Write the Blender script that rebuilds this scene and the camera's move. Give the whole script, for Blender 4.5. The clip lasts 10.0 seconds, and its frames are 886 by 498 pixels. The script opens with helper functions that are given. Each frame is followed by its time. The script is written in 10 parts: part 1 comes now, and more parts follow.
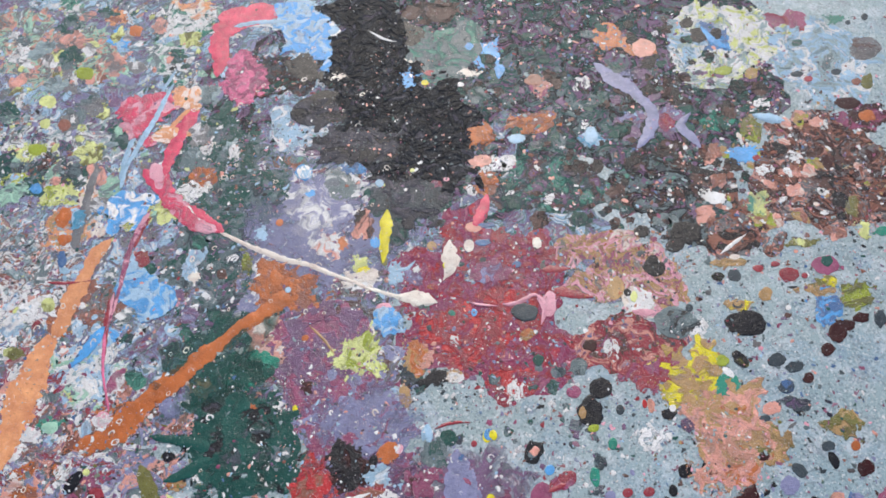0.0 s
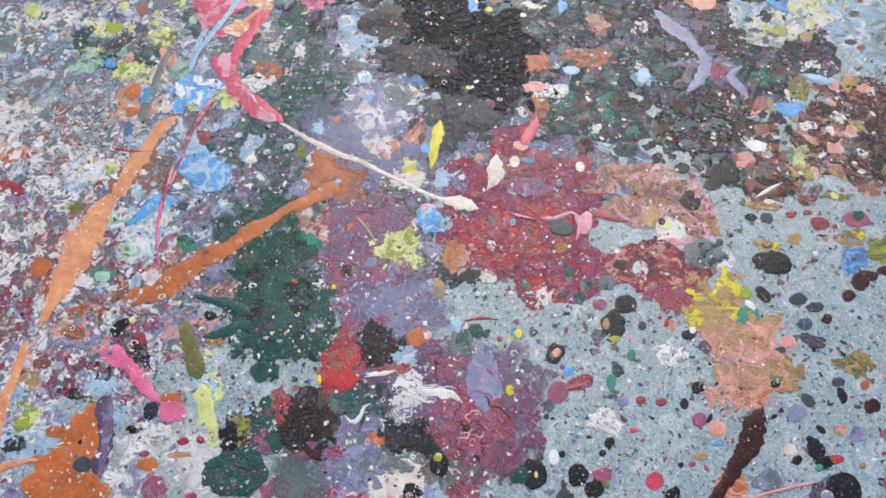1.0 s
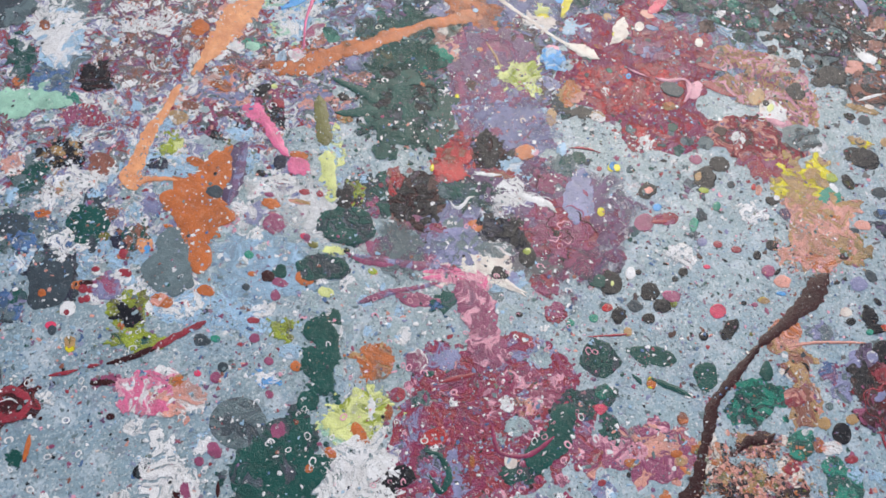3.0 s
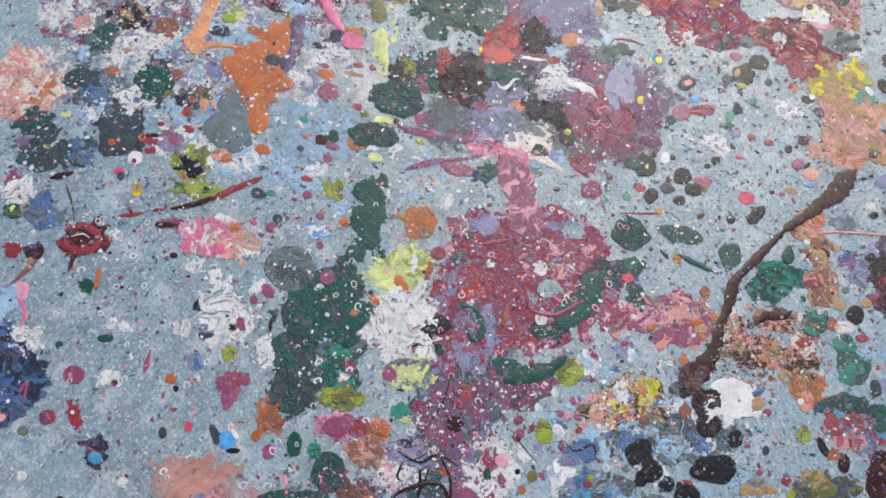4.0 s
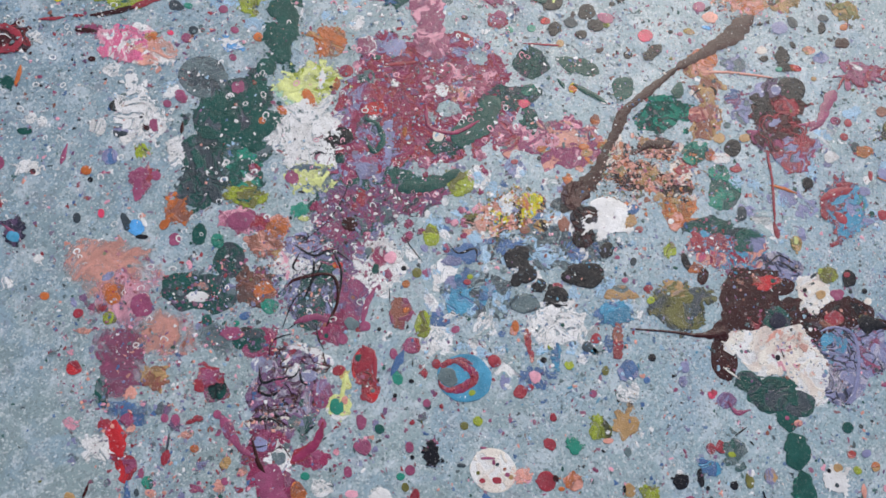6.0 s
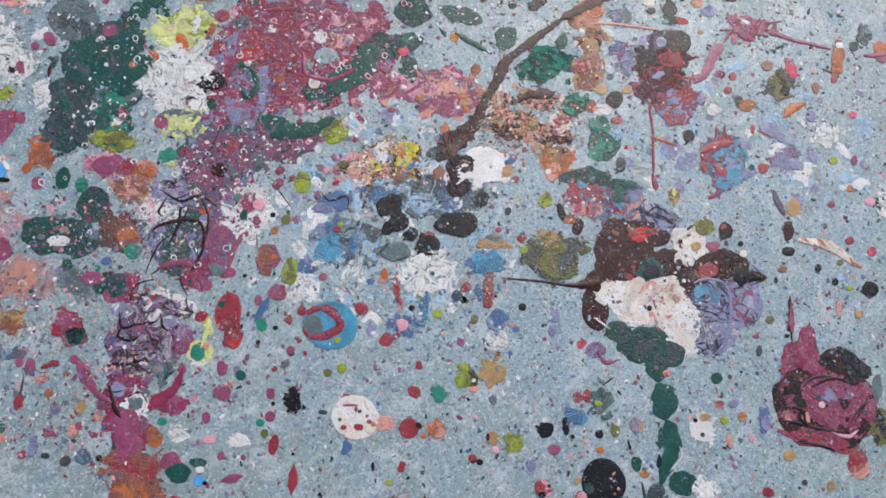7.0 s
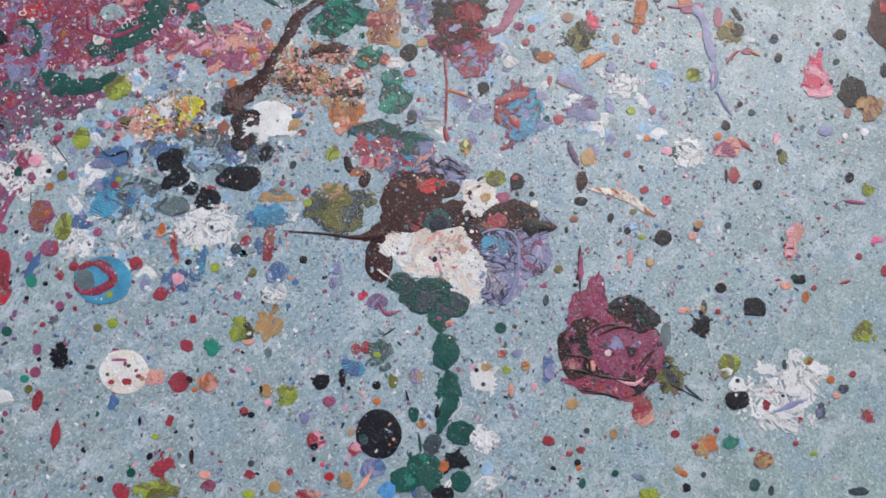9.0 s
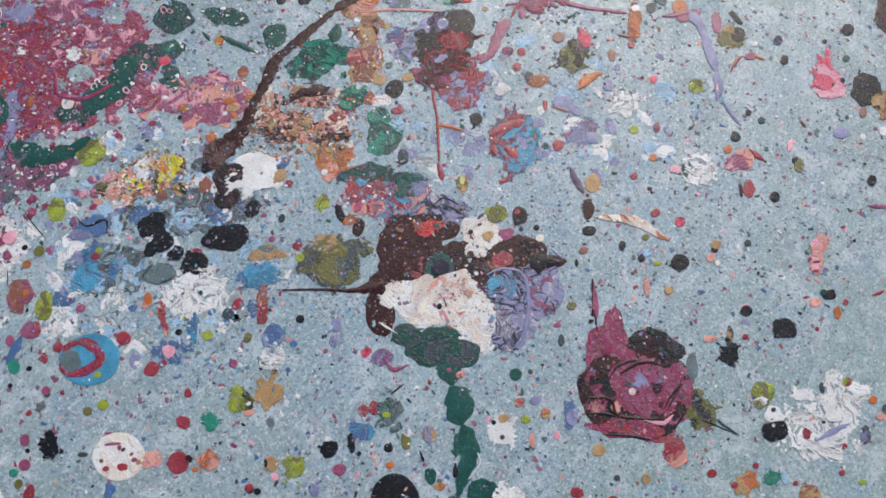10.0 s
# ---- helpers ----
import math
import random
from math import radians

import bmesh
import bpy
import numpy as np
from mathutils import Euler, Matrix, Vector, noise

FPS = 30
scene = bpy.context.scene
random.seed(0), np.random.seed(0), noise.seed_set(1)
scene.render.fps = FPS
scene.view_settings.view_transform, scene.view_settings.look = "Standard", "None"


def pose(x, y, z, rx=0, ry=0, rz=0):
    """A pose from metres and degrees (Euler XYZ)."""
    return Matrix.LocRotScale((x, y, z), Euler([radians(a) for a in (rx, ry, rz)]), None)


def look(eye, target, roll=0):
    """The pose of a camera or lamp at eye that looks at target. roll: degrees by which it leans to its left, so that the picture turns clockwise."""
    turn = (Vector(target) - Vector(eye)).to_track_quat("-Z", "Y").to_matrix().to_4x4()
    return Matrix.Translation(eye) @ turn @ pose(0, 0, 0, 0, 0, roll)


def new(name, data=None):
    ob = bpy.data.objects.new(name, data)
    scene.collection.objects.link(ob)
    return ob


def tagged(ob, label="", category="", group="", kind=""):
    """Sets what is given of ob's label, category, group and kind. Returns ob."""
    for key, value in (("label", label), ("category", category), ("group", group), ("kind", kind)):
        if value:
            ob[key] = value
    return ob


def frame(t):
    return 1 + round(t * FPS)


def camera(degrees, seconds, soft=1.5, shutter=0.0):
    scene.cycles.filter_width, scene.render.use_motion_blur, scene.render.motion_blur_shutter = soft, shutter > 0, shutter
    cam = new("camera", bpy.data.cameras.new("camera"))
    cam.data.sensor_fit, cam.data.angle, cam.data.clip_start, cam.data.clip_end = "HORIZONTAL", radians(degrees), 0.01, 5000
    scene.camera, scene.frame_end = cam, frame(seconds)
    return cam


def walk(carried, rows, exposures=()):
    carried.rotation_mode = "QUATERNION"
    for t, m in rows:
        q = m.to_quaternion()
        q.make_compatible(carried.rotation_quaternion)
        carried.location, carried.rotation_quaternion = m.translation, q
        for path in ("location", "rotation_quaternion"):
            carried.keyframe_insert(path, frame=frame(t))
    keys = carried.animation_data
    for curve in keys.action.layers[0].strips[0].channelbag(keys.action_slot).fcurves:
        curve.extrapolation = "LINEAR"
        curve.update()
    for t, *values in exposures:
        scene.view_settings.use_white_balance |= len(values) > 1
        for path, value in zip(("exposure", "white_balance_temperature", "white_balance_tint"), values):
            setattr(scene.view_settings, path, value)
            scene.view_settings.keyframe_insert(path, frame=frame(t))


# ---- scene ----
cam = camera(63.2, 10.0, soft=1.7)
PATH = [
    (0, (0.026, -0.26, 1.167), (-0.197, 0.582, -0.634), -6.9),
    (0.5, (0.02, -0.351, 1.159), (-0.229, 0.481, -0.643), -4.7),
    (1, (0.014, -0.437, 1.15), (-0.249, 0.386, -0.653), -2.3),
    (1.5, (0.015, -0.523, 1.143), (-0.266, 0.306, -0.656), -0.2),
    (2, (0.004, -0.602, 1.136), (-0.294, 0.226, -0.66), 2.1),
    (2.5, (-0.001, -0.692, 1.13), (-0.315, 0.118, -0.672), 4.0),
    (3, (0.0, -0.788, 1.128), (-0.314, -0.038, -0.699), 5.3),
    (4.3, (0.062, -0.979, 1.145), (-0.228, -0.388, -0.743), 6.1),
    (4.5, (0.076, -0.996, 1.15), (-0.207, -0.423, -0.746), 6.3),
    (5, (0.126, -1.039, 1.162), (-0.125, -0.519, -0.752), 7.4),
    (5.2, (0.15, -1.047, 1.169), (-0.083, -0.548, -0.754), 8.3),
    (6.3, (0.332, -1.018, 1.172), (0.186, -0.563, -0.77), 16.4),
    (6.5, (0.372, -1.008, 1.17), (0.228, -0.554, -0.773), 16.7),
    (7, (0.474, -0.974, 1.157), (0.358, -0.523, -0.788), 19.9),
    (7.5, (0.569, -0.943, 1.147), (0.463, -0.492, -0.799), 20.9),
    (8, (0.653, -0.916, 1.144), (0.552, -0.461, -0.801), 21.5),
    (8.5, (0.736, -0.884, 1.149), (0.638, -0.426, -0.796), 21.6),
    (9, (0.81, -0.848, 1.155), (0.701, -0.382, -0.787), 20.1),
    (9.5, (0.829, -0.811, 1.145), (0.707, -0.34, -0.795), 17.4),
    (10, (0.783, -0.781, 1.1), (0.645, -0.303, -0.837), 12.5),
]
walk(cam, [(t, look(eye, target, roll)) for t, eye, target, roll in PATH], exposures=[(0, 0.15), (3, 0.1), (4.5, 0.07), (10, 0.02)])

# ---- light: soft overcast daylight ----
world = bpy.data.worlds.new("overcast_sky")
world.use_nodes = True
scene.world = world
SUN_EL, SUN_AZ = 47.0, -8.0          # elevation; azimuth from +y towards +x
wn, wl = world.node_tree.nodes, world.node_tree.links
wn.clear()
sky = wn.new("ShaderNodeTexSky")
sky.sky_type = "NISHITA"
sky.sun_disc = False
sky.sun_elevation, sky.sun_rotation = radians(SUN_EL), radians(SUN_AZ)
sky.dust_density, sky.ozone_density, sky.air_density = 3.0, 1.0, 1.0
bg = wn.new("ShaderNodeBackground")
bg.inputs["Strength"].default_value = 0.13
wout = wn.new("ShaderNodeOutputWorld")
wl.new(sky.outputs[0], bg.inputs[0])
wl.new(bg.outputs[0], wout.inputs[0])
sun_data = bpy.data.lights.new("sun", "SUN")
sun_data.energy, sun_data.angle, sun_data.color = 1.5, radians(42), (1.0, 0.95, 0.87)
sun = new("sun", sun_data)
e, a = radians(SUN_EL), radians(SUN_AZ)
sun.matrix_world = look((4 * math.cos(e) * math.sin(a), 4 * math.cos(e) * math.cos(a), 4 * math.sin(e)), (0, 0, 0))

# ---- colours of the paints: sRGB and the word for it ----
COLOURS = dict(
    A=("9aaeb1", "concrete grey"), G=("20524a", "dark green"), g=("4a8a78", "sea green"), K=("1c1c20", "black"),
    k=("404a50", "charcoal"), c=("66777a", "slate grey"), N=("2c2e3e", "blackish violet"), O=("c06a34", "burnt orange"),
    o=("f4a070", "pale orange"), R=("98343f", "red"), r=("dc4668", "pink-red"), Q=("c02c30", "bright red"),
    P=("f0a4b4", "pale pink"), p=("e87098", "pink"), M=("964c6c", "mauve"), m=("78587a", "dull purple"),
    V=("8a8cb0", "lavender"), v=("5c4a66", "deep purple"), B=("58a4e4", "sky blue"), b=("a2c4dc", "pale blue"),
    D=("4c6e9c", "blue"), u=("4a96b8", "teal blue"), Y=("e4d418", "yellow"), y=("d8de90", "pale yellow"),
    L=("98a630", "lime"), l=("6e6c36", "olive"), W=("f2f0ec", "white"), w=("f2dcd0", "cream"), S=("dc9c8c", "salmon"),
    H=("5c443e", "brown"), h=("8e5a4a", "rust"), T=("b49060", "tan"), C=("3a1817", "maroon"), t=("2c8a74", "turquoise green"),
    x=("a0ccb4", "mint green"), q=("747476", "grey-mauve"), e=("8e3054", "magenta"))


def linear(code):
    vals = [int(COLOURS[code][0][i:i + 2], 16) / 255 for i in (0, 2, 4)]
    return [v / 12.92 if v < 0.04045 else ((v + 0.055) / 1.055) ** 2.4 for v in vals]


def rgba(code, k=1.0):
    return (*[min(0.9, v * k) for v in linear(code)], 1)


class Nodes:
    """A small wrapper to write node materials shortly."""

    def __init__(self, name):
        self.mat = bpy.data.materials.new(name)
        self.mat.use_nodes = True
        self.tree = self.mat.node_tree
        self.bsdf = self.tree.nodes["Principled BSDF"]
        self.out = self.tree.nodes["Material Output"]
        self.place = self.tree.nodes.new("ShaderNodeNewGeometry").outputs["Position"]

    def add(self, kind, **sockets):
        n = self.tree.nodes.new(kind)
        for key, value in sockets.items():
            self.put(n.inputs[key.replace("_", " ")], value)
        return n

    def put(self, socket, value):
        if isinstance(value, bpy.types.NodeSocket):
            self.tree.links.new(value, socket)
        else:
            socket.default_value = value

    def bent(self, far, near):
        """The place, pushed about as wet paint is when it runs: by far metres in broad swirls and near metres in small ones."""
        at = self.place
        for scale, reach in ((15.0, far), (58.0, near)):
            push = self.add("ShaderNodeTexNoise", Vector=at, Scale=scale, Detail=2.0).outputs["Color"]
            step = self.add("ShaderNodeVectorMath")
            step.operation = "MULTIPLY_ADD"
            self.put(step.inputs[0], push)
            step.inputs[1].default_value = (2 * reach, 2 * reach, 0)
            self.put(step.inputs[2], at)
            at = step.outputs[0]
        return at

    def noise(self, scale, detail=3.0, rough=0.6, bend=0.0, at=None):
        n = self.add("ShaderNodeTexNoise", Vector=at or self.place, Scale=scale, Detail=detail, Roughness=rough, Distortion=bend)
        return n.outputs["Fac"]

    def ramp(self, fac, lo, hi):
        n = self.add("ShaderNodeMapRange", Value=fac)
        self.put(n.inputs["From Min"], lo)
        self.put(n.inputs["From Max"], hi)
        return n.outputs[0]

    def mix(self, fac, a, b):
        n = self.tree.nodes.new("ShaderNodeMix")
        n.data_type = "RGBA"
        self.put(n.inputs[0], fac)
        self.put(n.inputs[6], a)
        self.put(n.inputs[7], b)
        return n.outputs[2]

    def maths(self, op, a, b=0.0):
        n = self.tree.nodes.new("ShaderNodeMath")
        n.operation = op
        self.put(n.inputs[0], a)
        self.put(n.inputs[1], b)
        return n.outputs[0]

    def bump(self, height, strength, distance):
        n = self.add("ShaderNodeBump", Height=height, Strength=strength, Distance=distance)
        self.put(self.bsdf.inputs["Normal"], n.outputs[0])


def concrete():
    """Grey trowelled concrete: fine grit, thin blue and milky films wiped over it, a faint green tint, near-side shade
    in the colour.
    """
    n = Nodes("concrete")
    col = n.mix(n.ramp(n.noise(5, 4), 0.35, 0.65), rgba("A", 0.84), rgba("A", 1.02))
    ragged = n.maths("MULTIPLY", n.noise(9, 5, 0.7), 0.5)

    def stain_and_shade(col, x, y, reach, tint, strength):
        away = n.add("ShaderNodeVectorMath")
        away.operation = "DISTANCE"
        n.put(away.inputs[0], n.place)
        n.put(away.inputs[1], (x, y, 0))
        near = n.ramp(n.maths("ADD", away.outputs["Value"], ragged), reach + 0.25, 0.25)
        return n.mix(n.maths("MULTIPLY", near, strength), col, tint)

    col = stain_and_shade(col, 0.62, -0.42, 0.75, (0.24, 0.39, 0.5, 1), 0.5)     # thin blue overspray
    col = stain_and_shade(col, 1.75, -0.95, 0.95, (0.24, 0.36, 0.25, 1), 0.6)    # green tint towards the +x end
    # blue-grey tint, darker towards the near left
    col = stain_and_shade(col, -0.7, -1.0, 0.75, (0.15, 0.25, 0.33, 1), 0.7)
    for x, y in ((-0.35, -1.5), (0.25, -1.5), (0.8, -1.4), (1.3, -1.2)):
        col = stain_and_shade(col, x, y, 0.6, (0.17, 0.22, 0.21, 1), 0.55)       # near-side shade put into the colour, with a grey-green tinge
    run = n.bent(0.03, 0.012)
    col = n.mix(n.maths("MULTIPLY", n.ramp(n.noise(11, 5, 0.65, at=run), 0.48, 0.6), 0.55), col, (0.25, 0.37, 0.47, 1))
    col = n.mix(n.maths("MULTIPLY", n.ramp(n.noise(17, 6, 0.7, at=run), 0.51, 0.62), 0.62), col, (0.55, 0.62, 0.66, 1))
    col = n.mix(n.maths("MULTIPLY", n.ramp(n.noise(23, 6, 0.7, at=run), 0.56, 0.68), 0.4), col, (0.24, 0.2, 0.27, 1))
    wiped = n.add("ShaderNodeVectorMath")
    wiped.operation = "MULTIPLY"
    n.put(wiped.inputs[0], run)
    wiped.inputs[1].default_value = (1.0, 0.28, 1.0)
    col = n.mix(n.maths("MULTIPLY", n.ramp(n.noise(75, 4, 0.7, at=wiped.outputs[0]), 0.54, 0.66), 0.4), col, (0.62, 0.68, 0.71, 1))
    col = n.mix(n.maths("MULTIPLY", n.ramp(n.noise(90, 4, 0.7, at=wiped.outputs[0]), 0.56, 0.66), 0.4), col, rgba("A", 0.45))
    grit = n.add("ShaderNodeTexVoronoi", Vector=n.place, Scale=330.0)
    tone = n.add("ShaderNodeSeparateColor", Color=grit.outputs["Color"])
    col = n.mix(n.maths("MULTIPLY", n.ramp(tone.outputs[0], 0.74, 0.84), 0.5), col, rgba("A", 0.42))
    col = n.mix(n.maths("MULTIPLY", n.ramp(tone.outputs[1], 0.84, 0.92), 0.5), col, (0.62, 0.66, 0.66, 1))
    # near-white sparkle flecks: glints off the grit, painted into the colour
    col = n.mix(n.maths("MULTIPLY", n.ramp(n.noise(150, 3, 0.7), 0.605, 0.645), 0.75), col, (0.7, 0.74, 0.75, 1))
    n.put(n.bsdf.inputs["Base Color"], col)
    n.put(n.bsdf.inputs["Roughness"], n.maths("ADD", n.maths("MULTIPLY", n.ramp(n.noise(14, 4), 0.35, 0.65), 0.3), 0.2))
    n.bsdf.inputs["Specular IOR Level"].default_value = 0.6
    n.bump(n.maths("ADD", n.noise(300, 3, 0.7), n.maths("MULTIPLY", n.noise(60, 3), 0.8)), 0.6, 0.0008)
    return n.mat


PAINTS = {}


def paint(token, dull=False):
    """Dried paint. 'X' plain; 'X/Y' worn, with Y showing in patches; 'X%Y' marbled; 'X~YZ..' several paints run together;
    'X!Y' cracked; 'X*' flaked to a lace; 'X^' a thin wash; 'X#' wrinkled skin."""
    if (token, dull) in PAINTS:
        return PAINTS[token, dull]
    n = Nodes("paint_" + COLOURS[token[0]][1].replace(" ", "_").replace("-", "_"))
    shift = random.uniform(0, 9)
    first, op, second = token[0], token[1:2], token[2:3]
    dark = first in "KCGNkH"
    fine = n.noise(330, 3, 0.7)
    info = n.add("ShaderNodeObjectInfo").outputs["Random"]
    piece = n.tree.nodes.new("ShaderNodeNewGeometry").outputs["Random Per Island"]
    varied = n.maths("FRACT", n.maths("ADD", info, piece))
    if dull:
        broad = n.noise(26 + shift, 3, 0.65)
        col = n.mix(n.ramp(broad, 0.3, 0.7), rgba(first, 0.75), rgba(first, 1.15))
        col = n.mix(n.maths("MULTIPLY", n.ramp(varied, 0.4, 1.0), 0.45), col, rgba("A", 0.75))
        col = n.mix(n.maths("MULTIPLY", n.ramp(varied, 0.4, 0.0), 0.45), col, rgba(first, 0.42))
        n.put(n.bsdf.inputs["Base Color"], col)
        n.put(n.bsdf.inputs["Roughness"], 0.3)
        n.bsdf.inputs["Specular IOR Level"].default_value = 0.3
        n.bump(n.maths("ADD", broad, fine), 0.7, 0.001)
        PAINTS[token, dull] = n.mat
        return n.mat
    run = n.bent(0.045 if op else 0.015, 0.014 if op else 0.006)
    broad = n.noise(24 + shift, 5, 0.62, at=run)
    col = n.mix(n.ramp(broad, 0.32, 0.68), rgba(first, 0.7), rgba(first, 1.22))
    col = n.mix(n.maths("MULTIPLY", n.ramp(varied, 0.4, 0.0), 0.25), col, rgba(first, 0.5))
    height = n.maths("ADD", broad, n.maths("MULTIPLY", fine, 0.35))
    lump = 0.0016 if op else 0.0009
    if op == "/":
        flow = n.noise(21 + 2 * shift, 6, 0.6, at=run)
        mask = n.ramp(flow, 0.5, 0.56)
        col = n.mix(mask, col, n.mix(broad, rgba(second, 0.72), rgba(second, 1.2)))
        vein = n.ramp(n.maths("ABSOLUTE", n.maths("SUBTRACT", flow, 0.5)), 0.012, 0.0)
        col = n.mix(n.maths("MULTIPLY", vein, 0.35), col, n.mix(0.5, rgba(first, 0.4), rgba(second, 0.5)))
        murk = n.ramp(n.noise(15 + shift, 6, 0.68, at=run), 0.52, 0.6)
        col = n.mix(n.maths("MULTIPLY", murk, 0.15 if first in "WwyPb" else 0.5), col, n.mix(0.5, rgba(first, 0.35), rgba(second, 0.5)))
        height = n.maths("SUBTRACT", height, n.maths("MULTIPLY", mask, 0.35))
    if op == "%":
        wave = n.noise(16 + shift, 3, 0.5, at=run)
        col = n.mix(n.ramp(n.maths("PINGPONG", n.maths("MULTIPLY", wave, 9.0), 1.0), 0.35, 0.65), col, rgba(second))
        height = n.maths("ADD", height, wave)
    if op == "~":
        tones = [first] + list(token[2:])
        flow = n.noise(19 + shift, 6, 0.64, at=run)
        height = n.maths("ADD", height, n.maths("MULTIPLY", n.maths("PINGPONG", n.maths("MULTIPLY", flow, 22.0), 1.0), 0.35))
        for k, tone in enumerate(tones[1:]):
            edge = 0.33 + 0.34 * (k + 0.5) / (len(tones) - 1)
            shade = n.mix(broad, rgba(tone, 0.7), rgba(tone, 1.2))
            col = n.mix(n.ramp(flow, edge - 0.012, edge + 0.012), col, shade)
        for k, tone in enumerate(tones[::-1][:3]):
            lay = n.noise(30 + 9 * k + shift, 5, 0.68, at=run)
            col = n.mix(n.maths("MULTIPLY", n.ramp(lay, 0.57, 0.62), 0.75), col, rgba(tone))
    if op == "!":
        cell = n.add("ShaderNodeTexVoronoi", Vector=run, Scale=46.0)
        cell.feature = "DISTANCE_TO_EDGE"
        crack = n.maths("MULTIPLY", n.ramp(cell.outputs["Distance"], 0.13, 0.04), n.ramp(n.noise(14), 0.4, 0.5))
        col = n.mix(crack, col, rgba(second))
        col = n.mix(n.maths("MULTIPLY", n.ramp(n.noise(32, 5, 0.7, at=run), 0.53, 0.58), 0.7), col, (0.5, 0.46, 0.54, 1))
        height = n.maths("SUBTRACT", height, n.maths("MULTIPLY", crack, 1.5))
    if op == "#":
        cell = n.add("ShaderNodeTexVoronoi", Vector=run, Scale=75.0)
        height = n.maths("ADD", height, n.maths("MULTIPLY", cell.outputs["Distance"], 1.6))
        lump = 0.0035
        col = n.mix(n.ramp(n.noise(34, 5, 0.7, at=run), 0.42, 0.68), col, n.mix(0.4, rgba("k", 0.5), rgba("N", 0.8)))
    if op:
        # thin streaks where neighbouring paints were dragged in, and a dusty bloom
        drag = n.noise(36 + shift, 5, 0.7, at=run)
        col = n.mix(n.maths("MULTIPLY", n.ramp(drag, 0.57, 0.63), 0.15 if op == "~" or first in "Ww" else 0.4), col, n.mix(n.noise(9, 2), rgba("c"), rgba("m")))
    soil = n.ramp(n.noise(30 + 3 * shift, 6, 0.7, at=run), 0.54, 0.68)
    col = n.mix(n.maths("MULTIPLY", soil, 0.1 if dark or first in "WwyYBboO" else 0.25), col, n.mix(0.6, rgba(first, 0.5), rgba("c")))
    # pale flecks for grit and for small glints put into the colour, thin crusts standing through the film, and small
    # dark pits
    pale = 0.06 if op == "#" else 0.25 if dark or not op else 0.55
    col = n.mix(n.maths("MULTIPLY", n.ramp(n.noise(210 + 5 * shift, 3, 0.72), 0.63, 0.67), pale), col, (0.7, 0.66, 0.67, 1))
    if op and not dark:
        crust = n.noise(44 + shift, 4, 0.6, at=run)
        rim = n.ramp(n.maths("ABSOLUTE", n.maths("SUBTRACT", crust, 0.52)), 0.009, 0.0)
        rim = n.maths("MULTIPLY", rim, n.ramp(n.noise(21 + shift, 3), 0.5, 0.6))
        col = n.mix(n.maths("MULTIPLY", rim, 0.6), col, (0.72, 0.66, 0.68, 1))
        height = n.maths("ADD", height, n.maths("MULTIPLY", rim, 0.4))
    col = n.mix(n.maths("MULTIPLY", n.ramp(n.noise(140 + 5 * shift, 2), 0.64, 0.7), 0.45), col, rgba(first, 0.3))
    n.put(n.bsdf.inputs["Base Color"], col)
    n.put(n.bsdf.inputs["Roughness"], n.maths("ADD", n.maths("MULTIPLY", n.noise(60), 0.36), 0.06))
    n.bsdf.inputs["Specular IOR Level"].default_value = 0.34 if dark else 0.5
    n.bump(n.maths("ADD", height, n.maths("MULTIPLY", n.noise(420, 2, 0.6), 0.4)), 0.8, lump * 1.5)
    if op == "*":
        hole = n.add("ShaderNodeBsdfTransparent")
        both = n.add("ShaderNodeMixShader")
        n.put(both.inputs[0], n.ramp(n.noise(95 + 4 * shift, 5, 0.72, at=run), 0.53, 0.57))
        n.put(both.inputs[1], n.bsdf.outputs[0])
        n.put(both.inputs[2], hole.outputs[0])
        n.put(n.out.inputs[0], both.outputs[0])
    if op == "^":
        # a thinned wash that feathers out towards its rim
        spot_at = n.tree.nodes.new("ShaderNodeTexCoord").outputs["Generated"]
        ball = n.add("ShaderNodeVectorMath")
        ball.operation = "DISTANCE"
        flat = n.add("ShaderNodeVectorMath")
        flat.operation = "MULTIPLY"
        n.put(flat.inputs[0], spot_at)
        flat.inputs[1].default_value = (1, 1, 0)
        n.put(ball.inputs[0], flat.outputs[0])
        ball.inputs[1].default_value = (0.5, 0.5, 0)
        cover = n.maths("SUBTRACT", 0.5, ball.outputs["Value"])
        cover = n.maths("ADD", cover, n.maths("MULTIPLY", n.maths("SUBTRACT", n.noise(20 + shift, 6, 0.68, at=run), 0.5), 1.5))
        hole = n.add("ShaderNodeBsdfTransparent")
        both = n.add("ShaderNodeMixShader")
        n.put(both.inputs[0], n.maths("MULTIPLY", n.ramp(cover, 0.02, 0.3), 0.8))
        n.put(both.inputs[1], hole.outputs[0])
        n.put(both.inputs[2], n.bsdf.outputs[0])
        n.put(n.out.inputs[0], both.outputs[0])
    PAINTS[token, dull] = n.mat
    return n.mat


# ---- the floor: one sheet of concrete out to the horizon ----
def ground():
    bm = bmesh.new()
    bmesh.ops.create_grid(bm, x_segments=40, y_segments=40, size=400)
    me = bpy.data.meshes.new("floor")
    bm.to_mesh(me)
    bm.free()
    me.materials.append(concrete())
    return tagged(new("floor", me), "grey concrete floor covered in old paint drips and splashes", "floor", kind="structure")


floor = ground()

# ---- paint on the floor; what was spilled later lies on top ----
ORDER = [0]
LAST = [None]


def layer(step=0.0000004):
    ORDER[0] += 1
    return 0.0003 + ORDER[0] * step


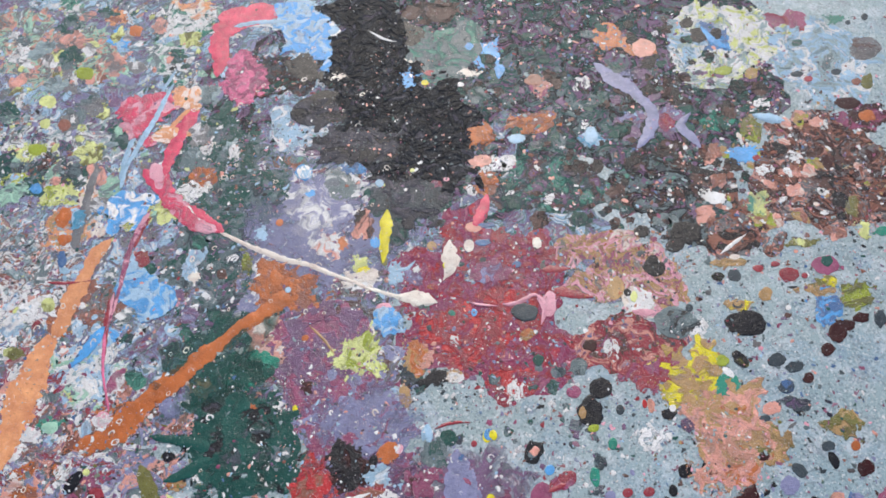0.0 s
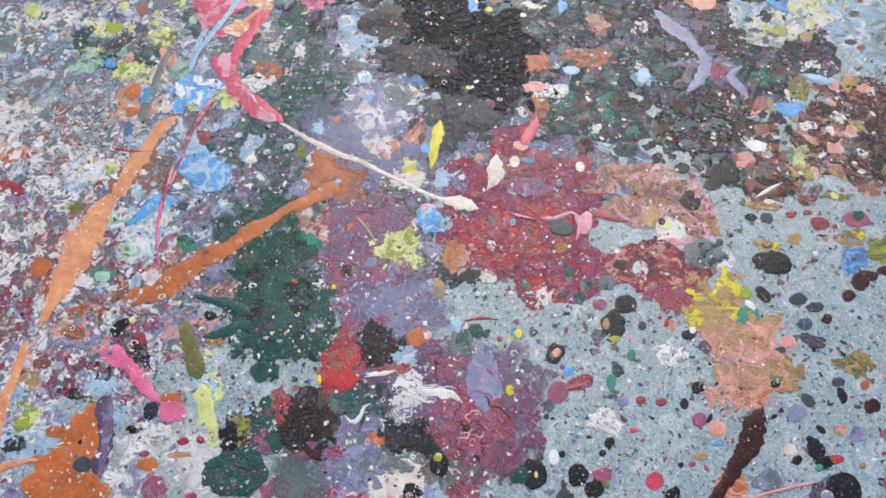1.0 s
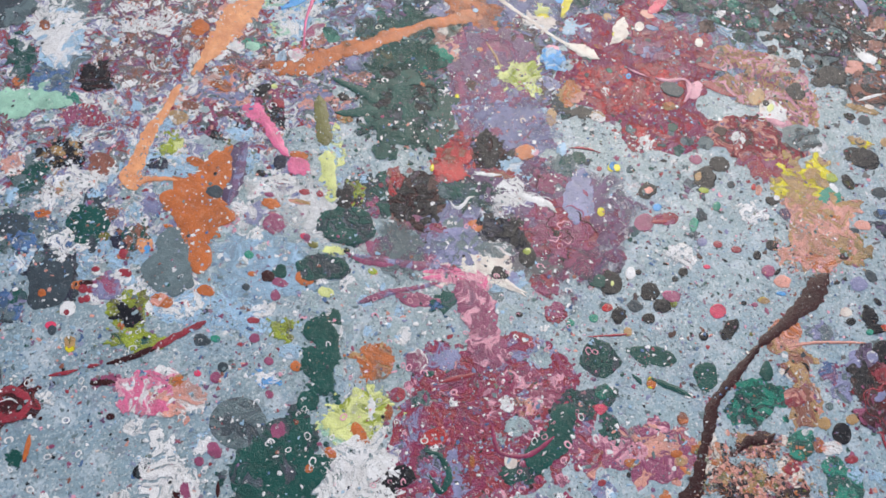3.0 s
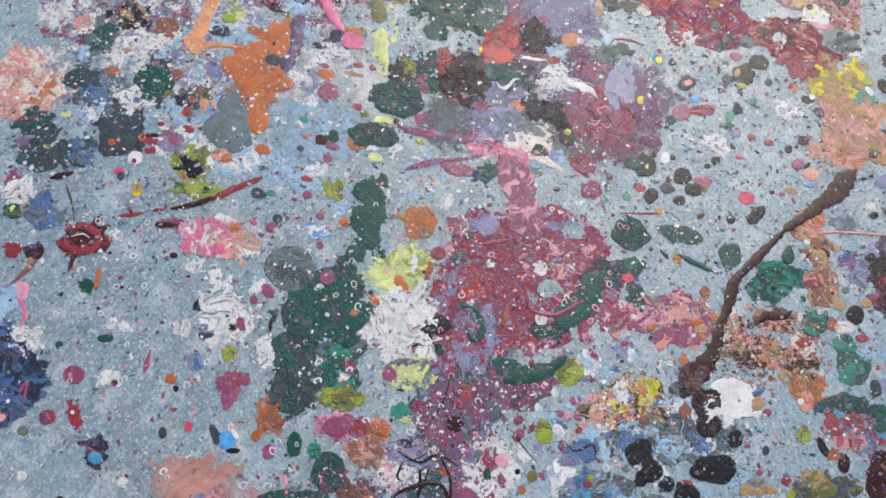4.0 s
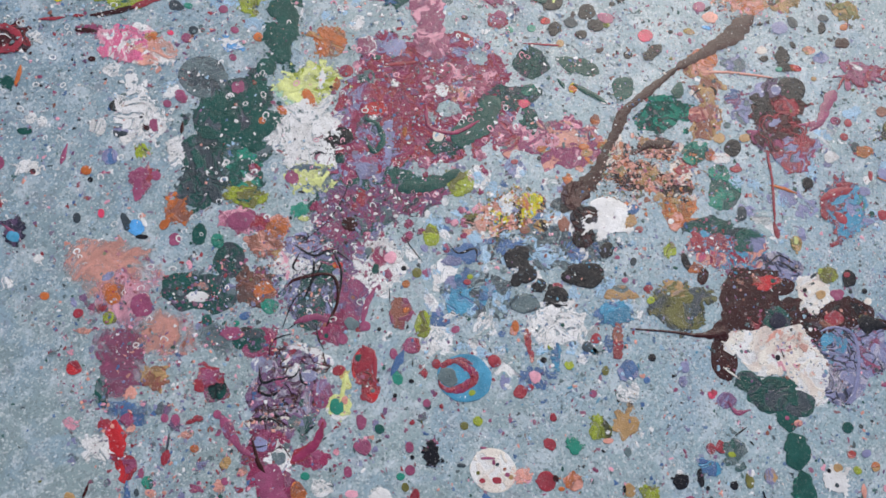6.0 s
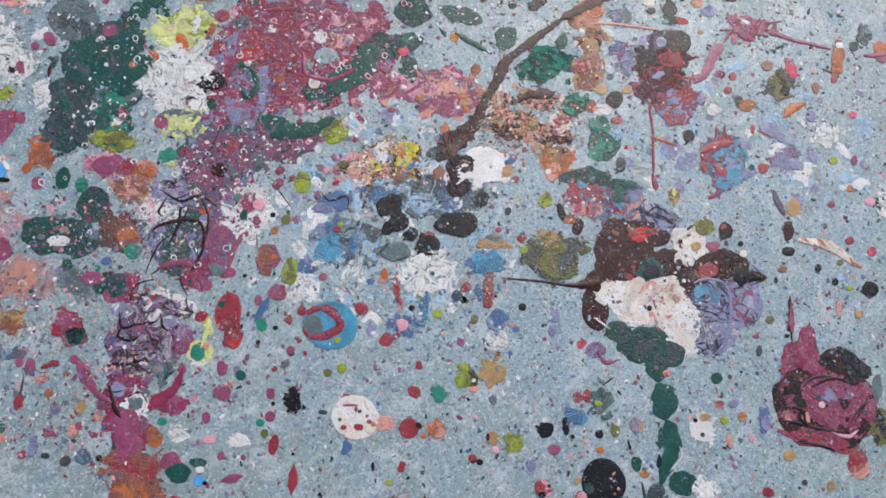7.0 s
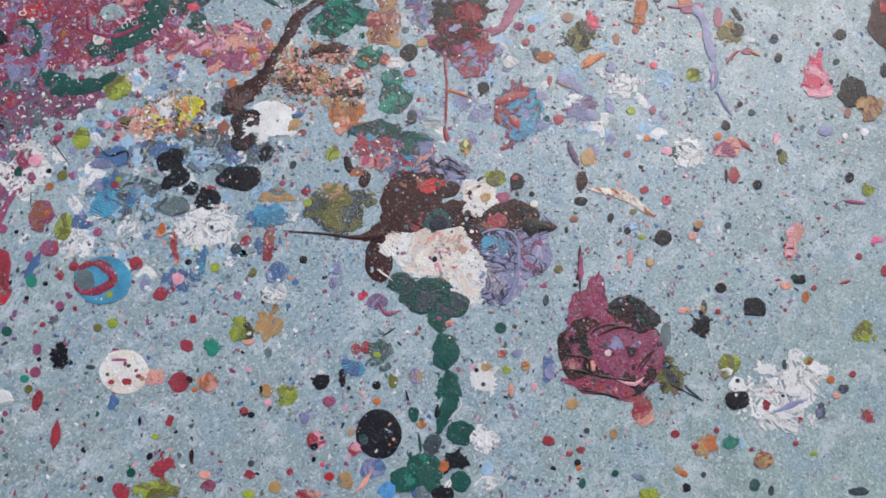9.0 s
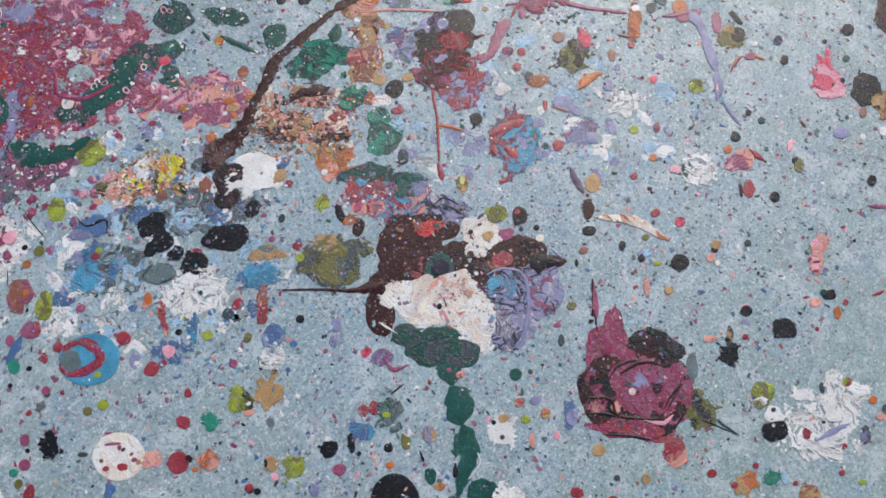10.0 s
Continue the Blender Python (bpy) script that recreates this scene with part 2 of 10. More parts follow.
def outline(rng, a, b, deg, kind):
    """The edge of a small drop with half axes a and b: a closed line round the origin, drawn smooth by surface tension."""
    big = max(a, b)
    count = 16 if big < 0.004 else 24 if big < 0.012 else 44
    amp, fall = {"r": (0.05, 1.5), "m": (0.16, 1.7), "b": (0.2, 1.5), "s": (0.3, 1.2)}[kind]
    phases = [(f, rng.uniform(0, 6.283), rng.gauss(0, 1) * amp / f ** fall) for f in range(2, min(12, count // 3))]
    turn = radians(deg)
    pts = []
    for i in range(count):
        th = 6.283185 * i / count
        rad = max(0.35, 1 + sum(k * math.sin(f * th + p) for f, p, k in phases))
        x, y = a * rad * math.cos(th), b * rad * math.sin(th)
        pts.append((x * math.cos(turn) - y * math.sin(turn), x * math.sin(turn) + y * math.cos(turn)))
    return pts


def puddle(bm, rng, pts, cx, cy, top, lip, dome=0.0):
    """A drop of paint inside the edge pts, with a rounded lip down to the floor."""
    rings = []
    size = max(math.hypot(*p) for p in pts)
    inset = max(0.6, 1 - lip / max(size, 0.001))
    for k, z in ((1.0, top - 0.00016), ((1 + inset) / 2, top - 0.00006), (inset, top), (inset * 0.55, top + dome * 0.7)):
        rings.append([bm.verts.new((cx + x * k, cy + y * k, z)) for x, y in pts])
    mid = bm.verts.new((cx, cy, top + dome))
    n = len(pts)
    for r0, r1 in zip(rings, rings[1:]):
        for i in range(n):
            bm.faces.new((r0[i], r0[(i + 1) % n], r1[(i + 1) % n], r1[i]))
    for i in range(n):
        bm.faces.new((rings[-1][i], rings[-1][(i + 1) % n], mid))


def cloud(dice, u, v, octaves, rough=0.55):
    """Smooth random hills over the plane, about -1 to 1, with finer hills on top."""
    total, size, k = np.zeros_like(u), 1.0, 0.0
    for _ in range(octaves):
        table = dice.random((32, 32)) * 2 - 1
        x, y = u + dice.random() * 32, v + dice.random() * 32
        ix, iy = np.floor(x).astype(int), np.floor(y).astype(int)
        fx, fy = x - ix, y - iy
        fx, fy = fx * fx * (3 - 2 * fx), fy * fy * (3 - 2 * fy)
        at = lambda p, q: table[(ix + p) % 32, (iy + q) % 32]
        total += size * ((at(0, 0) * (1 - fx) + at(1, 0) * fx) * (1 - fy) + (at(0, 1) * (1 - fx) + at(1, 1) * fx) * fy)
        k += size
        size *= rough
        u, v = u * 2.03, v * 2.03
    return total / k * 1.6


def film(seed, lobes, kind, top, wave=0.0):
    """A spread of wet paint that ran together out of lobes (x, y, half axes, degrees): tongues, bays, holes and stray
    islands, a thin skin with a lip. Gives verts, faces and the points of its edge."""
    dice = np.random.default_rng(seed)
    amp, reach, freq, octaves = {"r": (0.05, 1.15, 1.4, 2), "m": (0.2, 1.35, 1.3, 3), "b": (0.5, 1.6, 1.5, 5), "s": (0.62, 1.75, 1.6, 5)}[kind]
    lo = [min(l[k] - reach * max(l[2], l[3]) for l in lobes) for k in (0, 1)]
    hi = [max(l[k] + reach * max(l[2], l[3]) for l in lobes) for k in (0, 1)]
    if len(lobes) == 1 and min(lobes[0][2:4]) < 0.6 * max(lobes[0][2:4]):
        c, n = abs(math.cos(radians(lobes[0][4]))), abs(math.sin(radians(lobes[0][4])))
        half = [reach * (lobes[0][2] * c + lobes[0][3] * n), reach * (lobes[0][2] * n + lobes[0][3] * c)]
        lo, hi = [-half[0] + lobes[0][0], -half[1] + lobes[0][1]], [half[0] + lobes[0][0], half[1] + lobes[0][1]]
    span = max(hi[0] - lo[0], hi[1] - lo[1])
    cell = max(span / 76, min(0.0026, span / 17))
    nx, ny = int((hi[0] - lo[0]) / cell) + 2, int((hi[1] - lo[1]) / cell) + 2
    X, Y = np.meshgrid(lo[0] + cell * np.arange(nx), lo[1] + cell * np.arange(ny))
    size = math.sqrt(max(l[2] * l[3] for l in lobes))
    p, q = X / size * freq, Y / size * freq
    bend = 0.5 if kind in "bs" else 0.15
    p, q = p + bend * cloud(dice, p, q, 2), q + bend * cloud(dice, p, q, 2)
    hills = cloud(dice, p, q, octaves)
    f = np.full_like(X, -9.0)
    for lx, ly, a, b, deg in lobes:
        c, n = math.cos(radians(deg)), math.sin(radians(deg))
        u, v = ((X - lx) * c + (Y - ly) * n) / a, ((Y - ly) * c - (X - lx) * n) / b
        r = np.hypot(u, v)
        g = 1 - r
        if kind == "s":
            th = np.arctan2(v, u)
            for _ in range(dice.integers(3, 7)):
                d = (th - dice.uniform(0, 6.283) + math.pi) % (2 * math.pi) - math.pi
                g = g + dice.uniform(0.15, 0.6) * np.exp(-(d / dice.uniform(0.05, 0.12)) ** 2)
        g = np.minimum(g, (reach - r) * 1.5)
        f = np.maximum(f, g)
    f = f + amp * hills * np.clip(1.1 - 0.5 * f, 0.3, 1)
    f[0, :] = f[-1, :] = f[:, 0] = f[:, -1] = -0.2
    ids = np.arange(nx * ny).reshape(ny, nx)
    sw, se, nw, ne = ids[:-1, :-1].ravel(), ids[:-1, 1:].ravel(), ids[1:, :-1].ravel(), ids[1:, 1:].ravel()
    tris = np.concatenate([np.stack([sw, se, ne], 1), np.stack([sw, ne, nw], 1)])
    F = f.ravel()
    wet = F[tris] > 0
    count = wet.sum(1)
    tris, wet, count = tris[count > 0], wet[count > 0], count[count > 0]
    edge, faces = {}, []
    verts, where = [], {}
    XX, YY = X.ravel(), Y.ravel()
    skin = top + wave * cloud(dice, XX / 0.021, YY / 0.021, 3)

    def corner(i):
        if i not in where:
            where[i] = len(verts)
            verts.append((XX[i], YY[i], skin[i]))
        return where[i]

    def shore(i, j):
        key = (i, j) if i < j else (j, i)
        if key not in edge:
            t = F[key[0]] / (F[key[0]] - F[key[1]])
            edge[key] = len(verts)
            verts.append((XX[key[0]] + t * (XX[key[1]] - XX[key[0]]), YY[key[0]] + t * (YY[key[1]] - YY[key[0]]), top - 0.00016))
        return edge[key]

    for tri, w, k in zip(tris.tolist(), wet.tolist(), count.tolist()):
        if k == 3:
            faces.append([corner(i) for i in tri])
            continue
        s = w.index(True) if k == 1 else w.index(False)
        a, b, c = tri[s], tri[(s + 1) % 3], tri[(s + 2) % 3]
        if k == 1:
            faces.append([corner(a), shore(a, b), shore(a, c)])
        else:
            faces.append([shore(a, b), corner(b), corner(c), shore(a, c)])
    return verts, faces, [verts[i][:2] for i in edge.values()]


FRINGE = []       # flecks thrown off the edges of the larger spills


def fringe(rng, token, x, y, edge, top, kind):
    size = max(math.hypot(*p) for p in edge)
    if size < 0.014 or kind == "r" or "^" in token:
        return
    for _ in range(int(size * (300 if "*" in token else 800 if kind == "s" else 350))):
        px, py = rng.choice(edge)
        k = rng.uniform(0.85, 1.0) + rng.expovariate(7.0)
        FRINGE.append((token, x + px * k, y + py * k, min(0.0026, rng.uniform(0.0006, 0.001) * 2 ** rng.expovariate(1.2)), top + 0.00003))


def skin_mesh(name, verts, faces, token, parent=None):
    me = bpy.data.meshes.new(name)
    me.from_pydata(verts, [], faces)
    me.polygons.foreach_set("use_smooth", [True] * len(faces))
    me.materials.append(paint(token))
    ob = new(name, me)
    ob.parent = parent
    return ob


def solid(name, bm, token, parent=None):
    me = bpy.data.meshes.new(name)
    for f in bm.faces:
        f.smooth = True
    bm.to_mesh(me)
    bm.free()
    me.materials.append(paint(token))
    ob = new(name, me)
    ob.parent = parent
    return ob


def describe(token, what):
    one = COLOURS[token[0]][1]
    two = COLOURS[token[2]][1] if len(token) > 2 else ""
    if token[1:2] == "/":
        return f"worn {one} {what} over {two} on concrete"
    if token[1:2] == "~":
        return f"{one}, {COLOURS[token[2]][1]} and {COLOURS[token[3]][1]} paints run together on concrete"
    if token[1:2] == "%":
        return f"{one} {what} marbled with {two} on concrete"
    if token[1:2] == "!":
        return f"thick {one} {what} with {two} shrinkage cracks on concrete"
    if token[1:2] == "*":
        return f"thin flaking {one} {what} on the concrete floor"
    if token[1:2] == "^":
        return f"thin feathered {one} {what} over the concrete"
    if token[1:2] == "#":
        return f"thick wrinkled {one} {what} on the concrete floor"
    return f"{one} {what} dried on the concrete floor"


DROPLETS = []      # the smallest drops, past counting, kept for one object


def blob(token, x, y, a, b, deg=0, kind="b"):
    """One spill of paint: a round drop, an uneven patch or a splash with fingers and a few flung droplets."""
    rng = random.Random(ORDER[0] * 7 + 3)
    top = layer()
    big = max(a, b)
    lip = min(0.0016, 0.12 * min(a, b))
    if kind == "b" and (len(token) == 1 or big < 0.02):
        kind = "m"
    if big < 0.0098:
        DROPLETS.append((token, x, y, outline(rng, a, b, deg, kind), top, lip))
        return None
    verts, faces, edge = film(ORDER[0], [(0, 0, a, b, deg)], kind, top, 0.000006 if big > 0.02 and len(token) > 1 else 0.0)
    if not faces:
        return None
    fringe(rng, token, x, y, edge, top, kind)
    name = "paint_splash" if kind == "s" else "paint_drop" if kind == "r" or big < 0.016 else {"/": "paint_stain" if big > 0.036 else "paint_blot", "*": "paint_flaking", "^": "paint_wash"}.get(token[1:2], "paint_patch")
    what = {"paint_flaking": "paint film"}.get(name, name.replace("_", " "))
    ob = skin_mesh(name, verts, faces, token)
    ob.location = (x, y, 0)
    tagged(ob, ("small " if big < 0.016 else "large " if big > 0.05 else "") + describe(token, what), what, group={"paint_splash": "paint splashes", "paint_patch": "paint patches"}.get(name, what + "s") + " on the floor")
    LAST[0] = ob
    if kind == "s":
        for _ in range(rng.randint(2, 4)):
            th, far, r = rng.uniform(0, 6.283), rng.uniform(1.2, 1.6), min(max(rng.uniform(0.03, 0.1) * min(a, b), 0.0014), 0.004)
            bit = bmesh.new()
            puddle(bit, rng, outline(rng, r, r * rng.uniform(0.6, 1), rng.uniform(0, 180), "r"), a * far * math.cos(th), b * far * math.sin(th), top, r * 0.3)
            solid("droplet", bit, token, ob)
    if big > 0.03:
        for _ in range(rng.randint(1, 3)):
            th, far, r = rng.uniform(0, 6.283), math.sqrt(rng.random()) * 0.75, rng.uniform(0.0012, 0.0038)
            bit = bmesh.new()
            puddle(bit, rng, outline(rng, r, r * rng.uniform(0.5, 1), rng.uniform(0, 180), "b"), a * far * math.cos(th + radians(deg)), b * far * math.sin(th + radians(deg)), top + 0.0002, r * 0.2)
            solid("spot", bit, rng.choice("WSckhGMkKm"), ob)
    return ob


def pool(token, kind, *lobes):
    """A spread of paint that ran together out of several lobes (x, y, half axes, degrees)."""
    rng = random.Random(ORDER[0] * 7 + 3)
    top = layer()
    ox, oy = lobes[0][0], lobes[0][1]
    verts, faces, edge = film(ORDER[0], [(l[0] - ox, l[1] - oy, *l[2:]) for l in lobes], kind, top, 0.000003)
    fringe(rng, token, ox, oy, edge, top, kind)
    ob = skin_mesh("paint_pool", verts, faces, token)
    ob.location = (ox, oy, 0)
    tagged(ob, describe(token, "pool of paint"), "paint pool", group="paint pools on the floor")
    LAST[0] = ob
    for _ in range(rng.randint(2, 5)):
        lx, ly, a, b, deg = rng.choice(lobes)
        th, far, r = rng.uniform(0, 6.283), math.sqrt(rng.random()) * 0.7, rng.uniform(0.0014, 0.0042)
        bit = bmesh.new()
        puddle(bit, rng, outline(rng, r, r * rng.uniform(0.5, 1), rng.uniform(0, 180), "b"), lx - ox + min(a, b) * far * math.cos(th), ly - oy + min(a, b) * far * math.sin(th), top + 0.0002, r * 0.2)
        solid("spot", bit, rng.choice("WSckhGMkKm"), ob)
    return ob


def spot(token, x, y, a, b, deg=0, kind="b"):
    """A spot of another colour that dried into the last spill."""
    rng = random.Random(ORDER[0] * 7 + 3)
    top = layer() + 0.0005
    home = LAST[0].location.copy()
    verts, faces, _ = film(ORDER[0], [(x - home.x, y - home.y, a, b, deg)], "m" if kind == "b" else kind, top)
    ob = skin_mesh("spot", verts, faces, token, LAST[0])
    ob["label"] = COLOURS[token[0]][1] + " spot of paint"
    return ob


def ribbon(bm, rng, line, ox, oy, top):
    """A low band of paint along a line of (x, y, width), tapered at both ends."""
    rows = []
    wob = [rng.uniform(0, 6.28) for _ in range(4)]
    for i, (x, y, w) in enumerate(line):
        j0, j1 = max(0, i - 1), min(len(line) - 1, i + 1)
        dx, dy = line[j1][0] - line[j0][0], line[j1][1] - line[j0][1]
        d = math.hypot(dx, dy) or 1
        nx, ny = -dy / d, dx / d
        end = min(i, len(line) - 1 - i) / max(1, min(4, len(line) // 3))
        w = max(0.0007, w / 2) * min(1, 0.3 + 0.7 * end)
        lw = w * (1 + 0.16 * math.sin(i * 0.33 + wob[0]) + 0.1 * math.sin(i * 1.1 + wob[1]) + rng.gauss(0, 0.07))
        rw = w * (1 + 0.16 * math.sin(i * 0.29 + wob[2]) + 0.1 * math.sin(i * 1.3 + wob[3]) + rng.gauss(0, 0.07))
        rise = min(0.00012, w * 0.05)
        rows.append([bm.verts.new((x - ox + nx * k, y - oy + ny * k, z)) for k, z in
                     ((-lw, top - 0.00016), (-lw * 0.9, top), (0, top + rise), (rw * 0.9, top), (rw, top - 0.00016))])
    for r0, r1 in zip(rows, rows[1:]):
        for i in range(4):
            bm.faces.new((r0[i], r1[i], r1[i + 1], r0[i + 1]))


def ripples(token, count, x, y, a, b, deg):
    """Thin curled lines of paint that dried in the last spill."""
    rng = random.Random(ORDER[0] * 7 + 9)
    top = layer() + 0.0003
    home = LAST[0].location.copy()
    turn = radians(deg)
    for _ in range(count):
        far, th, span = rng.uniform(0.25, 0.95), rng.uniform(0, 6.283), rng.uniform(0.6, 3.2)
        cx, cy, ph = rng.gauss(0, 0.2) * a, rng.gauss(0, 0.2) * b, rng.uniform(0, 6.28)
        w = rng.uniform(0.0012, 0.0034)
        line = []
        steps = 10 + int(span * far * a / 0.004)
        for s in range(steps + 1):
            t = th + span * s / steps
            r = far * (1 + 0.12 * math.sin(5 * t + ph) + 0.06 * math.sin(11 * t + 2 * ph))
            px, py = cx + a * r * math.cos(t), cy + b * r * math.sin(t)
            line.append((x + px * math.cos(turn) - py * math.sin(turn), y + px * math.sin(turn) + py * math.cos(turn), w))
        bm = bmesh.new()
        ribbon(bm, rng, line, home.x, home.y, top)
        ob = solid("ripple", bm, token, LAST[0])
        ob["label"] = COLOURS[token[0]][1] + " ripple line of paint"


def strand(token, *points):
    """A poured or flung string of paint through points (x, y, width)."""
    rng = random.Random(ORDER[0] * 7 + 3)
    top = layer() + 0.0001
    pts = [points[0]] + list(points) + [points[-1]]
    line = []
    for p0, p1, p2, p3 in zip(pts, pts[1:], pts[2:], pts[3:]):
        steps = max(4, int(math.hypot(p2[0] - p1[0], p2[1] - p1[1]) / 0.004))
        for s in range(steps):
            t = s / steps
            line.append([0.5 * (2 * q1 + (q2 - q0) * t + (2 * q0 - 5 * q1 + 4 * q2 - q3) * t * t + (3 * q1 - q0 - 3 * q2 + q3) * t ** 3) for q0, q1, q2, q3 in zip(p0, p1, p2, p3)])
    line.append(list(points[-1]))
    ox, oy = points[0][0], points[0][1]
    bm = bmesh.new()
    ribbon(bm, rng, line, ox, oy, top)
    bm.normal_update()
    ob = solid("paint_streak", bm, token)
    ob.location = (ox, oy, 0)
    tagged(ob, ("thin " if max(p[2] for p in points) < 0.011 else "broad poured ") + describe(token, "paint streak"), "paint streak", group="paint streaks on the floor")
    LAST[0] = ob
    return ob


def spatter(codes, count, x, y, a, b, deg, small, large, name="paint_spatter", spread=1.0, step=True, clump=0.75, power=2.0):
    """Countless small flecks of the colours in codes, thrown over an oval."""
    rng = random.Random(ORDER[0] * 7 + 5)
    base = layer() + 0.0001
    ORDER[0] += 10 if step else 0
    verts, faces, slots = [], [], []
    turn = radians(deg)
    for k in range(count):
        th, far = rng.uniform(0, 6.283), math.sqrt(rng.random()) * spread
        px, py = a * far * math.cos(th), b * far * math.sin(th)
        cx, cy = x + px * math.cos(turn) - py * math.sin(turn), y + px * math.sin(turn) + py * math.cos(turn)
        if noise.noise(Vector((cx * 17, cy * 17, base * 3e4))) < -0.02 and rng.random() < clump:
            continue
        r = small * (large / small) ** (rng.random() ** power) / 2
        long = rng.uniform(0.35, 1.0)
        tilt = rng.uniform(0, 3.14)
        n = 9 if r < 0.002 else 14 if r < 0.005 else 22
        rough, p1, p2, k1, k2 = rng.choice((0.04, 0.1, 0.2)), rng.uniform(0, 6.28), rng.uniform(0, 6.28), rng.uniform(0, 0.4), rng.uniform(0, 0.3)
        z = base + rng.uniform(0, 0.0001)
        start = len(verts)
        verts.append((cx, cy, z + min(0.00015, r * 0.07)))
        for i in range(n):
            t = 6.283185 * i / n
            rad = r * max(0.25, 1 + k1 * math.sin(2 * t + p1) + k2 * math.sin(3 * t + p2) + rng.gauss(0, rough))
            ux, uy = rad * math.cos(t), rad * long * math.sin(t)
            verts.append((cx + ux * math.cos(tilt) - uy * math.sin(tilt), cy + ux * math.sin(tilt) + uy * math.cos(tilt), z - 0.0001))
        slot = rng.randrange(len(codes))
        for i in range(n):
            faces.append((start, start + 1 + i, start + 1 + (i + 1) % n))
            slots.append(slot)
    me = bpy.data.meshes.new(name)
    me.from_pydata(verts, [], faces)
    for code in codes:
        me.materials.append(paint(code, code not in "WwPS"))
    me.polygons.foreach_set("material_index", slots)
    ob = new(name, me)
    words = ", ".join(dict.fromkeys(COLOURS[c][1] for c in codes[:3]))
    return tagged(ob, f"fine spatter of {words} paint flecks on the floor", "paint spatter", kind="stuff")


def blots(tokens, count, x, y, a, b, deg, small, large, seed):
    """Many small ragged blots of thin paint strewn over an oval, too many to count."""
    rng = random.Random(seed)
    turn = radians(deg)
    verts, faces, slots = [], [], []
    base = layer()
    ORDER[0] += 40
    for k in range(count):
        th, far = rng.uniform(0, 6.283), math.sqrt(rng.random())
        px, py = a * far * math.cos(th), b * far * math.sin(th)
        r = small * (large / small) ** (rng.random() ** 1.8)
        lobe = (x + px * math.cos(turn) - py * math.sin(turn), y + px * math.sin(turn) + py * math.cos(turn), r, r * rng.uniform(0.45, 1), rng.uniform(0, 180))
        v, f, _ = film(seed * 1000 + k, [lobe], "b", base + k % 40 * 0.0000004)
        faces += [[i + len(verts) for i in face] for face in f]
        verts += v
        slots += [rng.randrange(len(tokens))] * len(f)
    me = bpy.data.meshes.new("paint_blots")
    me.from_pydata(verts, [], faces)
    for token in tokens:
        me.materials.append(paint(token))
    me.polygons.foreach_set("material_index", slots)
    me.polygons.foreach_set("use_smooth", [True] * len(faces))
    words = ", ".join(dict.fromkeys(COLOURS[t[0]][1] for t in tokens[:3]))
    return tagged(new("paint_blots", me), f"ragged little blots of thin {words} paint on concrete", "paint blots", kind="stuff")


def rings(token, count, x, y, a, b):
    """Small rings left by burst bubbles in thin paint."""
    rng = random.Random(ORDER[0] * 7 + 2)
    top = layer() + 0.0002
    verts, faces = [], []
    for _ in range(count):
        th, far = rng.uniform(0, 6.283), math.sqrt(rng.random())
        cx, cy, r = x + a * far * math.cos(th), y + b * far * math.sin(th), rng.uniform(0.002, 0.0062)
        start, n = len(verts), 14
        thick, ph, gap = rng.uniform(0.25, 0.5), rng.uniform(0, 6.28), rng.randint(0, 5)
        for i in range(n):
            t = 6.283185 * i / n
            ro = r * (1 + 0.16 * math.sin(2 * t + ph) + rng.gauss(0, 0.05))
            for k, z in ((1, -0.0001), (1 - thick / 2, 0.0001), (1 - thick, -0.0001)):
                verts.append((cx + ro * k * math.cos(t), cy + ro * k * math.sin(t), top + z))
        for i in range(n - gap):
            p, q = start + 3 * i, start + 3 * ((i + 1) % n)
            faces += [(p, q, q + 1, p + 1), (p + 1, q + 1, q + 2, p + 2)]
    me = bpy.data.meshes.new("paint_rings")
    me.from_pydata(verts, [], faces)
    me.materials.append(paint(token))
    return tagged(new("paint_rings", me), f"small {COLOURS[token[0]][1]} bubble rings dried on the floor", "paint rings", kind="stuff")


# fine flecks all over the floor, thickest where most paint was thrown
spatter("cMGRDVmhSMDcWPVbkMK", 34000, 0.1, -0.2, 1.2, 1.1, 0, 0.0014, 0.009, "paint_specks", step=False, clump=0.5, power=1.5)
spatter("WAcKkMGRDVlmhS", 9000, 0.3, -0.1, 1.7, 1.5, 0, 0.0013, 0.008, "paint_specks", step=False, clump=0.4, power=1.8)
spatter("KkcDMVRGh", 3500, 0.85, -0.45, 0.75, 0.7, 0, 0.0012, 0.005, "paint_specks", step=False, clump=0.4)

blob("q~WbcVmAG", -0.720, 0.483, 0.7656, 0.5090, 177, "b")
blob("G~kGKmcH", -0.042, 0.665, 0.5092, 0.2969, 6, "b")
blob("c~WbVqmA", -0.820, 0.222, 0.4952, 0.2609, 118, "b")
blob("m~GVqHMc", -0.367, 0.082, 0.2248, 0.1916, 124, "b")

blob("m~cWVRqA", -0.933, -0.207, 0.3673, 0.3012, 157, "b")

blob("V/c", -0.363, 0.326, 0.1392, 0.0951, 2, "b")
blob("G/m", -0.432, 0.022, 0.1501, 0.1246, 167, "b")
spatter("WAcbVmhSqyGK", 5400, -0.920, 0.569, 0.435, 0.333, 144, 0.0018, 0.0130)

blob("c/W", -1.041, 0.213, 0.0794, 0.0593, 171, "b")
blob("W*", -1.080, 0.402, 0.0733, 0.0312, 12, "s")
blob("c/W", -1.150, 0.336, 0.0742, 0.0501, 135, "b")
spatter("WAbcVSyhGWkbW", 2520, -0.945, 0.224, 0.328, 0.244, 138, 0.0018, 0.0120)

